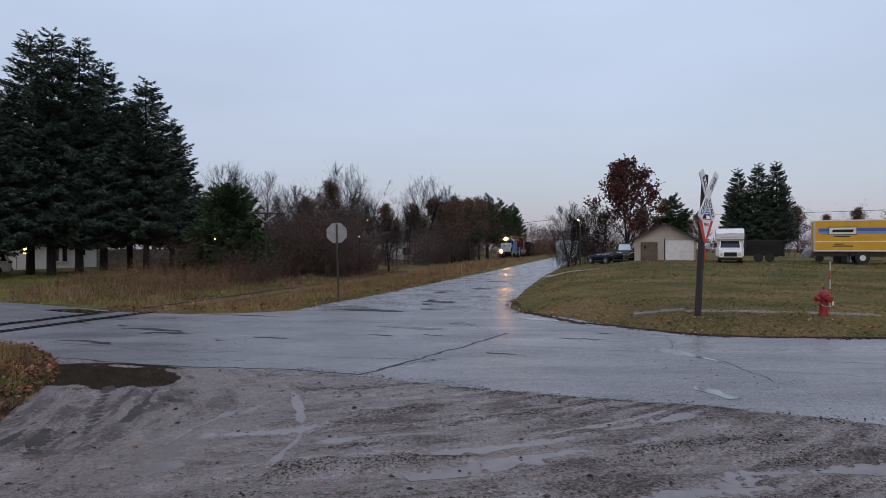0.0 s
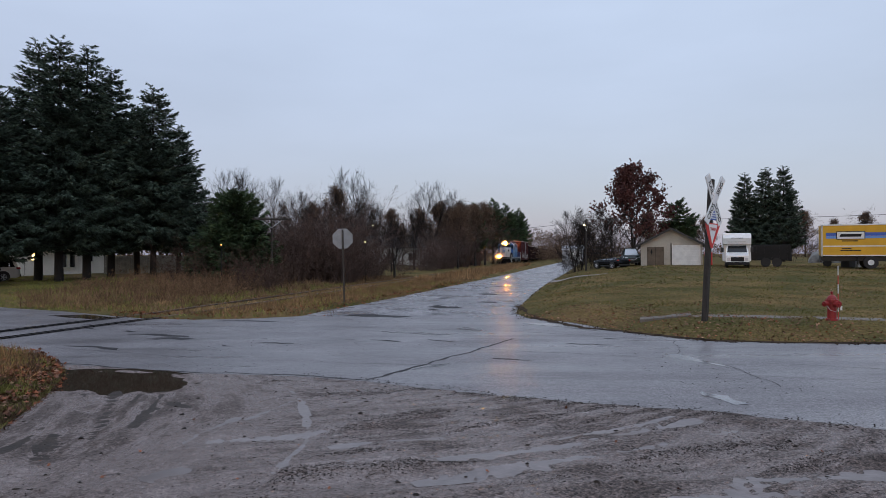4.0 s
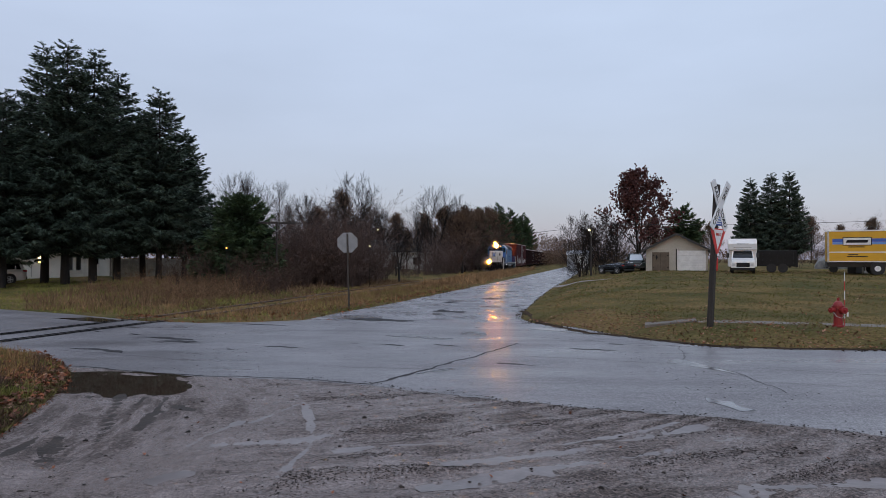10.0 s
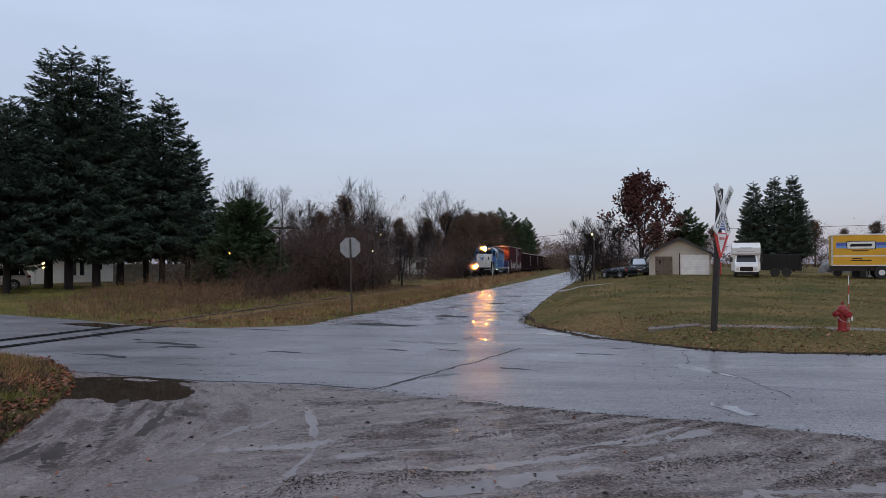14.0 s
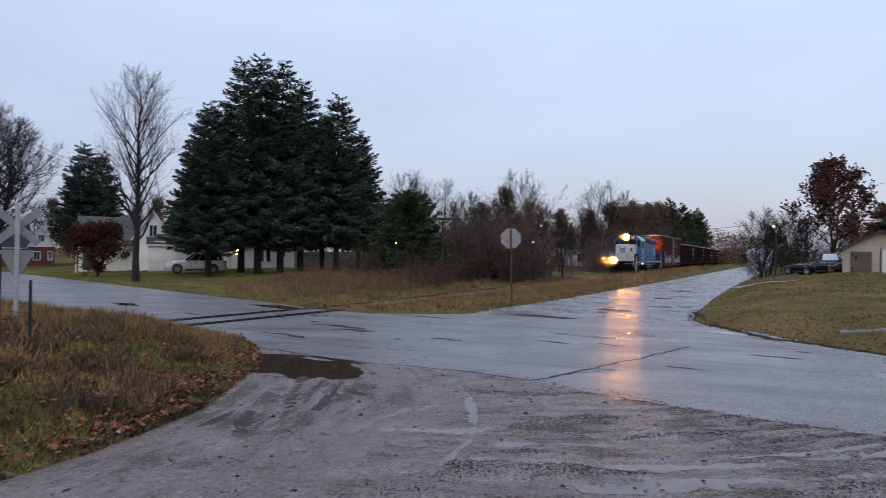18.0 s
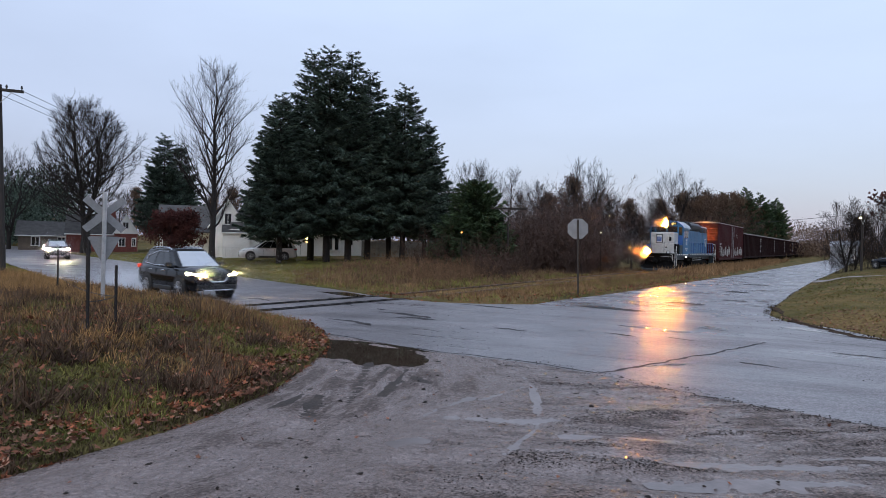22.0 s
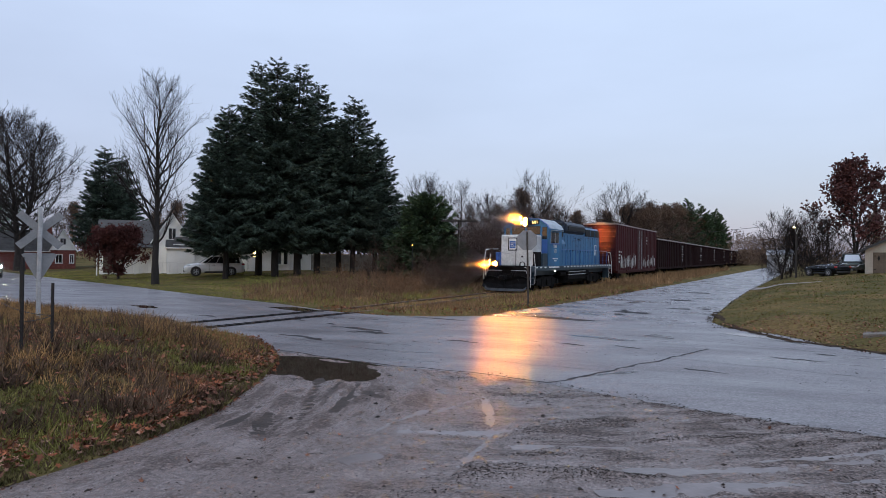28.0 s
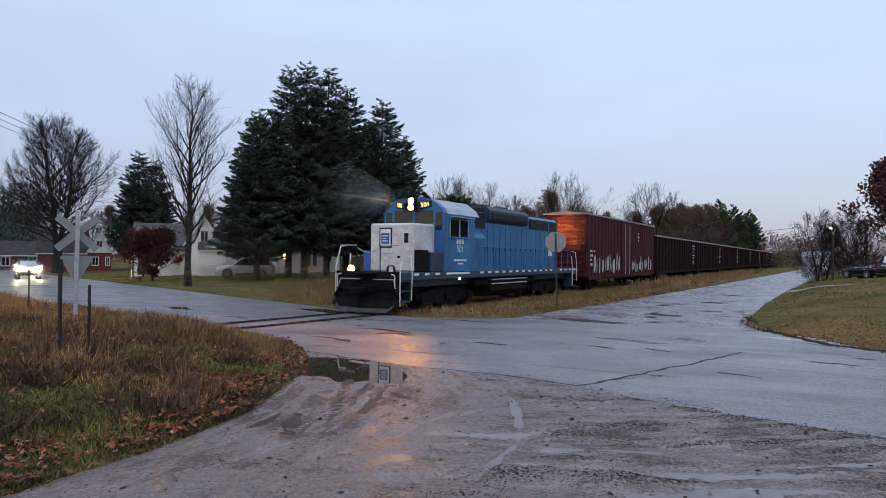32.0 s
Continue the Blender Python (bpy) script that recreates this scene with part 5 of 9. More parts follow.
    for z in (4.26, 4.53):
        part("lens", Shape().tube((0, 3.25, z), (0, 3.23, z), 0.115, 0.11, n=14), M_HEAD, hl, "lit amber headlight")
        part("barrel", Shape().loft([[(r * c, y, z + r * q) for c, q in ring] for r, y in ((0.143, 3.245), (0.143, 3.0), (0.134, 3.0), (0.134, 3.24))], caps=False), M_BLACK, hl)
        part("reflector", Shape().loft([[(r * c, y, z + r * q) for c, q in ring] for r, y in ((0.118, 3.228), (0.133, 3.18))], caps=False), M_BOWL, hl, "emissive bowl that widens the lamp glare")
    part("horn", Shape().tube((0.3, 4.0, 4.72), (0.3, 3.6, 4.86), 0.04, 0.1).tube((0.3, 4.0, 4.64), (0.3, 4.0, 4.8), 0.03), M_GRIME, cab)
    part("antenna", Shape().tube((-0.2, 5.2, 4.66), (-0.2, 5.2, 5.0), 0.015).tube((-0.2, 5.2, 4.7), (-0.2, 5.2, 4.74), 0.12), M_GRIME, cab)
    # ditch lights; the lit one's long barrel is added to narrow its beam
    for sx, material, label in ((-1, M_DITCH, "lit amber ditch light"), (1, M_DIM, "unlit ditch light")):
        tip = 0.10 if sx < 0 else 0.33
        d = part("ditch_light", Shape().tube((sx * 0.85, 0.5, DITCH_Z), (sx * 0.85, 0.42, DITCH_Z), 0.15, n=14).box(sx * 0.85 - 0.16, sx * 0.85 + 0.16, 0.1, 0.5, 1.4, DITCH_Z - 0.16, 0.02), M_BLACK, t, label)
        part("barrel", Shape().loft([[(sx * 0.85 + r * c, y, DITCH_Z + r * q) for c, q in ring] for r, y in ((0.17, 0.44), (0.17, tip), (0.158, tip), (0.158, 0.42))], caps=False), M_BLACK, d)
        if sx < 0:
            part("reflector", Shape().loft([[(sx * 0.85 + r * c, y, DITCH_Z + r * q) for c, q in ring] for r, y in ((0.12, 0.404), (0.156, 0.34))], caps=False), M_BOWL, d, "emissive bowl that widens the lamp glare")
        part("lens", Shape().tube((sx * 0.85, 0.42, DITCH_Z), (sx * 0.85, 0.405, DITCH_Z), 0.125, 0.12, n=14), material, d)
    part("step_lamp", Shape().box(1.5, 1.56, 4.55, 4.67, 1.2, 1.3, 0.02), M_STEPL, t, "small white step lamp")
    # long hood
    hp = [(-0.95, 1.56), (-0.95, 4.3), (-0.8, 4.48), (0, 4.52), (0.8, 4.48), (0.95, 4.3), (0.95, 1.56)]
    hood = part("hood", Shape().prism(hp, 6.0, 17.95, "y"), M_LBLUE, t, "long blue engine hood")
    for sx in (-1, 1):
        for k in range(15):
            y = 7.75 + k * 0.68
            door = part("hood_door", Shape().box(sx * 0.955 - 0.012, sx * 0.955 + 0.012, y, y + 0.64, 1.7, 3.72 if y < 13.2 else 3.6, 0.008), M_LBLUE, hood)
            part("door_seam", Shape().box(sx * 0.957 - 0.006, sx * 0.957 + 0.006, y + 0.642, y + 0.678, 1.7, 3.7), M_BLACK, hood)
            part("latch", Shape().box(sx * 0.972 - 0.012, sx * 0.972 + 0.012, y + 0.56, y + 0.6, 2.5, 2.66, 0.004), M_GRIME, door)
        part("air_intake", Shape().box(sx * 0.97 - 0.02, sx * 0.97 + 0.02, 6.55, 8.05, 3.55, 4.3, 0.01), M_BLACK, hood, "black intake screen")
        part("cabinet", Shape().prism([(0.95 * sx, 1.56), (1.3 * sx, 1.56), (1.3 * sx, 3.05), (1.22 * sx, 3.25), (0.95 * sx, 3.45)], 5.98, 7.55, "y"), M_LBLUE, hood, "blue electrical cabinet")
        for k in range(2):
            part("cabinet_door", Shape().box(sx * 1.305 - 0.01, sx * 1.305 + 0.01, 6.1 + 0.72 * k, 6.76 + 0.72 * k, 1.7, 2.95, 0.006), M_LBLUE, hood)
        rad = part("radiator", Shape().box(sx * 0.985 - 0.03, sx * 0.985 + 0.03, 13.6, 17.7, 3.78, 4.32, 0.01), M_BLACK, hood, "dark radiator grille")
        for y in (14.95, 16.3):
            part("mullion", Shape().box(sx * 1.01 - 0.02, sx * 1.01 + 0.02, y, y + 0.06, 3.76, 4.34), M_LBLUE, rad)
        part("emblem", Shape().box(sx * 0.975 - 0.008, sx * 0.975 + 0.008, 16.45, 17.05, 2.3, 3.15, 0.01), M_STRIPE, hood, "white emblem plate")
        part("emblem_field", Shape().box(sx * 0.985 - 0.006, sx * 0.985 + 0.006, 16.53, 16.97, 2.75, 3.08), M_LDEEP, hood)
        part("brake_grid", Shape().box(min(sx * 1.02, sx * 1.24), max(sx * 1.02, sx * 1.24), 8.4, 12.7, 4.06, 4.36, 0.02), M_BLACK, hood, "dark brake grid screen")
    part("brake_blister", Shape().prism([(-0.95, 3.85), (-1.18, 4.02), (-1.18, 4.45), (-0.95, 4.66), (0.95, 4.66), (1.18, 4.45), (1.18, 4.02), (0.95, 3.85)], 8.2, 12.95, "y"), M_LTOP, hood, "sooty flared brake housing")
    part("intake_top", Shape().box(-0.93, 0.93, 6.5, 8.1, 4.3, 4.56, 0.03), M_BLACK, hood)
    for y, r, z in ((9.3, 0.6, 4.66), (11.4, 0.6, 4.66), (14.2, 0.58, 4.5), (15.6, 0.58, 4.5), (17.0, 0.58, 4.5)):
        part("roof_fan", Shape().tube((0, y, z), (0, y, z + 0.14), r, n=18), M_LTOP, hood)
    part("exhaust_stack", Shape().box(-0.3, 0.3, 12.95, 13.35, 4.5, 4.78, 0.03), M_GRIME, hood)
    rear = part("rear_headlight", Shape().box(-0.17, 0.17, 17.94, 18.12, 3.9, 4.36, 0.03), M_BLACK, hood)
    for z in (4.03, 4.24):
        part("lens", Shape().tube((0, 18.11, z), (0, 18.135, z), 0.09, n=12), M_REAR, rear, "lit amber rear headlight")
        # barrel added to gather the lamp's light into a spot on the boxcar
        part("barrel", Shape().loft([[(r * c, y, z + r * q) for c, q in ring] for r, y in ((0.112, 18.1), (0.112, 18.5), (0.103, 18.5), (0.103, 18.12))], caps=False), M_BLACK, rear)
    # walkway rails
    for sx in (-1, 1):
        for k in range(12):
            y = 6.1 + k * 1.13
            part("stanchion", Shape().tube((sx * 1.44, y, 1.56), (sx * 1.44, y, 2.66), 0.02, n=6), M_LDEEP, t)
        part("handrail", Shape().pipe([(sx * 1.44, 6.1, 2.3), (sx * 1.44, 6.4, 2.66), (sx * 1.44, 18.6, 2.66), (sx * 1.44, 19.1, 2.3)], 0.018), M_LDEEP, t)
    # tank, pipes, trucks
    part("fuel_tank", Shape().prism([(-1.38, 1.1), (-1.38, 0.6), (-1.1, 0.32), (1.1, 0.32), (1.38, 0.6), (1.38, 1.1)], 7.9, 12.3, "y"), M_GRIME, t, "black fuel tank")
    for z in (1.12, 0.92):
        part("air_line", Shape().tube((1.42, 8.0, z), (1.42, 12.2, z), 0.035, n=6), M_GALV, t)
    for y in (7.2, 13.0):
        part("air_tank", Shape().tube((1.1, y - 0.6, 1.0), (1.1, y + 0.8, 1.0), 0.18, n=10), M_GRIME, t)
    truck(t, 4.3, (-2.0, 0.0, 2.0), 0.5, LOCO_WHEEL)
    truck(t, 15.7, (-2.0, 0.0, 2.0), 0.5, LOCO_WHEEL)
    return t


def build_boxcar():
    t = thing("boxcar", train_pose(21.9), "tall oxide-red boxcar with ribbed sides and pale spray paint", "boxcar")
    L = 19.6
    body = part("body", Shape().box(-1.47, 1.47, 0.1, L - 0.1, 0.95, 5.12, 0.02), M_OXIDE, t, "oxide-red steel body")
    part("roof", Shape().prism([(-1.55, 5.10), (-1.55, 5.20), (0, 5.34), (1.55, 5.20), (1.55, 5.10)], 0.0, L, "y"), M_OXROOF, t, "weathered pale roof")
    part("side_sill", Shape().box(-1.5, 1.5, 0.6, L - 0.6, 0.72, 0.98, 0.02), M_OXIDE, t)
    for sx in (-1, 1):
        for k in range(25):
            y = 0.35 + k * 0.787
            if 8.6 < y < 11.4:
                continue
            part("rib", Shape().prism([(sx * 1.47, y), (sx * 1.53, y + 0.05), (sx * 1.53, y + 0.2), (sx * 1.47, y + 0.25)], 1.0, 5.08, "z"), M_OXIDE, body)
        door = part("door", Shape().box(sx * 1.52 - 0.04, sx * 1.52 + 0.04, 8.6, 11.5, 1.0, 5.0, 0.02), M_OXIDE, t, "sliding plug door")
        for z in (1.3, 2.3, 3.3, 4.3):
            part("door_bar", Shape().box(sx * 1.57 - 0.02, sx * 1.57 + 0.02, 8.7, 11.4, z, z + 0.1, 0.01), M_OXIDE, door)
        for y in (9.4, 10.7):
            part("lock_rod", Shape().tube((sx * 1.6, y, 1.0), (sx * 1.6, y, 4.9), 0.025, n=6), M_GALV, door)
        part("door_track", Shape().box(sx * 1.53 - 0.05, sx * 1.53 + 0.05, 4.0, 15.0, 0.86, 0.98, 0.01), M_OXIDE, t)
        # unreadable pale spray paint, low on the side
        rng = random.Random(5 + sx)
        for y0, y1 in ((1.6, 8.2), (11.8, 18.6)):
            y = y0
            while y < y1:
                w, h = rng.uniform(0.12, 0.5), rng.uniform(0.6, 1.35)
                z = 1.05 + rng.uniform(0, 0.3)
                part("spray_paint", Shape().prism([(y, z), (y + w * 0.7, z + 0.05), (y + w, z + h * 0.5), (y + w * 0.8, z + h), (y + 0.05, z + h * 0.9), (y - 0.04, z + h * 0.4)], sx * 1.534 - 0.003, sx * 1.534 + 0.003, "x"), M_TAG, body)
                y += w + rng.uniform(0.1, 0.55)
        for z, y, w in ((2.6, 0.75, 0.5), (2.3, 0.75, 0.62), (2.0, 0.75, 0.4), (2.6, 1.5, 0.35), (1.7, 0.8, 0.5), (4.2, 13.6, 0.3), (3.9, 13.5, 0.5), (3.6, 13.6, 0.25)):
            part("stencil_bar", Shape().box(sx * 1.536 - 0.003, sx * 1.536 + 0.003, y, y + w, z, z + 0.16), M_TAG, body)
    for y, way in ((0.1, -1), (L - 0.1, 1)):
        for k in range(9):
            z = 1.3 + k * 0.43
            part("end_rib", Shape().box(-1.35, 1.35, y - 0.05, y + 0.05, z, z + 0.18, 0.04), M_OXIDE, body)
        lad = part("ladder", Shape().tube((1.1, y + way * 0.1, 1.0), (1.1, y + way * 0.1, 4.6), 0.02).tube((1.42, y + way * 0.1, 1.0), (1.42, y + way * 0.1, 4.6), 0.02), M_OXIDE, t)
        for k in range(10):
            part("rung", Shape().tube((1.1, y + way * 0.1, 1.1 + 0.38 * k), (1.42, y + way * 0.1, 1.1 + 0.38 * k), 0.015, n=5), M_OXIDE, lad)
        coupler(t, y, way)
    for y in (2.6, L - 2.6):
        truck(t, y, (-0.86, 0.86), 0.42, CAR_WHEEL)
    return t


def build_gondola():
    t = thing("gondola_car", train_pose(42.3), "dark brown high-sided gondola car with rubbed top edges", "gondola car", "gondola cars of the train")
    L = 21.4
    for sx in (-1, 1):
        side = part("side", Shape().box(sx * 1.44 - 0.03, sx * 1.44 + 0.03, 0.0, L, 1.0, 4.30), M_GON, t)
        for k in range(16):
            y = 0.1 + k * (L - 0.3) / 15
            part("side_post", Shape().prism([(sx * 1.47, y - 0.1), (sx * 1.58, y - 0.04), (sx * 1.58, y + 0.1), (sx * 1.47, y + 0.16)], 0.85, 4.3, "z"), M_GON, side)
        part("top_chord", Shape().box(sx * 1.49 - 0.11, sx * 1.49 + 0.11, -0.02, L + 0.02, 4.28, 4.42, 0.02), M_CHORD, t, "rubbed steel top chord")
        part("side_sill", Shape().box(sx * 1.48 - 0.08, sx * 1.48 + 0.08, 0.0, L, 0.8, 1.04, 0.02), M_GON, t)
        for z, y, w in ((3.7, 18.6, 1.6), (3.35, 18.9, 1.0), (3.0, 19.1, 0.4), (2.6, 18.5, 1.8), (1.9, 18.9, 0.9), (1.7, 19.0, 0.5), (2.3, 18.9, 0.7)):
            part("stencil_bar", Shape().box(sx * 1.585 - 0.003, sx * 1.585 + 0.003, y, y + w, z, z + 0.13), M_TAG, side)
    for y in (0.0, L):
        part("end", Shape().box(-1.44, 1.44, y - 0.04, y + 0.04, 1.0, 4.3).box(-1.4, 1.4, y - 0.09, y + 0.09, 2.0, 2.2, 0.03).box(-1.4, 1.4, y - 0.09, y + 0.09, 3.1, 3.3, 0.03), M_GON, t)
        coupler(t, y, -1 if y == 0 else 1)
    part("floor", Shape().box(-1.43, 1.43, 0.05, L - 0.05, 1.0, 1.12), M_GON, t)
    part("load", Shape().loft([[(-1.4, y, 3.2), (-0.7, y, 3.5 + 0.3 * math.sin(y * 1.7)), (0.7, y, 3.5 + 0.25 * math.cos(y * 1.3)), (1.4, y, 3.2)] for y in np.linspace(0.1, L - 0.1, 24)], closed=False, caps=False), M_GRIME, t, "dark bulk load")
    for y in (2.4, L - 2.4):
        truck(t, y, (-0.86, 0.86), 0.42, CAR_WHEEL)
    return t


loco = build_locomotive()
boxcar = build_boxcar()
n_roll = len(ROLLING)
gondola = build_gondola()
del ROLLING[n_roll:]
gondolas = [gondola] + [copy_thing(gondola, train_pose(0)) for k in range(8)]
# seconds, and how far the front has still to go
FRONT = [(0, 124.3), (3, 114.4), (6, 104.4), (8, 97.4), (10, 90.2), (13, 78.4), (16, 65.2), (18, 56.6), (20, 48.6), (23, 36.8), (26, 25.2), (29, 12.8), (32, 0.2)]


# droplets added before the nose of the train to spread its lamps' glare
M_HALO = bpy.data.materials.new("halo_drops")
M_HALO.use_nodes = True
_nt = M_HALO.node_tree
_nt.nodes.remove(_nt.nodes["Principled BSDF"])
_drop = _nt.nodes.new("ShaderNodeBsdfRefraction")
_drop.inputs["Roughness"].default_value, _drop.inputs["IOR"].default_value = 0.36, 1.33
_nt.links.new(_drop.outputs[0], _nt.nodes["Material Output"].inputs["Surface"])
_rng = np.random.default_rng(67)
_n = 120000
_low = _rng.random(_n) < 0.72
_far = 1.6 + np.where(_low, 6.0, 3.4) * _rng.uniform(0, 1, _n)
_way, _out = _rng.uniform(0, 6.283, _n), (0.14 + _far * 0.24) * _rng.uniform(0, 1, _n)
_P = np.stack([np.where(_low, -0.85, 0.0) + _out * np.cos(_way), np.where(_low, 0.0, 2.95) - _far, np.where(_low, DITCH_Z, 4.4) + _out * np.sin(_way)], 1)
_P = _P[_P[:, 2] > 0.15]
# each drop is a flat fleck faced along the track to bend lamp light forward
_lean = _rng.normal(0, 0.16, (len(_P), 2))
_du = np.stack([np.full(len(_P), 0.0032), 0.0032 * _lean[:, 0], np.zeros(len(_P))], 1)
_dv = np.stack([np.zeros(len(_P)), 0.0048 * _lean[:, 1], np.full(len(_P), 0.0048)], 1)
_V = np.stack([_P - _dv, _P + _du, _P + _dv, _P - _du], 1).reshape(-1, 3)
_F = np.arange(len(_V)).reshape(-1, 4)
drizzle = tagged(new("drizzle", raw_mesh("drizzle", _V, _F, M_HALO)), "added droplets that spread the glare of the train lamps", "drizzle", "", "stuff")


# ---------------------------------------------------------------- cars
M_NAVY = mat("black_navy_paint", (0.005, 0.006, 0.008), 0.14, var=0.1, spec=0.22)
M_CARWHITE = mat("white_car_paint", (0.8, 0.81, 0.82), 0.2, var=0.05)
M_CARGREY = mat("dark_green_car_paint", (0.03, 0.04, 0.035), 0.25, var=0.1)
M_TRIM = mat("black_plastic", (0.02, 0.02, 0.02), 0.55, var=0.15)
M_CARLAMP = mat("lit_car_headlamp", (1, 1, 1), 0.2, var=0, emit=(1.0, 0.72, 0.36), strength=320)
M_CARLAMPW = mat("lit_white_headlamp", (1, 1, 1), 0.2, var=0, emit=(1.0, 0.93, 0.6), strength=1800)
M_TAIL = mat("lit_tail_lamp", (0.6, 0.02, 0.01), 0.25, var=0, emit=(1.0, 0.10, 0.03), strength=0.4)
M_TAILOFF = mat("red_lens", (0.35, 0.02, 0.02), 0.2, var=0.05)
M_LENS = mat("clear_lamp_lens", (0.55, 0.57, 0.6), 0.12, var=0.05)
M_RIM = mat("alloy_rim", (0.45, 0.46, 0.48), 0.3, metal=0.8, var=0.1)
M_PLATE = mat("dark_plate", (0.05, 0.05, 0.05), 0.5, var=0.1)


def car_wheel(radius, width):
    tyre = Shape().loft([[(dx, r * math.cos(2 * math.pi * i / 24), r * math.sin(2 * math.pi * i / 24)) for i in range(24)]
                         for dx, r in ((-width / 2, radius * 0.66), (-width / 2, radius * 0.92), (-width * 0.36, radius), (width * 0.36, radius), (width / 2, radius * 0.92), (width / 2, radius * 0.66))])
    rim = Shape()
    rim.loft([[(dx, r * math.cos(2 * math.pi * i / 24), r * math.sin(2 * math.pi * i / 24)) for i in range(24)] for dx, r in ((-width * 0.45, radius * 0.68), (width * 0.51, radius * 0.68), (width * 0.51, radius * 0.61), (width * 0.2, radius * 0.58))], caps=False)
    for k in range(5):
        for off in (-0.12, 0.12):
            w = 2 * math.pi * k / 5 + off
            rim.tube((width * 0.46, 0, 0), (width * 0.46, radius * 0.64 * math.cos(w), radius * 0.64 * math.sin(w)), 0.035, 0.022, n=5)
    rim.tube((width * 0.35, 0, 0), (width * 0.52, 0, 0), 0.07, n=10)
    hub = Shape().tube((-width * 0.3, 0, 0), (width * 0.12, 0, 0), radius * 0.6, n=18)
    return tyre, rim, hub


def build_suv(name, m, label, paint, L=4.69, W=1.84, H=1.70, lamp=None, tail=None, rails=True, wheel_r=0.355, category="car"):
    """A five-door crossover. It looks along +y."""
    t = thing(name, m, label, category)
    h = L / 2

    def ring(y, z0, z1, hw, crown=0.0):
        zm = z0 + (z1 - z0) * 0.55
        return [(-hw * 0.86, y, z0), (-hw * 0.97, y, z0 + 0.08), (-hw, y, zm), (-hw * 0.975, y, z1 - 0.14), (-hw * 0.90, y, z1 - 0.03), (-hw * 0.5, y, z1 + crown), (0, y, z1 + crown * 1.25), (hw * 0.5, y, z1 + crown), (hw * 0.90, y, z1 - 0.03), (hw * 0.975, y, z1 - 0.14), (hw, y, zm), (hw * 0.97, y, z0 + 0.08), (hw * 0.86, y, z0)]
    hw = W / 2
    rows = [(-h, 0.42, 0.96, hw * 0.80), (-h + 0.07, 0.34, 1.08, hw * 0.92), (-h + 0.3, 0.28, 1.12, hw * 0.98), (-h * 0.55, 0.25, 1.11, hw), (0, 0.24, 1.07, hw), (h * 0.42, 0.24, 1.05, hw), (h * 0.55, 0.25, 1.04, hw * 0.99),
            (h * 0.78, 0.27, 0.98, hw * 0.97), (h * 0.92, 0.29, 0.88, hw * 0.92), (h - 0.05, 0.31, 0.78, hw * 0.82), (h, 0.38, 0.70, hw * 0.72)]
    body = part("body", Shape().loft([ring(*r, crown=0.03 if r[0] > h * 0.5 else 0.0) for r in rows]), paint, t, smooth=True)
    # cabin
    base = [(-hw * 0.86, -h + 0.12), (-hw * 0.90, -h * 0.4), (-hw * 0.91, h * 0.28), (-hw * 0.82, h * 0.50), (0, h * 0.57), (hw * 0.82, h * 0.50), (hw * 0.91, h * 0.28), (hw * 0.90, -h * 0.4), (hw * 0.86, -h + 0.12), (0, -h + 0.06)]
    top = [(-hw * 0.66, -h + 0.50), (-hw * 0.70, -h * 0.35), (-hw * 0.70, -h * 0.02), (-hw * 0.62, h * 0.12), (0, h * 0.16), (hw * 0.62, h * 0.12), (hw * 0.70, -h * 0.02), (hw * 0.70, -h * 0.35), (hw * 0.66, -h + 0.50), (0, -h + 0.42)]
    zb, zt = 1.04, H - 0.09
    lo = [(x, y, zb) for x, y in base]
    hi = [(x, y, zt) for x, y in top]
    crown = [(x * 0.86, y * 0.93 - 0.05, H - 0.02) for x, y in top]
    part("cabin", Shape().loft([lo, hi, crown, [(x * 0.4, y * 0.6 - 0.1, H) for x, y in top]]), paint, t, smooth=False)

    def pane(i, j, u0, u1, v0, v1, push=0.012):
        A, B, C, D = Vector(lo[i]), Vector(lo[j]), Vector(hi[j]), Vector(hi[i])

        def at(u, v):
            return (A * (1 - u) + B * u) * (1 - v) + (D * (1 - u) + C * u) * v
        n = (B - A).cross(D - A).normalized()
        mid = at(0.5, 0.5)
        if n.dot(mid - Vector((0, mid.y * 0.5, mid.z))) < 0:
            n = -n
        q = [at(u0, v0), at(u1, v0), at(u1, v1), at(u0, v1)]
        return [p + n * push for p in q] + [p - n * 0.01 for p in q]
    faces = [(0, 1, 2, 3), (4, 7, 6, 5), (0, 4, 5, 1), (1, 5, 6, 2), (2, 6, 7, 3), (3, 7, 4, 0)]
    for i, j, u0, u1, n in ((1, 0, 0.02, 0.86, "side_window"), (2, 1, 0.02, 0.47, "side_window"), (2, 1, 0.5, 0.98, "side_window"), (3, 2, 0.35, 0.97, "side_window"),
                            (8, 7, 0.14, 0.98, "side_window"), (7, 6, 0.02, 0.5, "side_window"), (7, 6, 0.53, 0.98, "side_window"), (6, 5, 0.03, 0.65, "side_window")):
        part(n, Shape().add(pane(i, j, u0, u1, 0.10, 0.90), faces), M_GLASS, t, "dark side glass")
    part("windscreen", Shape().add(pane(3, 4, 0.1, 1.0, 0.06, 0.95), faces).add(pane(4, 5, 0.0, 0.9, 0.06, 0.95), faces), M_SCREEN, t, "windscreen")
    part("rear_window", Shape().add(pane(8, 9, 0.1, 1.0, 0.2, 0.9), faces).add(pane(9, 0, 0.0, 0.9, 0.2, 0.9), faces), M_GLASS, t)
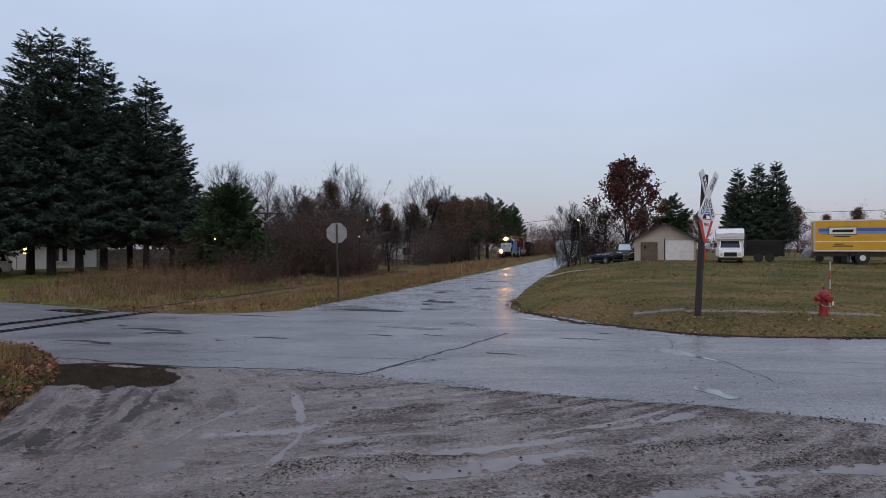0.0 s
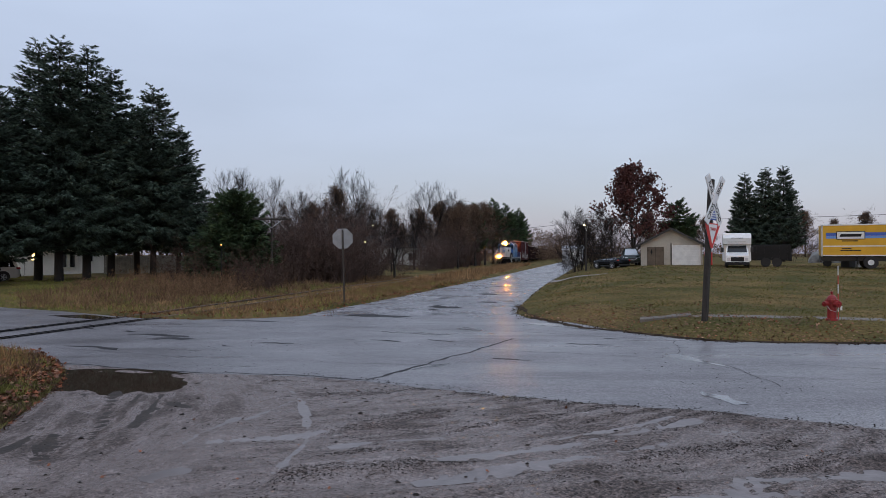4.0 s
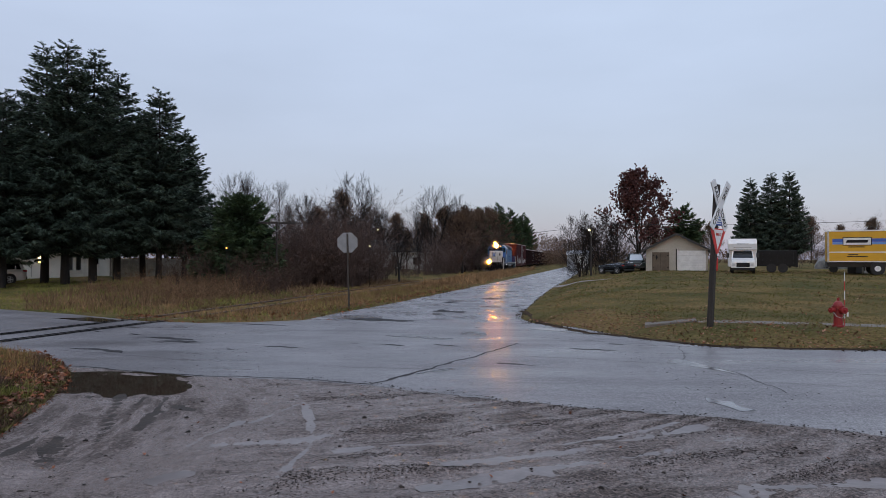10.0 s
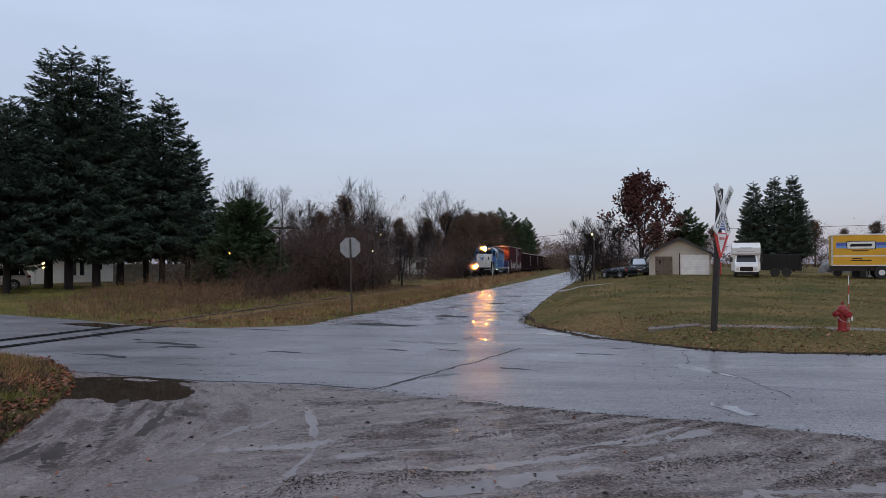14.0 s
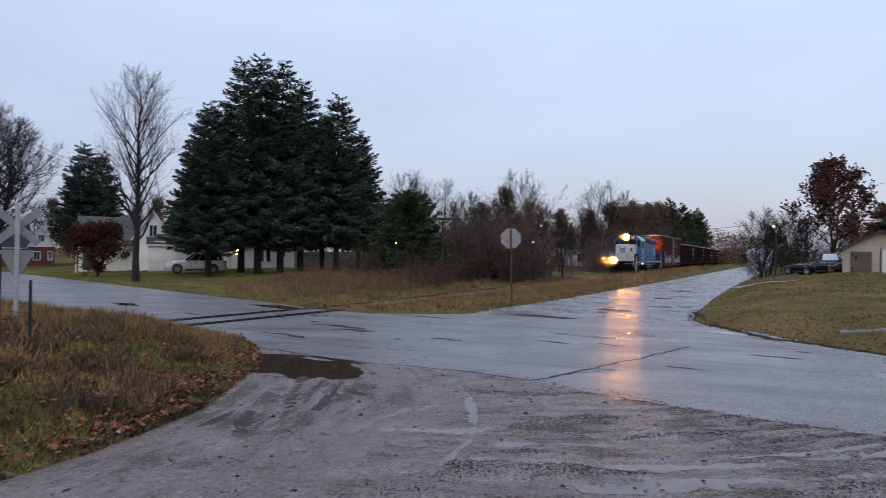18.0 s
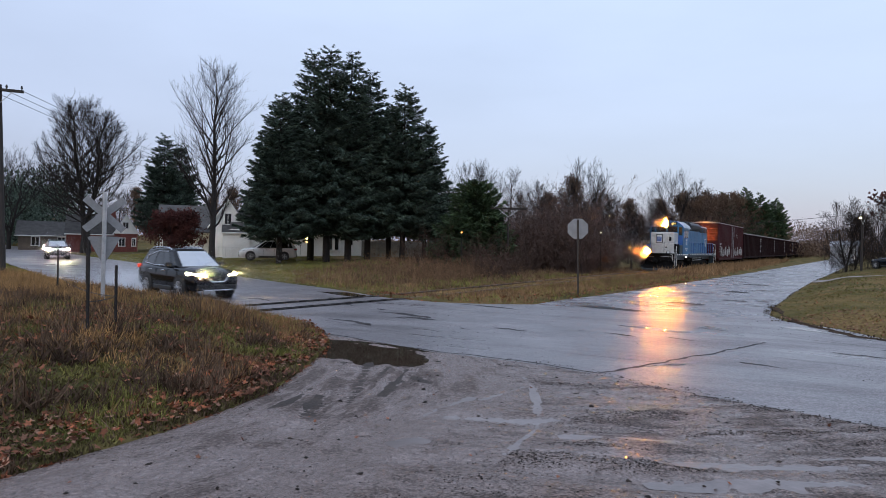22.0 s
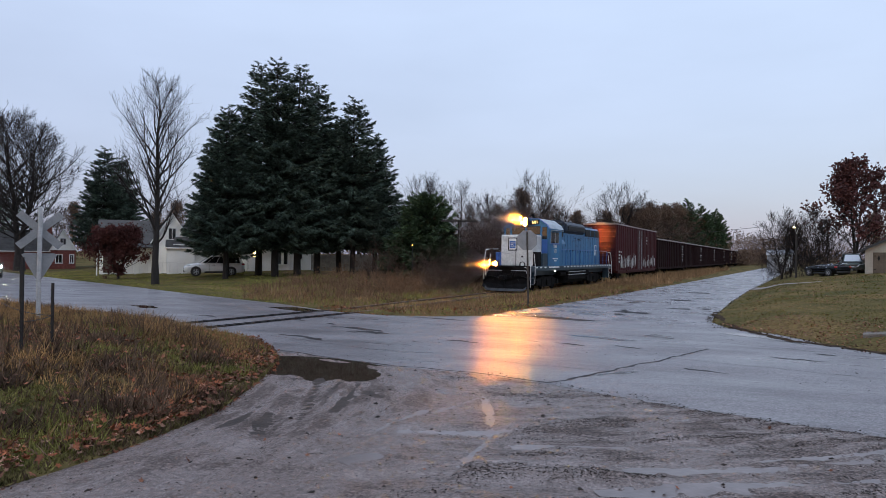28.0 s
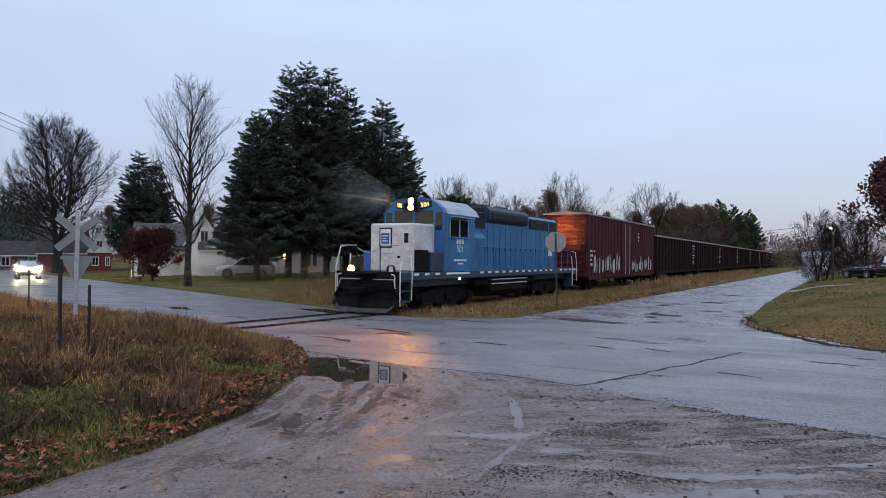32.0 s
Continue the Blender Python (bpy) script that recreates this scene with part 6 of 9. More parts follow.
    for sx in (-1, 1):
        part("window_trim", Shape().pipe([(sx * hw * 0.915, h * 0.30, zb + 0.045), (sx * hw * 0.905, -h * 0.4, zb + 0.045), (sx * hw * 0.87, -h * 0.72, zb + 0.10), (sx * hw * 0.78, -h * 0.70, zb + 0.36), (sx * hw * 0.72, -h * 0.36, zt - 0.03), (sx * hw * 0.72, -h * 0.02, zt - 0.03)], 0.014, n=5), M_CHROME, t, "chrome window trim")
        if rails:
            part("roof_rail", Shape().pipe([(sx * hw * 0.62, h * 0.02, H - 0.06), (sx * hw * 0.63, -h * 0.1, H + 0.02), (sx * hw * 0.63, -h * 0.62, H + 0.02), (sx * hw * 0.61, -h * 0.74, H - 0.06)], 0.02, n=6), M_CHROME, t, "silver roof rail")
        mir = part("mirror", Shape().box(min(sx * hw * 0.93, sx * (hw + 0.17)), max(sx * hw * 0.93, sx * (hw + 0.17)), h * 0.27, h * 0.27 + 0.14, zb + 0.02, zb + 0.18, 0.04), M_TRIM, t)
        for y in (h * 0.02, -h * 0.45):
            part("door_handle", Shape().box(sx * hw * 0.985 - 0.02, sx * hw * 0.985 + 0.02, y - 0.12, y + 0.12, 0.90, 0.94, 0.012), M_CHROME, t)
        for y in (h * 0.16, -h * 0.22, h * 0.5):
            part("door_seam", Shape().box(sx * hw * 0.99 - 0.006, sx * hw * 0.99 + 0.006, y - 0.006, y + 0.006, 0.45, 1.0), M_BLACK, t)
        part("sill_trim", Shape().box(min(sx * hw * 0.9, sx * (hw + 0.012)), max(sx * hw * 0.9, sx * (hw + 0.012)), -h * 0.33, h * 0.33, 0.24, 0.40, 0.03), M_TRIM, t)
        part("headlamp", Shape().loft([[(sx * hw * 0.50, h - 0.035, 0.72), (sx * hw * 0.50, h - 0.06, 0.83), (sx * hw * 0.46, h - 0.2, 0.80), (sx * hw * 0.46, h - 0.2, 0.72)], [(sx * hw * 0.80, h - 0.13, 0.74), (sx * hw * 0.80, h - 0.16, 0.87), (sx * hw * 0.7, h - 0.35, 0.86), (sx * hw * 0.7, h - 0.35, 0.74)], [(sx * (hw - 0.04), h - 0.45, 0.82), (sx * (hw - 0.05), h - 0.5, 0.92), (sx * (hw - 0.12), h - 0.62, 0.9), (sx * (hw - 0.12), h - 0.6, 0.82)]]), lamp or M_LENS, t, "lit headlamp" if lamp else "clear headlamp")
        part("fog_lamp", Shape().tube((sx * hw * 0.7, h - 0.12, 0.46), (sx * hw * 0.7, h - 0.06, 0.46), 0.06, n=10), M_LENS, t)
        part("tail_lamp", Shape().box(sx * hw * 0.88 - 0.06, sx * hw * 0.88 + 0.07, -h - 0.005, -h + 0.28, 0.92, 1.08, 0.03), tail or M_TAILOFF, t, "red tail lamp")
    part("grille", Shape().box(-0.36, 0.36, h - 0.05, h + 0.012, 0.60, 0.77, 0.02), M_TRIM, t)
    part("grille_trim", Shape().pipe([(-0.42, h - 0.01, 0.80), (-0.24, h + 0.03, 0.60), (0.24, h + 0.03, 0.60), (0.42, h - 0.01, 0.80)], 0.028, n=6), M_CHROME, t, "chrome grille trim")
    part("front_bumper", Shape().box(-hw * 0.78, hw * 0.78, h - 0.12, h + 0.02, 0.30, 0.54, 0.05), M_TRIM, t)
    part("bumper_trim", Shape().pipe([(-hw * 0.74, h - 0.04, 0.36), (-0.4, h + 0.035, 0.32), (0.4, h + 0.035, 0.32), (hw * 0.74, h - 0.04, 0.36)], 0.022, n=6), M_CHROME, t, "bright lower bumper strip")
    part("rear_bumper", Shape().box(-hw * 0.84, hw * 0.84, -h - 0.03, -h + 0.15, 0.34, 0.60, 0.05), M_TRIM, t)
    part("number_plate", Shape().box(-0.16, 0.16, h + 0.02, h + 0.035, 0.44, 0.54, 0.005), M_PLATE, t, "plain dark plate")
    part("wiper", Shape().pipe([(-0.3, h * 0.55, zb + 0.04), (0.15, h * 0.5, zb + 0.09)], 0.01, n=5), M_TRIM, t)
    tyre, rim, hub = car_wheel(wheel_r, 0.22)
    tm, rm, hm = tyre.mesh("tyre", M_RUBBER, True), rim.mesh("rim", M_RIM), hub.mesh("brake_disc", M_TRIM)
    wheels = []
    for sx in (-1, 1):
        for y in (h * 0.60, -h * 0.555):
            part("wheel_arch", Shape().tube((sx * hw * 0.62, y, wheel_r + 0.03), (sx * (hw + 0.006), y, wheel_r + 0.03), wheel_r + 0.075, n=22), M_TRIM, t, "black wheel arch")
            w = new("wheel")
            w.parent = t
            w.matrix_basis = pose(sx * (hw - 0.09), y, wheel_r)
            face = pose(0, 0, 0) if sx > 0 else pose(0, 0, 0, 0, 0, 180)
            part("tyre", tm, M_RUBBER, w, at=face)
            part("rim", rm, M_RIM, w, "alloy rim", at=face)
            part("brake_disc", hm, M_TRIM, w, at=face)
            wheels.append((w, wheel_r, (sx * (hw - 0.09), y, wheel_r)))
    return t, wheels


def heading(dx, dy):
    """Turn for a thing that looks along +y to look along (dx, dy)."""
    return math.degrees(math.atan2(-dx, dy))


suv, suv_wheels = build_suv("suv", pose(-60, 45, 0, 0, 0, heading(0.87, -0.49)), "black crossover car with lit headlamps driving along the wet street", M_NAVY, lamp=M_CARLAMP, tail=M_TAIL)
# seconds, middle of the car
DRIVE = [(17.0, -76.0, 51.8), (18.0, -63.8, 44.8), (19.0, -51.8, 37.9), (19.5, -46.2, 34.7), (20.0, -40.6, 31.4), (20.5, -35.0, 28.2), (21.2, -27.2, 23.9), (21.8, -19.7, 20.3), (22.2, -14.7, 18.1), (22.4, -12.2, 17.05), (22.7, -8.6, 15.85), (23.0, -5.0, 14.7),
         (23.2, -2.4, 13.75), (23.4, 0.35, 12.6), (23.6, 3.0, 11.35), (23.8, 5.6, 10.0), (24.2, 10.4, 7.5), (25.0, 20, 2.4), (26.0, 30, -2.9)]


def drive_pose(t):
    ts = [r[0] for r in DRIVE]
    x, y = (float(np.interp(t, ts, [r[k] for r in DRIVE])) for k in (1, 2))
    t0, t1 = max(ts[0], t - 0.35), min(ts[-1], t + 0.35)
    dx, dy = (float(np.interp(t1, ts, [r[k] for r in DRIVE]) - np.interp(t0, ts, [r[k] for r in DRIVE])) for k in (1, 2))
    turn = heading(dx, dy)
    dzdy = float(paving(y + 1.2) - paving(y - 1.2)) / 2.4
    pitch = math.degrees(math.atan(dzdy * math.cos(radians(turn))))
    return pose(x, y, float(paving(y)), pitch, 0, turn)


def drive_length(t):
    ts = np.array([r[0] for r in DRIVE])
    way = np.concatenate([[0], np.cumsum(np.hypot(np.diff([r[1] for r in DRIVE]), np.diff([r[2] for r in DRIVE])))])
    return float(np.interp(t, ts, way))


# fine spray thrown up behind the moving car
M_SPRAY = bpy.data.materials.new("water_spray")
M_SPRAY.use_nodes = True
_nt = M_SPRAY.node_tree
_nt.nodes.remove(_nt.nodes["Principled BSDF"])
_face, _back = _nt.nodes.new("ShaderNodeBsdfDiffuse"), _nt.nodes.new("ShaderNodeBsdfTranslucent")
_face.inputs["Color"].default_value = _back.inputs["Color"].default_value = (0.85, 0.87, 0.9, 1)
_sum = _nt.nodes.new("ShaderNodeMixShader")
_nt.links.new(_face.outputs[0], _sum.inputs[1])
_nt.links.new(_back.outputs[0], _sum.inputs[2])
_nt.links.new(_sum.outputs[0], _nt.nodes["Material Output"].inputs["Surface"])
_rng = np.random.default_rng(61)
_n = 170000
_behind = _rng.gamma(1.6, 1.3, _n)
_sx = np.where(_rng.random(_n) < 0.5, -0.75, 0.75) + _rng.normal(0, 0.16, _n) * (1 + 0.4 * _behind)
_P = np.stack([_sx, -1.1 - _behind, 0.03 + np.abs(_rng.normal(0, 0.24, _n)) * (0.5 + 0.75 * _behind) * np.exp(-_behind / 6)], 1)
_m = 2500
_splash = np.stack([np.where(_rng.random(_m) < 0.5, -1.0, 1.0) + _rng.normal(0, 0.2, _m), 1.25 + _rng.normal(0, 0.35, _m), np.abs(_rng.normal(0, 0.08, _m))], 1)
_P = np.concatenate([_P, _splash])
_V, _F = blades(_P, np.tile([0.0, -1.0, 0.3], (len(_P), 1)), 0.018, 0.0055, _rng, k=1, spread=0.6)
spray = tagged(new("water_spray", raw_mesh("water_spray", _V, _F, M_SPRAY)), "fine water spray behind the moving car", "spray", "", "stuff")


def lamp_halo(seed, count, m, half, front, height, label):
    """Droplets added as a lamp halo before a car that looks along +y."""
    rng = np.random.default_rng(seed)
    far = rng.uniform(0.1, 3.5, count)
    way, out = rng.uniform(0, 6.283, count), (0.1 + far * 0.4) * rng.uniform(0, 1, count) ** 0.7
    P = np.stack([np.where(rng.random(count) < 0.5, -half, half) + out * np.cos(way), front + far, height + out * np.sin(way)], 1)
    P = P[P[:, 2] > 0.05]
    V, F = blades(P, np.tile([0.0, 0.1, -1.0], (len(P), 1)), 0.014, 0.004, rng, k=1, spread=0.2)
    ob = new("drizzle", raw_mesh("drizzle", V, F, M_HALO))
    ob.matrix_basis = m
    return tagged(ob, label, "drizzle", "", "stuff")


suv_halo = lamp_halo(68, 14000, suv.matrix_basis, 0.66, 2.2, 0.8, "added droplets that make a halo at the car lamps")


# ---------------------------------------------------------------- signs, hydrant, poles, fence
def crossbuck(name, m, label, turn, lean, front, post_mat, post_h, centre, half, angle, with_yield=0.0, wide=0.1, high=0.115, size=1.0):
    """A railway crossing sign: two crossed blades on a post, here with a yield sign under it."""
    t = thing(name, m, label, "crossing sign")
    part("post", Shape().box(-wide, wide, -wide, wide, -0.3, post_h, 0.015), post_mat, t)
    for k, (sg, word) in enumerate(((1, "RAILROAD"), (-1, "CROSSING"))):
        b = part("blade", Shape().box(-half, half, -0.012, 0.012, -high, high, 0.004), M_SIGNW, t, at=pose(0, -wide - 0.03 - 0.03 * k, centre, 0, sg * angle, 0))
        part("edge", Shape().box(-half, half, 0.013, 0.017, -high, high), M_SIGNB, b, "bare metal back")
        if front:
            if word == "RAILROAD":
                part("lettering", lettering("RAIL", 0.2, M_BLACK), M_BLACK, b, at=pose(-half * 0.5, -0.016, 0))
                part("lettering", lettering("ROAD", 0.2, M_BLACK), M_BLACK, b, at=pose(half * 0.52, -0.016, 0))
            else:
                part("lettering", lettering("CROS", 0.2, M_BLACK), M_BLACK, b, at=pose(-half * 0.5, -0.016, 0))
                part("lettering", lettering("SING", 0.2, M_BLACK), M_BLACK, b, at=pose(half * 0.52, -0.016, 0))
    if with_yield:
        z, w = with_yield, 0.46 * size
        tri = [(-w, z + 0.26 * size), (-w + 0.06, z + 0.31 * size), (w - 0.06, z + 0.31 * size), (w, z + 0.26 * size), (0.04, z - 0.5 * size), (-0.04, z - 0.5 * size)]
        y = part("yield_sign", Shape().prism(tri, -wide - 0.035, -wide - 0.02, "y"), M_RED, t, "red and white yield sign")
        part("back", Shape().prism(tri, -wide - 0.018, -wide - 0.012, "y"), M_SIGNB, y, "bare metal back")
        if front:
            part("centre", Shape().prism([(-w * 0.62, z + 0.23), (w * 0.62, z + 0.23), (0, z - 0.30)], -wide - 0.042, -wide - 0.036, "y"), M_SIGNW, y)
            part("lettering", lettering("YIELD", 0.11, M_RED), M_RED, y, at=pose(0, -wide - 0.048, z + 0.1))
            part("notice", Shape().box(-0.17, 0.17, -wide - 0.04, -wide - 0.02, z + 0.35, z + 0.60, 0.01), M_BLUESIGN, t, "small blue notice plate")
            for k in range(3):
                part("notice_bar", Shape().box(-0.12, 0.12, -wide - 0.046, -wide - 0.04, z + 0.39 + 0.065 * k, z + 0.42 + 0.065 * k), M_SIGNW, t)
    t.matrix_basis = m @ pose(0, 0, 0, 0, lean, 0) @ pose(0, 0, 0, 0, 0, turn)
    return t


crossbuck("crossing_sign", pose(7.05, 18.25, land_at(7.05, 18.25)), "white crossbuck and yield sign on a leaning wooden post", 40, 3.0, True, M_WOOD, 3.9, 3.32, 0.76, 58, 2.42, 0.07, size=0.85)
crossbuck("crossing_sign", pose(-12.35, 11.15, land_at(-12.35, 11.15)), "grey back of a crossbuck and yield sign on steel post", 180 + 48, 0.5, False, M_GALV, 2.52, 2.02, 0.53, 42, 1.30, 0.045, high=0.08, size=0.72)


def stop_sign():
    x, y = -4.55, 28.7
    t = thing("stop_sign", on_land(x, y) @ pose(0, 0, 0, 0, -1.5, 0) @ pose(0, 0, 0, 0, 0, 12), "bare metal back of a stop sign on a steel post", "stop sign")
    part("post", Shape().prism([(-0.04, -0.02), (-0.025, 0.02), (0.025, 0.02), (0.04, -0.02), (0.02, -0.005), (-0.02, -0.005)], -0.3, 3.26, "z"), M_TIE, t)
    r = 0.47
    octo = [(r * math.cos(radians(22.5 + 45 * k)), 2.88 + r * math.sin(radians(22.5 + 45 * k))) for k in range(8)]
    f = part("plate", Shape().prism(octo, 0.03, 0.036, "y"), M_SIGNB, t, "dull aluminium back")
    part("face", Shape().prism(octo, 0.037, 0.041, "y"), M_RED, f, "red face turned away")
    for z in (2.66, 3.11):
        part("bolt", Shape().tube((0, 0.03, z), (0, -0.03, z), 0.012, n=6), M_GALV, t)


stop_sign()


def hydrant():
    x, y = 10.25, 17.75
    t = thing("fire_hydrant", on_land(x, y, 10), "red fire hydrant on the grass verge", "fire hydrant")
    part("barrel", Shape().tube((0, 0, -0.05), (0, 0, 0.50), 0.112, 0.108, n=16).tube((0, 0, 0.50), (0, 0, 0.56), 0.155, 0.155, n=16).tube((0, 0, 0.0), (0, 0, 0.05), 0.15, 0.145, n=16), M_HYDRANT, t, smooth=False)
    part("bonnet", Shape().dome((0, 0, 0.56), 0.125, n=14, rings=4, squash=1.0), M_HYDRANT, t, smooth=True)
    part("operating_nut", Shape().tube((0, 0, 0.69), (0, 0, 0.77), 0.035, n=5), M_HYDRANT, t)
    for d in ((1, 0), (-1, 0), (0, -1)):
        cap = part("nozzle_cap", Shape().tube((d[0] * 0.11, d[1] * 0.11, 0.44), (d[0] * 0.24, d[1] * 0.24, 0.44), 0.07 if d[0] else 0.085, n=12), M_HYDRANT, t)
        part("cap_nut", Shape().tube((d[0] * 0.24, d[1] * 0.24, 0.44), (d[0] * 0.285, d[1] * 0.285, 0.44), 0.025, n=5), M_HYDRANT, cap)
    part("chain", Shape().pipe([(-0.2, -0.06, 0.40), (-0.15, -0.13, 0.28), (-0.03, -0.17, 0.24), (0.05, -0.2, 0.34)], 0.008, n=4), M_GALV, t)
    part("tag", Shape().box(0.2, 0.26, -0.07, -0.06, 0.27, 0.38, 0.01), M_SIGNW, t, "small white tag")
    rod = thing("marker_rod", on_land(x + 0.30, y + 0.22), "thin red and white snow marker beside the hydrant", "marker rod")
    for k in range(6):
        part("band", Shape().tube((0, 0, 0.25 * k - 0.05), (0, 0, 0.25 * (k + 1) - 0.05), 0.011, n=6), M_SIGNW if k % 2 else M_RED, rod)


hydrant()


def utility_pole(x, y, height, r, lean, turn, label, arm=1.2, insulators=4, arm_drop=0.25):
    t = thing("utility_pole", on_land(x, y) @ pose(0, 0, 0, 0, lean, 0) @ pose(0, 0, 0, 0, 0, turn), label, "utility pole")
    part("pole", Shape().tube((0, 0, -0.5), (0, 0, height), r, r * 0.68, n=12), M_WOOD, t, "weathered wooden pole")
    z = height - arm_drop
    part("crossarm", Shape().box(-arm, arm, -r - 0.05, -r + 0.05, z - 0.06, z + 0.06, 0.01), M_WOOD, t)
    for sg in (-1, 1):
        part("brace", Shape().tube((sg * arm * 0.55, -r - 0.02, z - 0.05), (0, -r - 0.01, z - 0.6), 0.015, n=5), M_GALV, t)
    for k in range(insulators):
        u = -arm * 0.92 + 2 * arm * 0.92 * k / (insulators - 1)
        part("insulator", Shape().tube((u, -r, z + 0.05), (u, -r, z + 0.12), 0.02, n=6).tube((u, -r, z + 0.12), (u, -r, z + 0.24), 0.05, 0.03, n=8), M_TRIM, t)
    return t


utility_pole(-27.7, 19.8, 8.1, 0.16, -2.6, 55, "dark wooden utility pole with crossarm at the street", 0.9, 4)
utility_pole(-12.5, 46.4, 4.8, 0.09, 0.0, 15, "old slim telegraph pole with a single crossarm", 1.3, 2, 0.1)
light_pole = utility_pole(14.2, 68.3, 5.3, 0.11, 0.0, 0, "wooden pole with a lit yard lamp", 0.3, 2, 0.6)
M_YARD = mat("lit_yard_lamp", (1, 1, 0.8), 0.3, var=0, emit=(1.0, 0.8, 0.3), strength=2.2)
part("lamp_arm", Shape().pipe([(0, 0, 4.6), (-0.3, -0.5, 4.85)], 0.03), M_GALV, light_pole)
part("yard_lamp", Shape().tube((-0.3, -0.55, 4.78), (-0.3, -0.55, 4.62), 0.08, 0.13, n=10), M_YARD, light_pole, "lit yellow lamp")


def wire(name, a, b, sag, label, r=0.012):
    a, b = Vector(a), Vector(b)
    pts = [a.lerp(b, k / 14) - Vector((0, 0, sag * 4 * (k / 14) * (1 - k / 14))) for k in range(15)]
    d = (b - a).normalized()
    s, u = d.cross(Vector((0, 0, 1))).normalized() * r, Vector((0, 0, r))
    sh = Shape().loft([[tuple(p + s), tuple(p + u), tuple(p - s), tuple(p - u)] for p in pts])
    return tagged(new(name, sh.mesh(name, M_BLACK)), label, "wire")


for k in range(3):
    wire("overhead_wire", (-28.3 + 0.5 * k, 19.3 + 0.5 * k, 8.3), (-63 + 1.2 * k, 88 + 0.5 * k, 9.2 - 0.2 * k), 0.8, "thin black overhead wire between poles")
wire("overhead_wire", (14.2, 68.3, 5.8), (60, 70, 7.0), 0.4, "thin black overhead wire between poles", 0.02)
wire("overhead_wire", (14.2, 68.3, 5.6), (-12, 140, 7.0), 0.8, "thin black overhead wire between poles", 0.02)

# steel fence posts on the bank, with two wires
M_RUSTP = mat("rusty_post", (0.018, 0.015, 0.014), 0.85, var=0.3, scale=8)
for x, y, h, lean in ((-7.87, 6.86, 1.36, 1.0), (-15.52, 12.59, 1.2, -2.0), (-8.6, 8.02, 1.0, 1.5), (-15.9, 13.8, 1.1, 0.5)):
    p = thing("fence_post", on_land(x, y) @ pose(0, 0, 0, lean, lean), "dark rusty steel fence post in tall grass", "fence post", "fence posts on the bank")
    part("shaft", Shape().prism([(-0.018, -0.012), (0.018, -0.012), (0.018, -0.004), (0.004, 0), (0.004, 0.025), (-0.004, 0.025), (-0.004, 0), (-0.018, -0.004)], -0.3, h, "z"), M_RUSTP, p)
    for k in range(int(h / 0.13)):
        part("stud", Shape().box(-0.021, 0.021, -0.022, -0.010, 0.1 + 0.13 * k, 0.13 + 0.13 * k, 0.003), M_RUSTP, p)
wire("fence_wire", (-15.52, 12.59, 1.1), (-8.6, 8.02, land_at(-8.6, 8.02) + 0.5), 0.12, "slack rusty fence wire along the bank", 0.006)
wire("fence_wire", (-8.6, 8.02, land_at(-8.6, 8.02) + 0.5), (-7.87, 6.86, land_at(-7.87, 6.86) + 0.5), 0.02, "slack rusty fence wire along the bank", 0.006)

# ---------------------------------------------------------------- seals, cracks and water films on the paving
M_WORN = mat("worn_wet_asphalt", (0.085, 0.077, 0.08), 0.45, var=0.3, scale=2, spec=0.3)
M_FILM = mat("water_film", (0.17, 0.165, 0.175), 0.16, var=0.1, scale=2, fine=8)


def crack(name, pts, width, material, label, lift=0.004):
    """A wandering narrow seam along a line."""
    line = []
    for (ax, ay), (bx, by) in zip(pts, pts[1:]):
        n = max(3, int(math.hypot(bx - ax, by - ay) / 0.12))
        for k in range(n):
            u = k / n
            x, y = ax + (bx - ax) * u, ay + (by - ay) * u
            line.append((x + 0.10 * noise.noise((x * 2.1, y * 2.1, 4.4)) + 0.03 * noise.noise((x * 9, y * 9, 1)), y + 0.10 * noise.noise((x * 2.1, y * 2.1, 8.8))))
    line.append(pts[-1])
    vs, fs = [], []
    for k, (x, y) in enumerate(line):
        x2, y2 = line[min(k + 1, len(line) - 1)]
        x1, y1 = line[max(k - 1, 0)]
        d = math.hypot(x2 - x1, y2 - y1) + 1e-6
        nx, ny = -(y2 - y1) / d, (x2 - x1) / d
        w = width * (0.45 + 0.55 * abs(noise.noise((x * 3, y * 3, 2.2))) * 2)
        vs += [(x + nx * w, y + ny * w, float(paving(y)) + lift), (x - nx * w, y - ny * w, float(paving(y)) + lift)]
    fs = [(2 * k, 2 * k + 1, 2 * k + 3, 2 * k + 2) for k in range(len(line) - 1)]
    return setting(name, Shape().add(vs, fs).mesh(name, material), label)


crack("crack", [(-1.3, 10.6), (-0.75, 11.7), (0.7, 14.7), (1.6, 16.6)], 0.045, M_TAR, "dark crack across the asphalt")
crack("crack", [(0.75, 14.6), (5.0, 13.0), (14, 9.0)], 0.009, M_TAR, "fine crack along the street")
crack("crack", [(-9.0, 14.9), (-4.8, 13.2), (-1.0, 12.4), (0.1, 12.3)], 0.010, M_TAR, "fine crack along the street")
crack("crack", [(5.5, 16.1), (4.7, 13.4), (5.2, 12.0), (5.0, 10.0)], 0.012, M_TAR, "dark crack across the asphalt")
crack("crack", [(-7.4, 12.55), (-5.0, 11.55), (-2.7, 11.15), (-1.3, 10.6)], 0.035, M_TAR, "broken edge of the asphalt")
crack("crack", [(-9, 19.9), (-3.0, 19.6), (2.0, 18.2), (6.0, 15.9)], 0.014, M_TAR, "worn joint between the two streets")
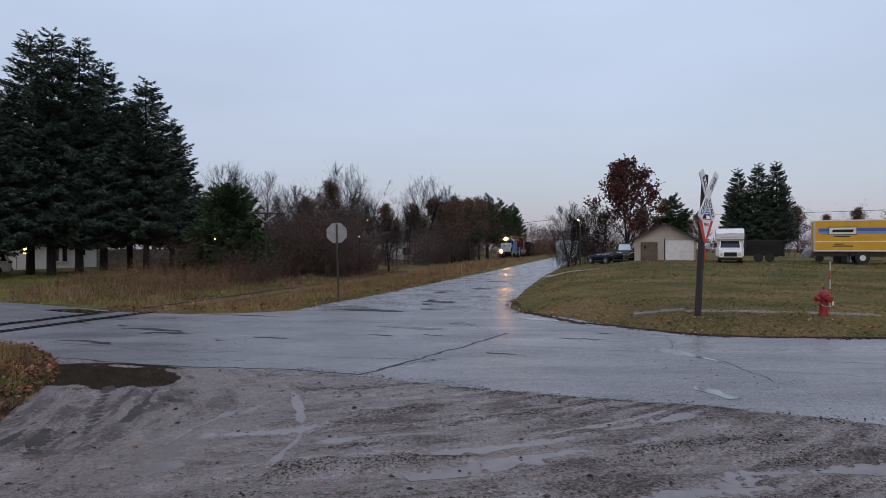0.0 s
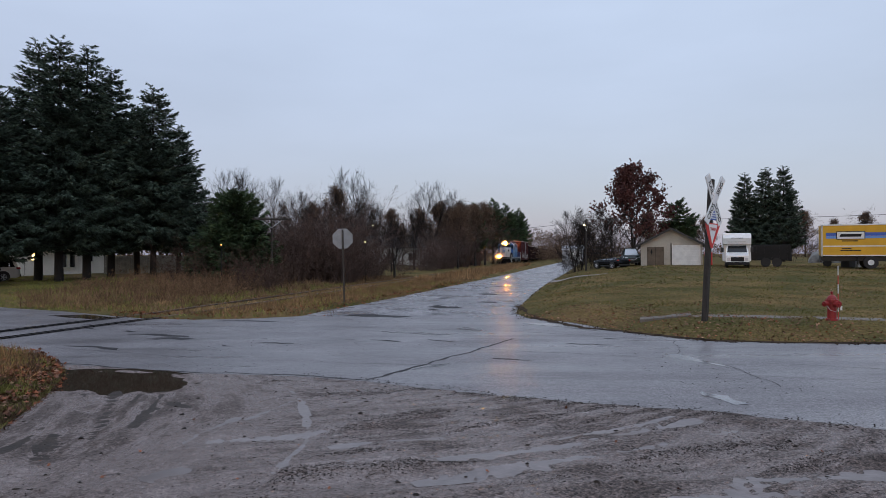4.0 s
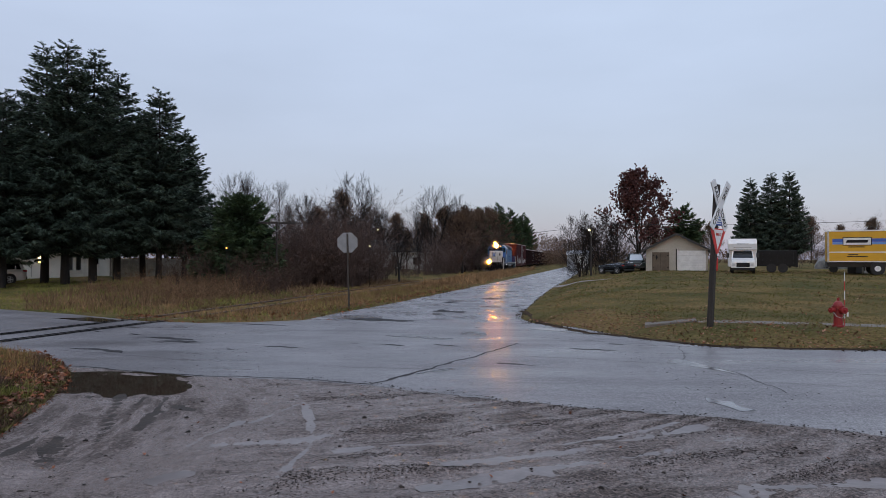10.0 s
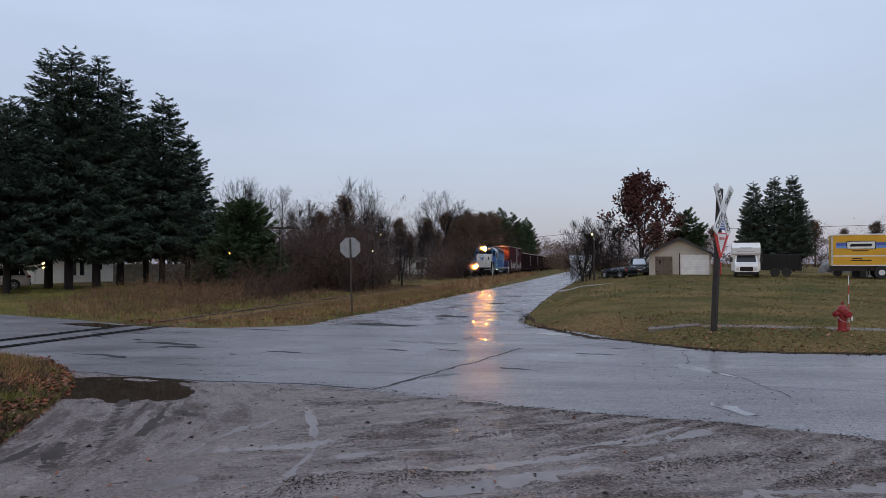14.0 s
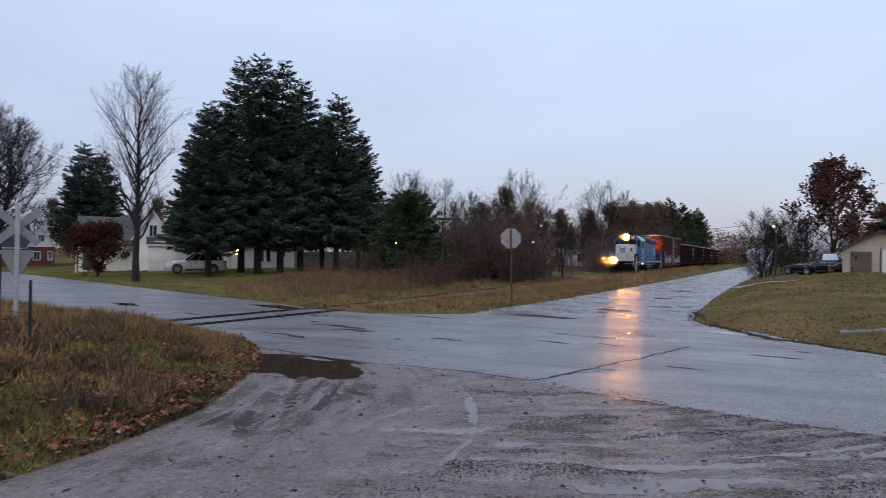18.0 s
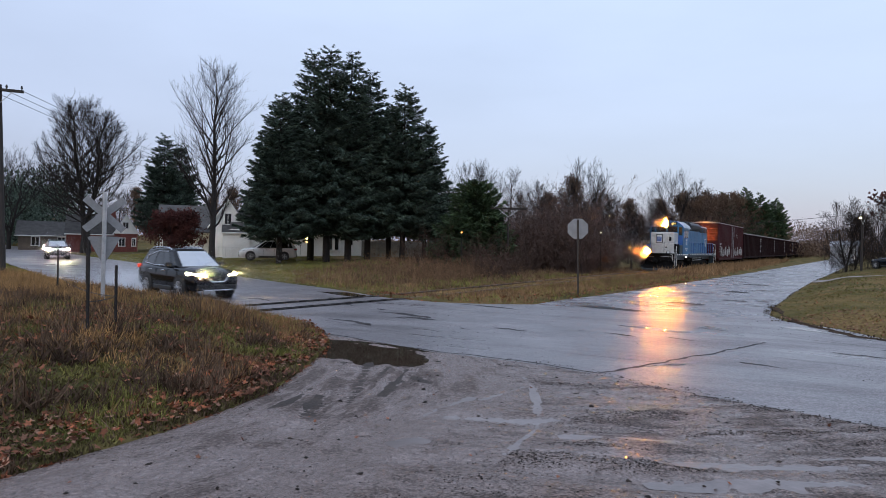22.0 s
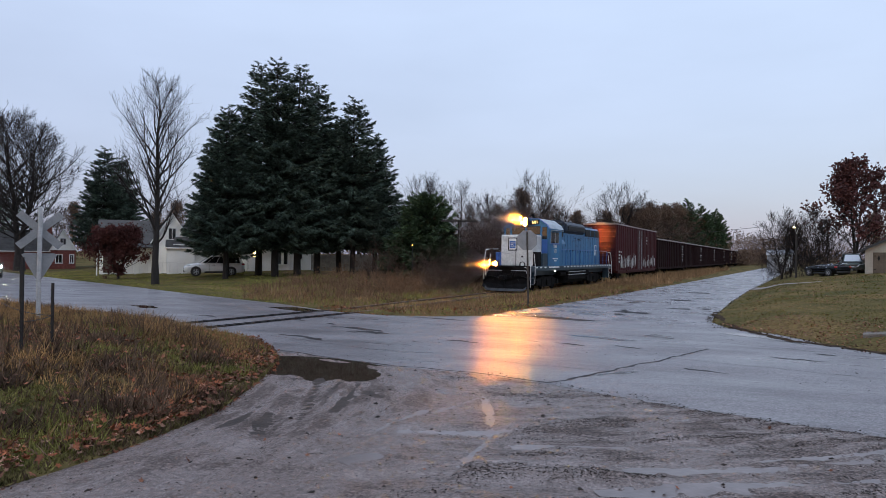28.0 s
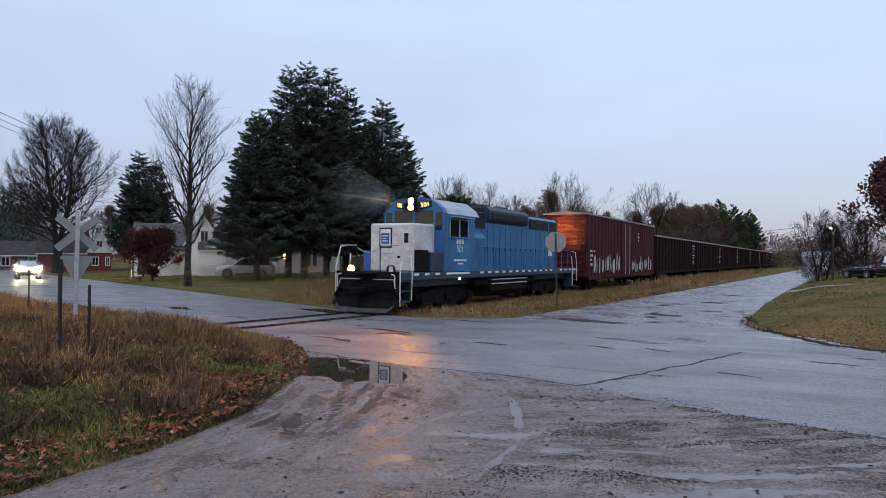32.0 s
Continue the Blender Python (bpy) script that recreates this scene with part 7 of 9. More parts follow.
crack("crack", [(3.9, 11.6), (9.5, 9.2), (14, 7)], 0.008, M_TAR, "fine crack along the street")
for pts, m_, lab in (([(-8.7, 17.7), (-7.6, 17.3), (-6.7, 16.9), (-6.9, 17.25), (-7.9, 17.75)], M_TAR, "dark tar patch"), ([(-7.6, 16.8), (-6.7, 16.35), (-6.4, 16.6), (-7.0, 16.95)], M_TAR, "dark tar patch"),
                     ([(-9.0, 15.3), (-8.0, 14.85), (-7.2, 14.4), (-7.6, 14.85), (-8.4, 15.25)], M_TAR, "dark tar patch"), ([(-7.9, 22.1), (-6.4, 21.5), (-5.2, 21.2), (-6.2, 21.7)], M_TAR, "dark tar patch"),
                     ([(-19.8, 22.2), (-18.4, 21.2), (-17.6, 21.4), (-18.8, 22.3)], M_WATER, "dark puddle in a dip of the street"), ([(-15.8, 18.0), (-14.4, 16.9), (-13.6, 17.2), (-14.8, 18.0)], M_WATER, "dark puddle in a dip of the street"),
                     ([(-14.6, 23.8), (-12.2, 22.4), (-11.4, 22.8), (-13.4, 24.2)], M_WATER, "dark puddle at the street edge"), ([(-4.0, 24.0), (-1.8, 22.9), (-1.2, 23.3), (-3.0, 24.3)], M_TAR, "dark worn patch"),
                     ([(0.1, 19.1), (0.9, 18.6), (1.0, 19.0), (0.5, 19.5)], M_FILM, "bright water film in a pothole"), ([(-1.9, 18.3), (-0.3, 17.4), (0.1, 17.6), (-1.2, 18.3)], M_FILM, "bright water film on the asphalt"),
                     ([(4.5, 13.9), (4.35, 13.3), (4.75, 12.6), (5.1, 12.0), (4.95, 12.9), (4.8, 13.8)], M_FILM, "bright water film along a crack"), ([(3.65, 9.6), (3.6, 9.1), (3.75, 8.7), (3.95, 8.75), (3.9, 9.3)], M_FILM, "bright water film on the asphalt"),
                     ([(2.3, 20.6), (3.6, 19.2), (4.2, 18.3), (4.0, 19.4), (3.0, 20.8)], M_FILM, "bright water film in the gutter"), ([(-0.7, 11.7), (-0.4, 12.0), (0.05, 12.6), (-0.3, 12.25)], M_FILM, "bright water film along a crack"),
                     ([(-1.0, 27.5), (0.4, 27.0), (0.6, 27.5), (-0.6, 28.0)], M_TAR, "dark worn patch"), ([(1.2, 30.4), (2.2, 30.0), (2.3, 30.5), (1.5, 30.8)], M_FILM, "bright water film in a pothole"),
                     ([(1.6, 36.5), (2.6, 36.0), (2.7, 36.6), (1.9, 37.0)], M_TAR, "dark worn patch"), ([(3.0, 44.5), (4.3, 44.0), (4.4, 44.8), (3.3, 45.2)], M_FILM, "bright water film in a pothole")):
    flat_patch("road_patch", pts, m_, 0.006, lab)

M_SOIL = mat("dark_verge_soil", (0.06, 0.042, 0.03), 0.95, var=0.4, scale=3, fine=30, bump=0.03, spec=0.03)
def lawn_edge(x):
    """The street's far edge at x."""
    ys = np.arange(9.0, 24.0, 0.05)
    on = np.maximum(inside_depth(MAIN_ROAD, 0 * ys + x, ys), inside_depth(SIDE_ROAD, 0 * ys + x, ys)) > 0
    return float(ys[on].max()) if on.any() else 9.0


crack("soil_edge", [(2.92, 27.89), (3.01, 22.38), (3.89, 19.31)] + [(x, lawn_edge(x) + 0.1) for x in (4.8, 5.6, 6.5, 8.0, 9.5, 11.0, 13.0, 15.0)], 0.2, M_SOIL, "dark washed-out soil along the lawn edge", 0.012)

# worn spots, potholes and wet films all along the side street, and a few on the main street
rng_road = random.Random(77)


def spot(x, y, length, width, turn, material, label):
    c, s = math.cos(turn), math.sin(turn)
    ring = [(rng_road.uniform(0.6, 1.1) * length * math.cos(0.7854 * k), rng_road.uniform(0.6, 1.1) * width * math.sin(0.7854 * k)) for k in range(8)]
    flat_patch("road_patch", [(x + u * c - v * s, y + u * s + v * c) for u, v in ring], material, 0.02 if y > 20 else 0.006, label, 0.05)


for k in range(16):
    y = 22 + 55 * rng_road.random() ** 1.3
    mid = 0.9 + (y - 22) * 0.066
    x = mid + rng_road.uniform(-2.2, 2.2)
    if inside_depth(SIDE_ROAD, np.array([x]), np.array([y]))[0] < 0.5:
        continue
    dark = rng_road.random() < 0.55
    spot(x, y, rng_road.uniform(0.1, 0.6) ** 1.2, rng_road.uniform(0.10, 0.4), radians(rng_road.uniform(-60, 80)), (M_WORN if k % 3 else M_TAR) if dark else M_FILM, "dark worn spot in the side street" if dark else "wet film in a pothole")
for k in range(12):
    x = rng_road.uniform(-16, 8)
    y = 15.5 - 0.36 * x + rng_road.uniform(-3, 3)
    if inside_depth(MAIN_ROAD, np.array([x]), np.array([y]))[0] < 0.5:
        continue
    spot(x, y, rng_road.uniform(0.2, 0.6), rng_road.uniform(0.04, 0.10), radians(-24 + rng_road.uniform(-12, 12)), M_TAR, "dark worn streak in the street")

# ---------------------------------------------------------------- sidewalk slabs in the verge
walk_path = setting("pavement", Shape().box(-0.01, 0.01, -0.01, 0.01, -0.3, -0.28).mesh("pavement", M_CONC), "narrow old concrete sidewalk half grown over", m=pose(6, 19, 0))
M_SLAB = mat("mossy_sidewalk", (0.17, 0.15, 0.128), 0.8, var=0.25, scale=2, fine=60, bump=0.002)
pts = [(5.7, 19.8), (8.5, 18.95), (11.9, 17.95), (16.5, 15.3), (26.0, 9.9)]
for (ax, ay), (bx, by) in zip(pts, pts[1:]):
    d = math.hypot(bx - ax, by - ay)
    n = max(1, round(d / 1.5))
    for k in range(n):
        u = (k + 0.5) / n
        x, y = ax + (bx - ax) * u, ay + (by - ay) * u
        dx, dy = (bx - ax) / d, (by - ay) / d
        rise = math.degrees(math.atan2(land_at(x + dx * 0.7, y + dy * 0.7) - land_at(x - dx * 0.7, y - dy * 0.7), 1.4))
        part("slab", Shape().box(-d / n / 2 + 0.012, d / n / 2 - 0.012, -0.4, 0.4, -0.12, 0.0, 0.012), M_SLAB, walk_path, at=pose(-6, -19, 0) @ pose(x, y, land_at(x, y) + 0.005, 0, -rise + random.uniform(-0.6, 0.6), math.degrees(math.atan2(by - ay, bx - ax))))


# small lit lamps among the scrub
M_LAMPO = mat("lit_orange_lamp", (1, 0.7, 0.3), 0.3, var=0, emit=(1.0, 0.36, 0.05), strength=5)
for x, y, z, m_, lab in ((-14.23, 41.11, 2.83, M_LAMPO, "small orange lamp on a thin post by the cedar"), (-6.56, 51.58, 3.17, M_YARD, "small yellow lamp on a thin post"), (-6.87, 59.61, 4.81, M_YARD, "pale lamp on a tall thin post")):
    lp = thing("street_lamp", on_land(x, y), lab, "street lamp")
    h = z - land_at(x, y)
    part("post", Shape().tube((0, 0.06, -0.2), (0, 0.06, h), 0.02, n=6), M_BLACK, lp)
    part("lamp", Shape().tube((0, 0, h - 0.04), (0, 0, h + 0.04), 0.035, 0.05, n=8), m_, lp, "lit lamp")


# ---------------------------------------------------------------- buildings
M_SIDING = mat("white_siding", (0.82, 0.82, 0.79), 0.6, var=0.10, scale=0.8, fine=20)
M_TANSIDE = mat("tan_siding", (0.42, 0.39, 0.33), 0.65, var=0.12, scale=0.8, fine=20)
M_BRICK = mat("dark_red_brick", (0.16, 0.045, 0.035), 0.8, var=0.3, scale=4, fine=25)
M_SHINGLE = mat("grey_shingle", (0.075, 0.072, 0.07), 0.85, var=0.25, scale=2, fine=14, bump=0.01)
M_SHINGLE2 = mat("dark_shingle", (0.045, 0.043, 0.042), 0.85, var=0.3, scale=2, fine=14, bump=0.01)
M_BROWND = mat("brown_door", (0.11, 0.085, 0.06), 0.6, var=0.2, scale=2)
M_BOARD = mat("weathered_board", (0.23, 0.215, 0.19), 0.85, var=0.3, scale=2, fine=20)
M_LITWIN = mat("lit_window", (1, 0.7, 0.3), 0.3, var=0, emit=(1.0, 0.6, 0.25), strength=9)
M_GREYMET = mat("grey_metal_siding", (0.30, 0.31, 0.33), 0.5, var=0.15, scale=1)


def window(parent, x, z, w, h, y=0.0, glass=None, name="window", mullion=True):
    """A framed window in a wall that faces -y."""
    win = part(name, Shape().box(x - w / 2, x + w / 2, y - 0.03, y + 0.02, z, z + h, 0.01), glass or M_GLASS, parent)
    for a, b, c, d in ((x - w / 2 - 0.08, x - w / 2, z - 0.08, z + h + 0.08), (x + w / 2, x + w / 2 + 0.08, z - 0.08, z + h + 0.08), (x - w / 2, x + w / 2, z + h, z + h + 0.08)):
        part("frame", Shape().box(a, b, y - 0.06, y + 0.02, c, d, 0.008), M_WHITE, win)
    part("sill", Shape().box(x - w / 2 - 0.1, x + w / 2 + 0.1, y - 0.1, y + 0.02, z - 0.09, z, 0.01), M_WHITE, win)
    if mullion:
        part("mullion", Shape().box(x - 0.02, x + 0.02, y - 0.05, y, z, z + h), M_WHITE, win)
    return win


def gable(parent, x0, x1, y0, y1, z0, eave, peak, wall_mat, roof_mat, ridge="x", over=0.35, name="wall"):
    """A block with a pitched roof; the ridge runs along x or y."""
    if ridge == "x":
        ym = (y0 + y1) / 2
        w = part(name, Shape().prism([(y0, z0), (y1, z0), (y1, eave), (ym, peak), (y0, eave)], x0, x1, "x"), wall_mat, parent)
        sl = (peak - eave) / (ym - y0)
        for sg, ye in ((-1, y0), (1, y1)):
            part("roof", Shape().prism([(ye + sg * over, eave - over * sl), (ym, peak), (ym, peak + 0.14), (ye + sg * over, eave - over * sl + 0.14)], x0 - over, x1 + over, "x"), roof_mat, parent, "shingled roof slope")
        part("gutter", Shape().box(x0 - over, x1 + over, y0 - over - 0.1, y0 - over, eave - over * sl - 0.02, eave - over * sl + 0.1, 0.02), M_WHITE, parent)
    else:
        xm = (x0 + x1) / 2
        w = part(name, Shape().prism([(x0, z0), (x1, z0), (x1, eave), (xm, peak), (x0, eave)], y0, y1, "y"), wall_mat, parent)
        sl = (peak - eave) / (xm - x0)
        for sg, xe in ((-1, x0), (1, x1)):
            part("roof", Shape().prism([(xe + sg * over, eave - over * sl), (xm, peak), (xm, peak + 0.14), (xe + sg * over, eave - over * sl + 0.14)], y0 - over, y1 + over, "y"), roof_mat, parent, "shingled roof slope")
            part("bargeboard", Shape().prism([(xe + sg * over, eave - over * sl - 0.06), (xm, peak - 0.06), (xm, peak + 0.12), (xe + sg * over, eave - over * sl + 0.12)], y0 - over - 0.04, y0 - over, "y"), roof_mat if wall_mat is M_TANSIDE else M_WHITE, parent)
    return w


# long white house behind the spruces
hc = thing("ranch_house", pose(-40.97, 51.75, 0.55, 0, 0, 33), "long low white house with a lit window behind the spruces", "house")
gable(hc, 0, 12.4, 0, 7.0, -0.5, 2.45, 4.2, M_SIDING, M_SHINGLE)
window(hc, 7.1, 1.25, 0.6, 0.55, glass=M_LITWIN)
window(hc, 3.2, 1.0, 0.5, 0.9)
window(hc, 9.1, 0.6, 0.5, 1.3, mullion=False)
window(hc, 9.8, 0.6, 0.35, 1.3, mullion=False)
window(hc, 11.1, 1.1, 0.5, 0.6)
part("door", Shape().box(10.2, 10.85, -0.05, 0.02, 0.0, 2.05, 0.02), M_WHITE, hc)
part("shrub", Shape().pipe([(6.3, -0.3, 0), (6.3, -0.3, 1.0)], 0.02), M_BARK, hc)
# gabled white house
hb = thing("gabled_house", pose(-44.22, 50.33, 0.5, 0, 0, 40), "white gabled house with grey roof and low porch", "house")
gable(hb, 1.4, 4.5, 0.0, 8.0, -0.5, 2.9, 5.2, M_SIDING, M_SHINGLE, ridge="y", over=0.3)
gable(hb, -3.2, 1.4, 1.5, 7.0, -0.5, 2.6, 4.6, M_SIDING, M_SHINGLE, ridge="x", over=0.3, name="wing")
gable(hb, 2.5, 4.9, -1.6, 0.0, -0.5, 2.1, 2.7, M_SIDING, M_SHINGLE2, ridge="x", over=0.12, name="porch")
part("porch_roof", Shape().prism([(-0.9, 2.0), (1.5, 2.5), (1.5, 2.62), (-0.9, 2.12)], -3.4, 1.4, "x"), M_SHINGLE2, hb, "low porch roof")
for k in range(3):
    part("porch_post", Shape().box(-3.3 + 1.55 * k, -3.2 + 1.55 * k, -0.85, -0.75, -0.5, 2.02), M_WHITE, hb)
part("door", Shape().box(-2.9, -2.1, 1.44, 1.5, -0.3, 1.75, 0.02), M_BROWND, hb, "brown front door")
window(hb, 2.95, 2.9, 0.6, 1.0)
window(hb, -1.6, 0.9, 0.8, 1.1, y=1.5)
for k in range(9):
    part("railing_post", Shape().box(-1.0 + 0.62 * k, -0.93 + 0.62 * k, -2.2, -2.12, -0.2, 0.75), M_WHITE, hb)
part("railing", Shape().box(-1.0, 4.1, -2.2, -2.13, 0.68, 0.76, 0.01), M_WHITE, hb)
# brick and siding house
hk = thing("brick_house", pose(-66.6, 57.5, -0.1, 0, 0, 47), "small house with dark red brick below and white gable", "house")
gable(hk, 3.1, 5.6, 0, 6.5, -0.4, 2.5, 4.6, M_BRICK, M_SHINGLE2, ridge="y", over=0.2)
part("gable_cladding", Shape().prism([(3.1, 2.35), (5.6, 2.35), (5.6, 2.5), (4.35, 4.55), (3.1, 2.5)], -0.06, -0.01, "y"), M_SIDING, hk, "white clad gable")
gable(hk, -2.0, 3.1, 1.5, 6.5, -0.4, 2.3, 4.4, M_BRICK, M_SHINGLE2, ridge="x", over=0.2, name="wing")
window(hk, 4.3, 3.0, 0.55, 0.7, y=-0.06)
window(hk, 3.9, 0.9, 0.6, 0.9)
window(hk, 5.2, 0.9, 0.35, 0.9)
part("porch_step", Shape().box(4.7, 6.6, -1.2, 0.0, -0.4, 0.15, 0.03), M_CONC, hk)
part("chimney", Shape().box(2.6, 3.2, 3.5, 4.2, 3.5, 5.3, 0.02), M_BRICK, hk)
# grey house further along
hg = thing("grey_house", pose(-77, 57.0, -0.3, 0, 0, 50), "plain grey house in the dusk beside the street", "house")
gable(hg, 0, 6.0, 0, 6.5, -0.4, 2.2, 3.8, M_BROWND, M_SHINGLE2)
window(hg, 1.8, 0.9, 0.8, 1.0)
window(hg, 4.6, 0.9, 0.8, 1.0)
# long pale workshop beyond the scrub
hw_ = thing("workshop_building", pose(-19.0, 108.5, 0.3, 0, 0, 4), "long pale low building behind the scrub", "building")
gable(hw_, 0, 16, 0, 9, -0.5, 3.0, 4.9, M_SIDING, M_SHINGLE)
for k in range(4):
    window(hw_, 2.2 + 3.6 * k, 0.9, 1.3, 1.2)
# far pale shed by the side street
hs = thing("pale_shed", pose(23.2, 134.9, 0.75, 0, 0, -10), "pale grey metal shed beside the side street", "shed")
gable(hs, 0, 4.3, 0, 6, -0.6, 2.3, 3.1, M_GREYMET, M_GREYMET, ridge="x", over=0.15)
part("door", Shape().box(1.6, 3.8, -0.05, 0.02, -0.1, 2.0, 0.02), M_WHITE, hs)


def garage():
    t = thing("garage", pose(17.85, 61.46, 1.12, 0, 0, -18.6), "tan garage with white overhead door and brown side door", "garage")
    w = gable(t, 0, 5.35, 0, 7.5, -0.4, 1.95, 3.35, M_TANSIDE, M_SHINGLE2, ridge="y", over=0.45)
    for z0 in np.arange(0.1, 1.9, 0.22):
        part("clapboard", Shape().box(0.0, 5.35, -0.015, 0.0, float(z0), float(z0) + 0.205, 0.004), M_TANSIDE, w)
    d = part("brown_door", Shape().box(0.55, 2.05, -0.07, 0.0, 0.0, 1.72, 0.02), M_BROWND, t, "brown double door")
    for x, z in ((0.62, 0.3), (0.62, 1.4), (1.9, 0.3), (1.9, 1.4)):
        part("hinge", Shape().box(x - 0.04, x + 0.14, -0.09, -0.07, z, z + 0.06), M_BLACK, d)
    part("ornament", Shape().prism([(0.95, 1.0), (1.05, 1.25), (0.95, 1.5), (0.85, 1.25)], -0.095, -0.07, "y"), M_BLACK, d, "dark diamond ornament")
    part("seam", Shape().box(1.29, 1.31, -0.075, -0.065, 0.0, 1.72), M_BLACK, d)
    part("downpipe", Shape().box(2.62, 2.70, -0.08, 0.0, 0.0, 2.05, 0.01), M_BLACK, t)
    od = part("overhead_door", Shape().box(2.82, 5.1, -0.04, 0.01, 0.0, 1.86, 0.01), M_WHITE, t, "white overhead door")
    for k in range(4):
        part("door_panel", Shape().box(2.86, 5.06, -0.06, -0.03, 0.03 + 0.46 * k, 0.46 + 0.46 * k, 0.015), M_WHITE, od)
    for x in (2.74, 5.1):
        part("jamb", Shape().box(x, x + 0.08, -0.07, 0.0, 0.0, 1.94), M_WHITE, t)


garage()

# board fence between house and scrub
fn = thing("board_fence", pose(-29.8, 56.7, 0.5, 0, 0, 24.6), "grey weathered board fence behind the spruces", "fence")
for k in range(46):
    part("board", Shape().box(0.15 * k, 0.15 * k + 0.138, -0.012, 0.012, -0.1, 1.62 + random.uniform(-0.04, 0.04), 0.004), M_BOARD, fn)
for z in (0.4, 1.3):
    part("fence_rail", Shape().box(0, 6.9, 0.012, 0.06, z, z + 0.09), M_BOARD, fn)
for k in range(4):
    part("fence_post", Shape().box(2.25 * k, 2.25 * k + 0.1, 0.02, 0.12, -0.4, 1.7), M_BOARD, fn)

# ---------------------------------------------------------------- parked vehicles
wsuv, _ = build_suv("suv", pose(-34.9, 48.9, land_at(-34.9, 48.9), 0, 0, heading(-0.82, -0.57)), "white crossover car parked on the drive under the spruces", M_CARWHITE, L=4.9, W=1.9, H=1.78)
tagged(wsuv, group="", category="car")
scar, _ = build_suv("suv", pose(-50.2, 40.6, 0.0, 0, 0, heading(0.80, -0.60)), "dark car standing in the far street with bright headlamps", M_CARGREY, L=4.5, W=1.8, H=1.6, lamp=M_CARLAMPW)
lamp_halo(69, 30000, scar.matrix_basis, 0.64, 2.1, 0.8, "added droplets that make a halo round the standing car headlamps")
bcar, _ = build_suv("suv", pose(15.7, 64.1, land_at(15.7, 64.1), 0, 0, 28), "black low car parked beside the garage", M_NAVY, L=4.2, W=1.75, H=1.3, rails=False)
bcar.scale = (0.9, 0.9, 0.8)
dcar, _ = build_suv("suv", pose(18.4, 67.0, land_at(18.4, 67.0), 0, 0, 170), "dark car parked in the shade behind the garage", M_CARGREY, L=4.4, W=1.8, H=1.75)


def cutaway_van():
    """A motor-home van: cab with a tall white box over it, seen from the front."""
    t = thing("box_van", pose(22.3, 51.2, land_at(22.3, 51.2) - 0.02, 0, 0, -22), "white box van with dark windscreen parked on the grass", "van")
    part("cargo_box", Shape().box(-1.22, 1.22, 1.0, 6.2, 0.55, 3.0, 0.06), M_CARWHITE, t, "tall white cargo box")
    part("overcab", Shape().prism([(1.05, 2.0), (1.05, 2.85), (0.25, 2.85), (0.05, 2.55), (0.2, 2.05)], -1.2, 1.2, "x"), M_CARWHITE, t, "cargo box over the cab")
    part("lettering_bar", Shape().box(-0.5, 0.5, 0.06, 0.09, 2.5, 2.58), M_BLACK, t, "unreadable dark line of letters")
    part("lettering_bar", Shape().box(-0.75, 0.75, 0.14, 0.2, 2.2, 2.27), M_GALV, t)
    part("cab", Shape().loft([[(-0.98, y, z0), (-1.0, y, z0 + 0.3), (-x1, y, z1), (x1, y, z1), (1.0, y, z0 + 0.3), (0.98, y, z0)] for y, z0, z1, x1 in ((-1.0, 0.45, 1.0, 0.9), (-0.95, 0.42, 1.12, 0.95), (-0.15, 0.40, 1.28, 0.95), (0.5, 0.4, 2.02, 0.85), (1.1, 0.4, 2.05, 0.85))]), M_CARWHITE, t, "white cab")
    part("windscreen", Shape().add([(-0.84, -0.13, 1.33), (0.84, -0.13, 1.33), (0.76, 0.44, 1.95), (-0.76, 0.44, 1.95), (-0.84, -0.08, 1.30), (0.84, -0.08, 1.30), (0.76, 0.49, 1.92), (-0.76, 0.49, 1.92)], [(0, 1, 2, 3), (4, 7, 6, 5), (0, 4, 5, 1), (1, 5, 6, 2), (2, 6, 7, 3), (3, 7, 4, 0)]), M_GLASS, t)
    part("grille", Shape().box(-0.55, 0.55, -1.04, -0.96, 0.56, 0.92, 0.02), M_BLACK, t)
    part("bumper", Shape().box(-1.0, 1.0, -1.14, -0.96, 0.26, 0.5, 0.03), M_BLACK, t)
    for sx in (-1, 1):
        part("headlamp", Shape().box(sx * 0.74 - 0.14, sx * 0.74 + 0.14, -1.04, -0.95, 0.62, 0.88, 0.02), M_LENS, t)
        mir = part("mirror", Shape().box(sx * 1.25 - 0.12, sx * 1.25 + 0.12, 0.2, 0.28, 1.35, 1.75, 0.03), M_TRIM, t)
        for y in (-0.45, 4.6):
            part("wheel", Shape().tube((sx * 0.75, y, 0.36), (sx * 1.0, y, 0.36), 0.37, n=18), M_RUBBER, t)
    part("underbody", Shape().box(-0.9, 0.9, 1.0, 6.0, 0.35, 0.56), M_TRIM, t)
    t.scale = (0.84, 0.9, 0.9)


cutaway_van()


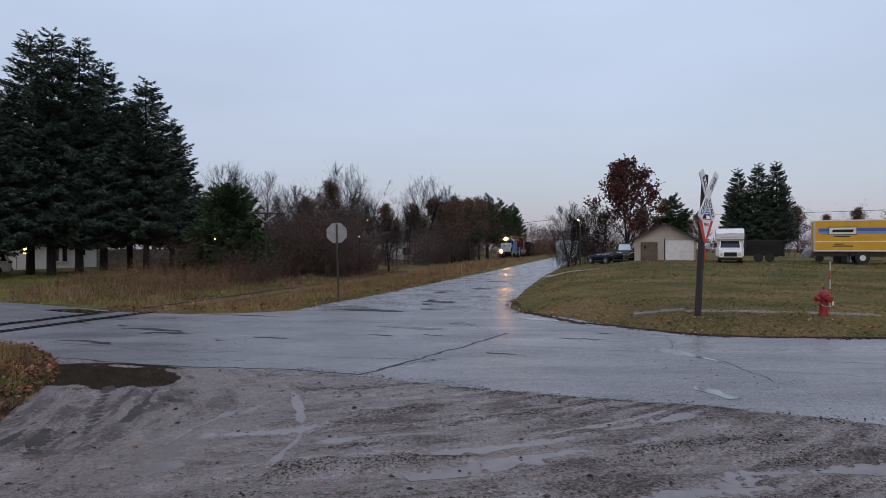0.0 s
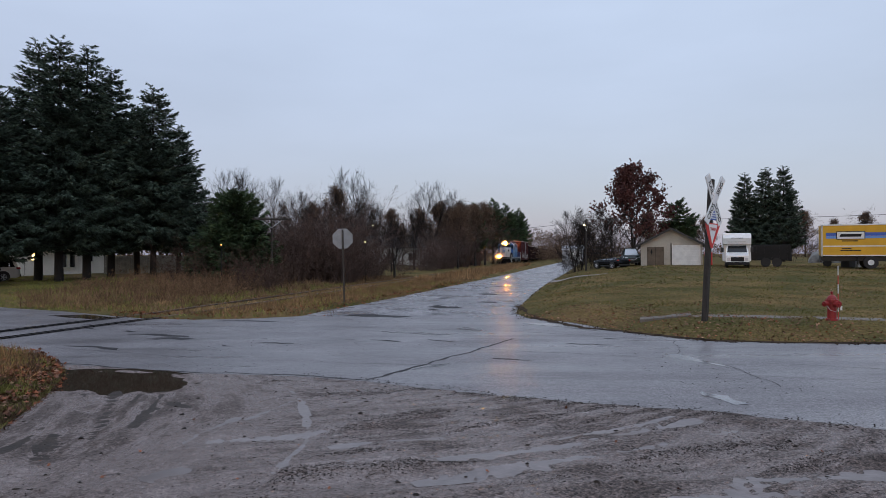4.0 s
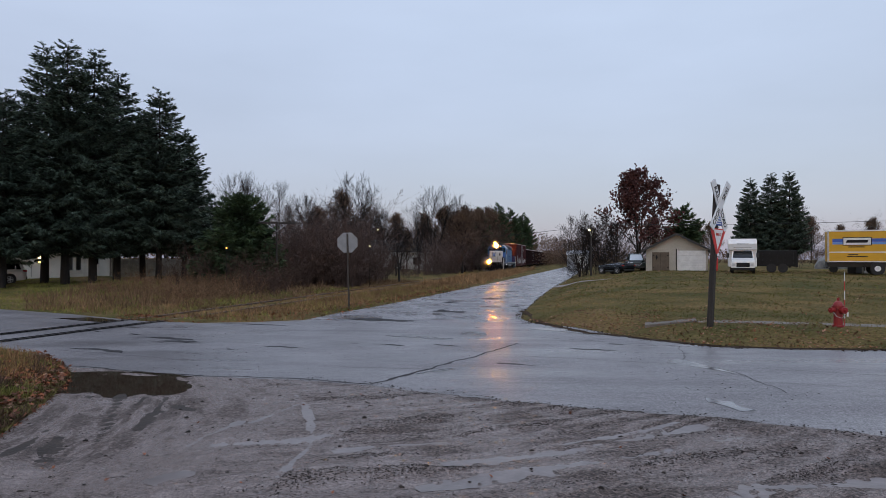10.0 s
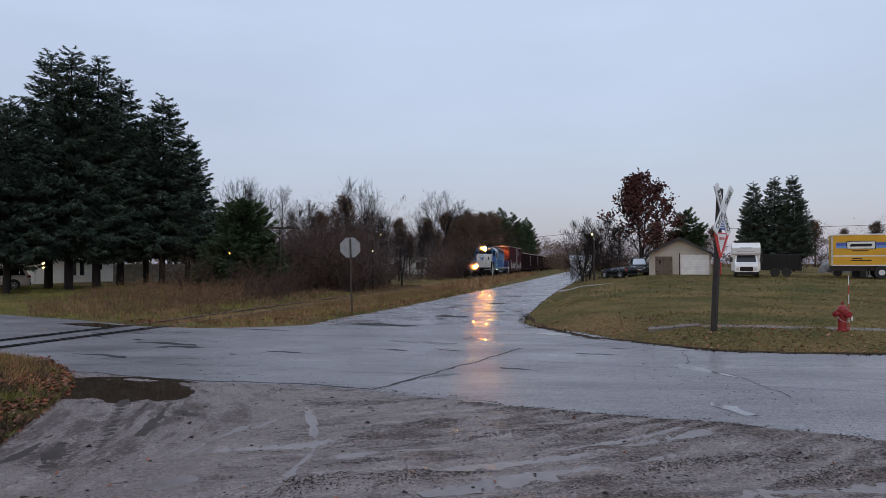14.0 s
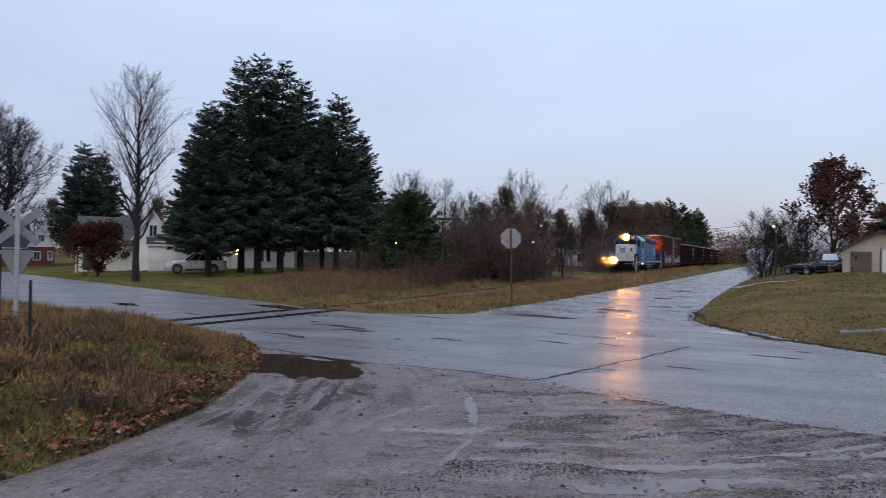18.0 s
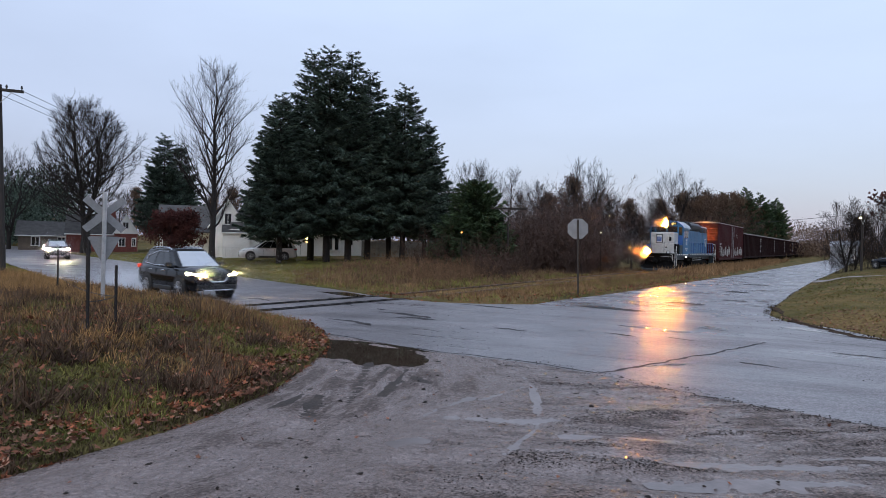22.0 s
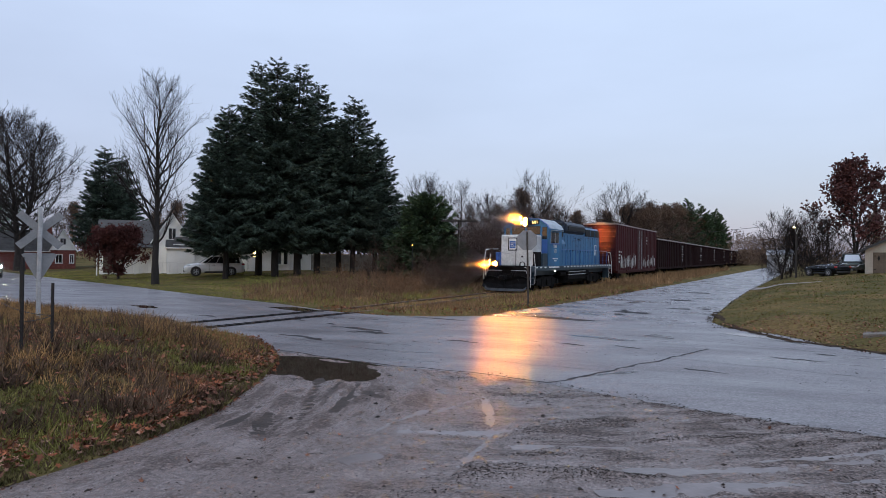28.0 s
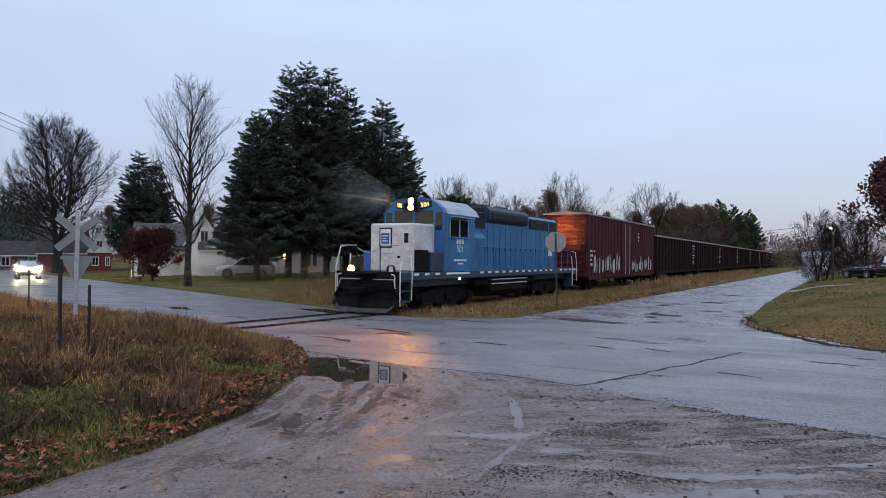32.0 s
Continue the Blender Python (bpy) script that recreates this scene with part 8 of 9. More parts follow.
def rental_truck():
    t = thing("box_truck", pose(27.5, 48.9, land_at(29.0, 48.2) + 0.02, 0, 0, -25), "yellow box truck with blue stripe and white plate", "truck")
    M_YEL = mat("truck_yellow", (0.62, 0.34, 0.015), 0.4, var=0.08, scale=1)
    M_SBLUE = mat("stripe_blue", (0.03, 0.10, 0.42), 0.4, var=0.08)
    M_SBLUE2 = mat("stripe_pale_blue", (0.12, 0.28, 0.62), 0.4, var=0.08)
    box = part("cargo_box", Shape().box(0, 7.6, 0, 2.4, 0.95, 3.2, 0.04), M_YEL, t, "yellow cargo box")
    part("edge_strip", Shape().box(-0.01, 7.6, -0.025, 0.03, 3.14, 3.23, 0.01), M_WHITE, box)
    part("edge_strip", Shape().box(-0.03, 0.10, -0.03, 0.03, 0.9, 3.2, 0.01), M_GALV, box)
    part("stripe", Shape().box(0.3, 7.5, -0.008, 0.0, 2.38, 2.62), M_SBLUE, box, "dark blue stripe")
    part("stripe", Shape().box(0.3, 7.5, -0.009, 0.0, 2.20, 2.37), M_SBLUE2, box, "pale blue stripe")
    pl = part("name_plate", Shape().box(0.95, 2.75, -0.022, 0.0, 2.12, 2.72, 0.01), M_BLACK, box)
    part("plate_field", Shape().box(1.0, 2.70, -0.03, -0.02, 2.17, 2.67, 0.01), M_WHITE, pl, "white plate with plain dark shape")
    part("plate_mark", Shape().prism([(1.15, 2.32), (2.47, 2.32), (2.55, 2.52), (1.23, 2.52)], -0.038, -0.03, "y"), M_BLACK, pl)
    part("strip", Shape().box(0.05, 7.5, -0.012, 0.0, 1.60, 1.68), M_WHITE, box)
    part("strip", Shape().box(0.05, 7.6, -0.02, 0.0, 0.92, 1.0), M_WHITE, box)
    for x0, x1, z in ((1.3, 2.3, 1.98), (1.3, 1.9, 1.42), (1.2, 2.5, 1.28)):
        part("lettering_bar", Shape().box(x0, x1, -0.006, 0.0, z, z + 0.07), M_BLACK, box)
    part("frame_rail", Shape().box(0.0, 7.6, 0.3, 2.1, 0.55, 0.92, 0.03), M_TRIM, t)
    part("rear_bumper", Shape().box(-0.1, 0.05, 0.1, 2.3, 0.45, 0.6, 0.02), M_TRIM, t)
    for y in (0.14, 2.26):
        w = part("wheel", Shape().tube((3.1, y - 0.13, 0.45), (3.1, y + 0.13, 0.45), 0.46, n=22), M_RUBBER, t)
        part("rim", Shape().tube((3.1, y - 0.15, 0.45), (3.1, y + 0.15, 0.45), 0.2, n=16).tube((3.1, y - 0.2, 0.45), (3.1, y + 0.2, 0.45), 0.09, n=10), M_WHITE, w, "white steel rim")
    part("mudflap", Shape().box(2.3, 2.33, -0.02, 0.5, 0.3, 0.9), M_RUBBER, t)


rental_truck()
# dark skip beside the van
sk = thing("dump_trailer", pose(23.9, 53.2, land_at(24.5, 53.2), 0, 0, -24), "black open dump trailer parked beside the van", "trailer")
part("tub", Shape().box(0, 3.2, 0, 2.2, 0.5, 1.75, 0.04), M_BLACK, sk)
for k in range(6):
    part("tub_rib", Shape().box(0.2 + 0.55 * k, 0.3 + 0.55 * k, -0.06, 0.0, 0.5, 1.7), M_BLACK, sk)
for x in (1.4, 2.2):
    part("wheel", Shape().tube((x, -0.1, 0.36), (x, 0.15, 0.36), 0.36, n=16), M_RUBBER, sk)
# covered machine and clutter by the truck
cv = thing("covered_trailer", pose(29.2, 53.8, land_at(29.2, 53.8), 0, 0, -28), "pale tarpaulin over a low trailer on the grass", "trailer")
M_TARP = mat("grey_tarpaulin", (0.20, 0.205, 0.20), 0.6, var=0.3, scale=3)
part("cover", Shape().loft([[(x, -0.6 - 0.1 * math.sin(x * 3), 0.3), (x, -0.5, 0.9 * h), (x, 0.0, 1.15 * h), (x, 0.5, 0.9 * h), (x, 0.6, 0.3)] for x, h in ((0, 0.5), (0.3, 1.0), (0.9, 1.15), (1.5, 1.0), (2.2, 0.8), (2.6, 0.45))]), M_TARP, cv)
part("drawbar", Shape().tube((2.5, 0, 0.35), (4.0, 0, 0.35), 0.05), M_TRIM, cv)
part("wheel", Shape().tube((1.3, -0.75, 0.3), (1.3, -0.6, 0.3), 0.3, n=14), M_RUBBER, cv)
for x, y, w, h, m_ in ((30.6, 50.8, 0.7, 0.6, M_TRIM), (31.5, 51.2, 0.5, 0.8, M_GALV), (16.9, 66.6, 0.8, 0.9, M_SIDING)):
    part("crate", Shape().box(-w / 2, w / 2, -w / 2, w / 2, 0, h, 0.04), m_, tagged(thing("storage_crate", on_land(x, y, 20), "grey storage crate standing on the grass", "crate")))
gs = thing("gas_can_stand", on_land(23.3, 59.4, 0), "dark red tool box standing beside the garage", "box")
part("body", Shape().box(-0.3, 0.3, -0.2, 0.2, 0, 1.2, 0.03), M_RED, gs)


# ---------------------------------------------------------------- scrub, woods and distance
thicket("brush_scrub", [(-12.5, -7.4, 49, 57, 1.0, 0.62), (-16, -12, 55, 63, 0.9, 0.16), (-24, -14, 57, 63, 0.8, 0.12), (-8.5, -6.4, 57, 66, 0.7, 0.1)], 71, 4.4, 1500, M_BRUSH, "dense dark brown leafless brush beyond the track")
thicket("brush_scrub", [(-4, -1.7, 84, 96, 0.7, 0.2), (-2, 0.7, 96, 110, 1.0, 0.35), (0.5, 3.5, 110, 124, 1.1, 0.35), (3, 6.3, 124, 138, 1.2, 0.35), (-12, -4, 70, 95, 0.35, 0.2)], 72, 5.5, 700, M_BRUSH, "tall leafless scrub along the railway")
thicket("brush_scrub", [(12.5, 17.5, 71, 76, 0.8, 0.3), (17, 26, 76, 84, 0.8, 0.2), (40, 52, 74, 84, 0.9, 0.3)], 73, 4.6, 260, M_TWIG, "tangled bare bushes behind the garage")
thicket("brush_scrub", [(-22, -12, 37, 47, 0.55, 0.5), (-16, -11.6, 32, 50, 0.6, 0.5)], 74, 1.6, 640, M_SCRUB, "dry brown weeds along the track")
for x, y, turn, s in ((16.6, 72.6, 130, 0.95), (15.4, 76.5, 220, 0.8), (18.2, 74.0, 300, 0.8)):
    c = tagged(copy_thing(bush, on_land(x, y, turn)), "leafless spreading bush beside the garage", "tree", "bare bushes beside the garage")
    c.scale = (s, s, s)

thicket("brush_scrub", [(-19, -10.5, 43.5, 47.5, 1.0, 0.7), (-13, -10.5, 38, 43, 0.7, 0.3)], 75, 2.3, 330, M_SHRUB, "low dark tangled shrubs behind the track")

# pines in the wood beyond the track, and the belt of far woods
pine = spruce("pine_tree", on_land(10.0, 147), "tall green pine at the edge of the wood", 51, 14.0, 3.2, clear=0.3, per=60, material=M_CEDAR, needle=0.42, power=0.6, tiers=17, droop=-0.12)
for x, y, turn, s in ((5.0, 123, 40, 0.8), (14.8, 172, 100, 1.05), (21.5, 205, 180, 1.12), (15.6, 176, 300, 0.86), (26.0, 236, 20, 1.2), (17.5, 186, 210, 1.0)):
    c = tagged(copy_thing(pine, on_land(x, y, turn)), "green pine in the wood beyond the track", "tree", "pines in the wood")
    c.scale = (s, s, s)
wood = round_tree("oak_tree", on_land(-1.5, 106), "brown oak in the wood beyond the track", 52, 9.8, 0.18, 6.0, M_FARWOOD, leaf=0.17, per_tip=4, cloud=0.3, first=0.2, limbs=28, kids=7, twigs=4, shoots=0, tilt=(52, 20), peak=0.65, twig=0.014)
for k, (x, y, s) in enumerate(((1.4, 103, 0.92), (4.8, 121, 1.08), (-4.6, 108, 0.9), (7.4, 135, 1.2), (2.0, 112, 1.05), (-7.5, 106, 0.6), (9.8, 148, 1.18), (-9.8, 118, 0.7), (-14, 122, 0.7), (-18, 118, 0.75), (16.6, 182, 1.0), (14.8, 172, 1.12), (4.4, 128, 1.1), (0.2, 118, 1.0))):
    c = tagged(copy_thing(wood, on_land(x, y, 47 * k)), "brown oak in the wood beyond the track", "tree", "oaks in the wood")
    c.scale = (s, s, s)


def far_belt(name, path, depth, height, count, seed, label, material=None, blade=1.3):
    """A distant belt of woods: a mass of small clumps with an uneven top."""
    rng = np.random.default_rng(seed)
    u = rng.uniform(0, 1, count)
    pts = np.array(path, float)
    seg = np.concatenate([[0], np.cumsum(np.hypot(*np.diff(pts, axis=0).T))])
    x, y = np.interp(u * seg[-1], seg, pts[:, 0]), np.interp(u * seg[-1], seg, pts[:, 1])
    x, y = x + rng.normal(0, depth, count), y + rng.normal(0, depth, count)
    top = height * (0.5 + 0.8 * field(x, y, 22, seed) * (0.6 + 0.6 * field(x, y, 6, seed + 4)))
    z = rng.uniform(0, 1, count) ** 0.8 * top + 0.2
    P = np.stack([x, y, z], 1)
    D = np.tile([0, 0, 1.0], (count, 1))
    V, F = blades(P, D, blade, blade * 0.2, rng, k=2, spread=0.9)
    return tagged(new(name, raw_mesh(name, V, F, material or M_FARWOOD)), label, "woods", "", "stuff")


far_belt("far_woods", [(27, 215), (60, 340), (150, 420)], 8, 12, 15000, 81, "distant belt of brown autumn woods", blade=0.5)
far_belt("far_woods", [(150, 210), (70, 180), (36, 170), (33, 260)], 7, 5, 12000, 82, "distant undergrowth behind the yards", blade=0.5)
far_belt("far_woods", [(-150, 60), (-120, 100), (-75, 112), (-38, 104), (-18, 128), (-4, 150), (12, 190)], 6, 6, 20000, 83, "distant dark undergrowth behind the houses", M_SCRUB, blade=0.5)
far_belt("far_woods", [(-130, 92), (-100, 74), (-84, 66)], 4, 11, 14000, 84, "dark evergreen hedge along the far street", M_SPRUCE, blade=0.5)
far_belt("far_woods", [(-128, 70), (-100, 54), (-78, 41)], 3, 6, 12000, 86, "dark leafless hedge along the far street", M_SCRUB, blade=0.4)
far_belt("far_woods", [(62, 92), (80, 84), (110, 70)], 5, 5, 9000, 85, "low scrub behind the parked trucks", M_SCRUB, blade=0.35)


def tree_row(path, count, spread, scales, sources, seed, label, group):
    """Copies of the bare trees along a line, at uneven steps and sizes."""
    rng = np.random.default_rng(seed)
    pts = np.array(path, float)
    seg = np.concatenate([[0], np.cumsum(np.hypot(*np.diff(pts, axis=0).T))])
    for k in range(count):
        u = (k + rng.uniform(0.1, 0.9)) / count * seg[-1]
        x, y = np.interp(u, seg, pts[:, 0]) + rng.normal(0, spread), np.interp(u, seg, pts[:, 1]) + rng.normal(0, spread)
        s = rng.uniform(*scales)
        c = tagged(copy_thing(sources[rng.integers(len(sources))], on_land(x, y, rng.uniform(0, 360))), label, "tree", group)
        c.scale = (s, s, s)


far_bare = bare_tree("bare_tree", on_land(-44, 100), "distant leafless tree behind the houses", 27, 9.6, 0.16, 5.4, first=0.2, limbs=24, tilt=(54, 22), kids=6, twigs=4, leaders=2, peak=0.7, twig=0.016, shoots=0)
tree_row([(-120, 96), (-75, 106), (-38, 100), (-18, 122), (-4, 146)], 34, 5, (0.8, 1.3), (far_bare, far_bare, wood), 91, "brown leafless tree in the wood behind the houses", "trees behind the houses")
tree_row([(36, 172), (70, 182), (130, 200)], 16, 5, (0.8, 1.3), (far_bare, wood), 92, "distant leafless tree behind the yards", "distant trees behind the yards")
tree_row([(48, 90), (62, 92), (80, 84), (108, 70)], 14, 4, (0.6, 1.0), (far_bare,), 93, "leafless tree behind the parked trucks", "trees behind the trucks")
tree_row([(-18, 68), (-13, 74), (-9, 82)], 8, 2.0, (0.55, 0.85), (lone, tall, bush), 94, "slim leafless tree in the scrub beside the railway", "slim trees beside the railway")
tree_row([(-118, 66), (-100, 56), (-82, 46)], 8, 3, (0.8, 1.1), (far_bare,), 95, "leafless tree along the far street", "trees along the far street")


# ---------------------------------------------------------------- grass, leaves and stones
def off_paving(x, y):
    paved = np.maximum(np.maximum(inside_depth(MAIN_ROAD, x, y), inside_depth(SIDE_ROAD, x, y)), inside_depth(APRON, x, y))
    return -np.maximum(paved, inside_depth(DRIVEWAY, x, y))


def sprinkle(rng, count, x0, x1, y0, y1, ok):
    x, y = rng.uniform(x0, x1, count), rng.uniform(y0, y1, count)
    keep = ok(x, y)
    x, y = x[keep], y[keep]
    return x, y, land(x, y)


def turf(name, seed, count, span, ok, length, width, material, label, k=3, spread=0.35, vary=0.5):
    rng = np.random.default_rng(seed)
    x, y, z = sprinkle(rng, count, *span, ok)
    P = np.stack([x, y, z - 0.03], 1)
    D = np.tile([0, 0, 1.0], (len(P), 1)) + np.stack([rng.normal(0, 0.2, len(P)), rng.normal(0, 0.2, len(P)), 0 * x], 1)
    L = length * (1 - vary + 2 * vary * field(x, y, 1.3, seed)) * rng.uniform(0.6, 1.2, len(P))
    V, F = blades(P, D, L, width, rng, k=k, spread=spread)
    return tagged(new(name, raw_mesh(name, V, F, material)), label, "grass", "", "stuff")


def litter(name, seed, count, span, ok, size, material, label, lift=0.02, height=None):
    rng = np.random.default_rng(seed)
    x, y, z = sprinkle(rng, count, *span, ok)
    if height is not None:
        z = height(x, y)
    n = len(x)
    a = rng.uniform(0, 6.283, n)
    s = size * rng.uniform(0.5, 1.3, n)
    tilt = rng.normal(0, 0.4, (n, 2))
    curl = rng.uniform(-0.5, 2.2, n)
    V = []
    for k in range(10):
        w, r = 0.6283 * k, (1.0, 0.42, 0.82, 0.4, 0.7, 0.3, 0.7, 0.4, 0.82, 0.42)[k]
        u, v = r * math.cos(w), r * math.sin(w)
        du, dv = s * (u * np.cos(a) - v * np.sin(a)) * 0.5, s * (u * np.sin(a) + v * np.cos(a)) * 0.5
        V.append(np.stack([x + du, y + dv, z + lift + du * tilt[:, 0] + dv * tilt[:, 1] + s * (0.22 * r * r - 0.12 * r) * curl], 1))
    V = np.stack(V, 1).reshape(-1, 3)
    F = np.arange(len(V)).reshape(-1, 10)
    return tagged(new(name, raw_mesh(name, V, F, material)), label, "leaves", "", "stuff")


def on_bank(x, y):
    return (off_paving(x, y) > -0.04) & (y < 20.5 - 0.5 * (x + 5)) & (x < -3) & (np.abs(x) < 2.2 * y + 3)


def patch(x, y, size, seed, share):
    return field(x, y, size, seed) > 1 - share


M_MOSS = mat("damp_low_weeds", (0.20, 0.18, 0.06), 0.95, spec=0.05, var=0.35, scale=1.2, color2=(0.10, 0.085, 0.04), per_piece=0.5)
M_DEAD = mat("blackened_weeds", (0.16, 0.105, 0.07), 0.95, spec=0.05, var=0.35, scale=1.5, color2=(0.07, 0.047, 0.034), per_piece=0.5)
M_RUSTG = mat("rusty_grass", (0.44, 0.26, 0.11), 1.0, spec=0.03, var=0.3, scale=0.8, color2=(0.2, 0.125, 0.06), per_piece=0.5)
turf("bank_turf", 100, 60000, (-13, -4, 3, 14), on_bank, 0.10, 0.008, M_DEAD, "low withered turf on the bank", k=3, spread=1.1, vary=0.6)
turf("bank_turf", 99, 16000, (-26, -7, 6, 24), on_bank, 0.15, 0.010, M_WEED, "low damp turf on the bank", k=3, spread=0.8, vary=0.6)
turf("bank_turf", 98, 60000, (-12, -4, 3, 12), lambda x, y: on_bank(x, y) & (patch(x, y, 0.9, 7, 0.55) | (y < 5.2) | (off_paving(x, y) < 0.3)) & patch(x, y, 0.2, 41, 0.62), 0.085, 0.011, M_MOSS, "low damp green weeds on the bank", k=4, spread=1.0, vary=0.7)
turf("bank_grass", 101, 30000, (-13, -4, 3, 15), lambda x, y: on_bank(x, y) & (patch(x, y, 1.6, 7, 0.5) | (y > 9.5)) & patch(x, y, 0.22, 41, 0.55) & (off_paving(x, y) > 0.25), 0.17, 0.005, M_GREENG, "damp green grass on the bank beside the street", k=4, spread=0.6, vary=0.8)
turf("bank_grass", 102, 60000, (-26, -5, 6, 24), lambda x, y: on_bank(x, y) & (patch(x, y, 2.2, 13, 0.35) | (y > 9.5 - 0.1 * x)) & patch(x, y, 0.28, 43, 0.6) & (off_paving(x, y) > 0.5), 0.27, 0.0045, M_RUSTG, "tall rusty grass on the bank", k=4, spread=0.5, vary=0.7)
turf("bank_grass", 114, 9000, (-26, -5, 7, 24), lambda x, y: on_bank(x, y) & patch(x, y, 1.7, 15, 0.5) & patch(x, y, 0.28, 45, 0.5) & (off_paving(x, y) > 0.5), 0.36, 0.004, M_DRY, "straw-coloured seed stalks on the bank", k=3, spread=0.4, vary=0.7)
turf("bank_weeds", 103, 30000, (-16, -5, 4, 15), lambda x, y: on_bank(x, y) & patch(x, y, 1.1, 29, 0.6) & patch(x, y, 0.25, 47, 0.5) & (off_paving(x, y) > 0.35), 0.26, 0.010, M_DEAD, "dark withered weeds on the bank", k=4, spread=0.8, vary=0.9)
turf("bank_weeds", 115, 16000, (-16, -5, 4, 15), lambda x, y: on_bank(x, y) & patch(x, y, 0.9, 35, 0.5) & patch(x, y, 0.25, 49, 0.5) & (off_paving(x, y) > 0.3), 0.22, 0.009, M_WEED, "brown withered weeds on the bank", k=4, spread=0.9, vary=0.9)


def scrub(x, y):
    return (off_paving(x, y) > 0.15) & (y > 21) & (rail_gap(x, y) < 6.5) & (y > 21.0 - 0.5 * (x + 5)) & (x > -0.67 * y - 1.0 + 3.0 * field(x, y, 2.0, 91))


turf("track_grass", 104, 26000, (-30, 4, 21, 60), lambda x, y: scrub(x, y) & (np.abs(rail_gap(x, y)) > 1.75) & (y < 60) & (off_paving(x, y) < 2.2 + 4.5 * field(x, y, 3.0, 77)), 0.27, 0.010, M_DRY, "tall dry orange grass beside the track", k=3)
turf("track_weeds", 105, 20000, (-20, 4, 22, 66), lambda x, y: scrub(x, y) & (np.abs(rail_gap(x, y)) > 0.9) & patch(x, y, 2.5, 31, 0.75) & (off_paving(x, y) > 1.2), 0.22, 0.012, M_SCRUB, "brown weeds beside the track", k=3, spread=0.6)
turf("track_weeds", 113, 9000, (-24, 2, 26, 66), lambda x, y: scrub(x, y) & (rail_gap(x, y) < -1.8) & patch(x, y, 2.5, 33, 0.6), 0.5, 0.014, M_SCRUB, "tall brown weeds beyond the track", k=3, spread=0.5)
turf("track_grass", 112, 16000, (-30, 2, 21, 50), lambda x, y: scrub(x, y) & (np.abs(rail_gap(x, y)) > 1.2) & patch(x, y, 2.8, 61, 0.6), 0.24, 0.012, M_GREENG, "olive grass among the weeds", k=3, spread=0.5)
turf("track_grass", 116, 34000, (-24, 2, 24, 66), lambda x, y: (np.abs(rail_gap(x, y)) < 1.75) & (np.abs(np.abs(rail_gap(x, y)) - 0.72) > 0.1) & (off_paving(x, y) > 0.1), 0.15, 0.012, M_DRY, "short withered grass between the rails", k=3, spread=0.7)
turf("track_grass", 106, 7000, (-4, 14, 55, 130), lambda x, y: scrub(x, y) & (rail_gap(x, y) > 1.2), 0.6, 0.03, M_DRY, "tall dry grass along the side street", k=3)
turf("track_grass", 107, 8000, (-14, 2, 22, 56), lambda x, y: scrub(x, y) & (rail_gap(x, y) > 2.0) & (rail_gap(x, y) < 4.5), 0.2, 0.012, M_WEED, "dry stalks between track and side street", k=3)
turf("lawn_grass", 108, 28000, (2.5, 24, 13, 34), lambda x, y: (off_paving(x, y) > 0.25) & (rail_gap(x, y) > 8), 0.075, 0.008, M_LAWN, "short damp lawn grass", k=3, spread=0.6)
turf("lawn_grass", 109, 12000, (2.5, 24, 13, 34), lambda x, y: (off_paving(x, y) > 0.2) & (rail_gap(x, y) > 8) & patch(x, y, 3.0, 3, 0.6), 0.07, 0.009, M_DRY, "short withered lawn grass", k=3, spread=0.7)
turf("lawn_grass", 110, 11000, (4, 40, 34, 62), lambda x, y: (off_paving(x, y) > 0.3) & (rail_gap(x, y) > 8), 0.10, 0.02, M_LAWN, "short damp lawn grass", k=3, spread=0.7)
turf("lawn_grass", 111, 60000, (-56, -12, 22, 56), lambda x, y: (off_paving(x, y) > 0.1) & (rail_gap(x, y) < -4) & (x < -0.60 * y + 1.5 * field(x, y, 2.0, 91)), 0.085, 0.02, M_GREENG, "short green yard grass", k=3, spread=0.7)
def bank_edge(x, y):
    near = off_paving(x, y)
    return (near > -0.35) & (near < 0.55 + 0.9 * field(x, y, 0.7, 4)) & (field(x, y, 0.16, 6) > 0.45) & (x < -4.0) & (y < 20.5 - 0.5 * (x + 5))


litter("fallen_leaves", 121, 17000, (-9, -3.5, 3, 14), bank_edge, 0.085, M_LEAF, "rust-brown fallen maple leaves at the edge of the bank", 0.08)
litter("fallen_leaves", 127, 13000, (-9, -3.5, 3, 14), bank_edge, 0.08, M_BEIGE, "faded beige and brown fallen leaves at the edge of the bank", 0.07)
litter("fallen_leaves", 122, 2200, (-12, -4.5, 3, 14), on_bank, 0.09, M_LEAF, "scattered fallen leaves in the grass", 0.12)
litter("fallen_leaves", 123, 9000, (2.5, 24, 13, 24), lambda x, y: (off_paving(x, y) > 0.05) & (off_paving(x, y) < 0.6 + 3.2 * field(x, y, 1.5, 8)) & (rail_gap(x, y) > 8), 0.075, M_LEAF, "fallen leaves on the verge", 0.045)
litter("fallen_leaves", 128, 11000, (2.5, 24, 13, 24), lambda x, y: (off_paving(x, y) > -0.1) & (off_paving(x, y) < 0.8 + 3.6 * field(x, y, 1.5, 8)) & (rail_gap(x, y) > 8), 0.08, M_BEIGE, "faded fallen leaves on the verge", 0.04)
litter("fallen_leaves", 124, 6000, (4, 40, 22, 60), lambda x, y: (off_paving(x, y) > 0.4) & (rail_gap(x, y) > 8) & (patch(x, y, 4, 9, 0.45) | (y > 46)), 0.10, M_BEIGE, "fallen leaves scattered over the lawn", 0.05)
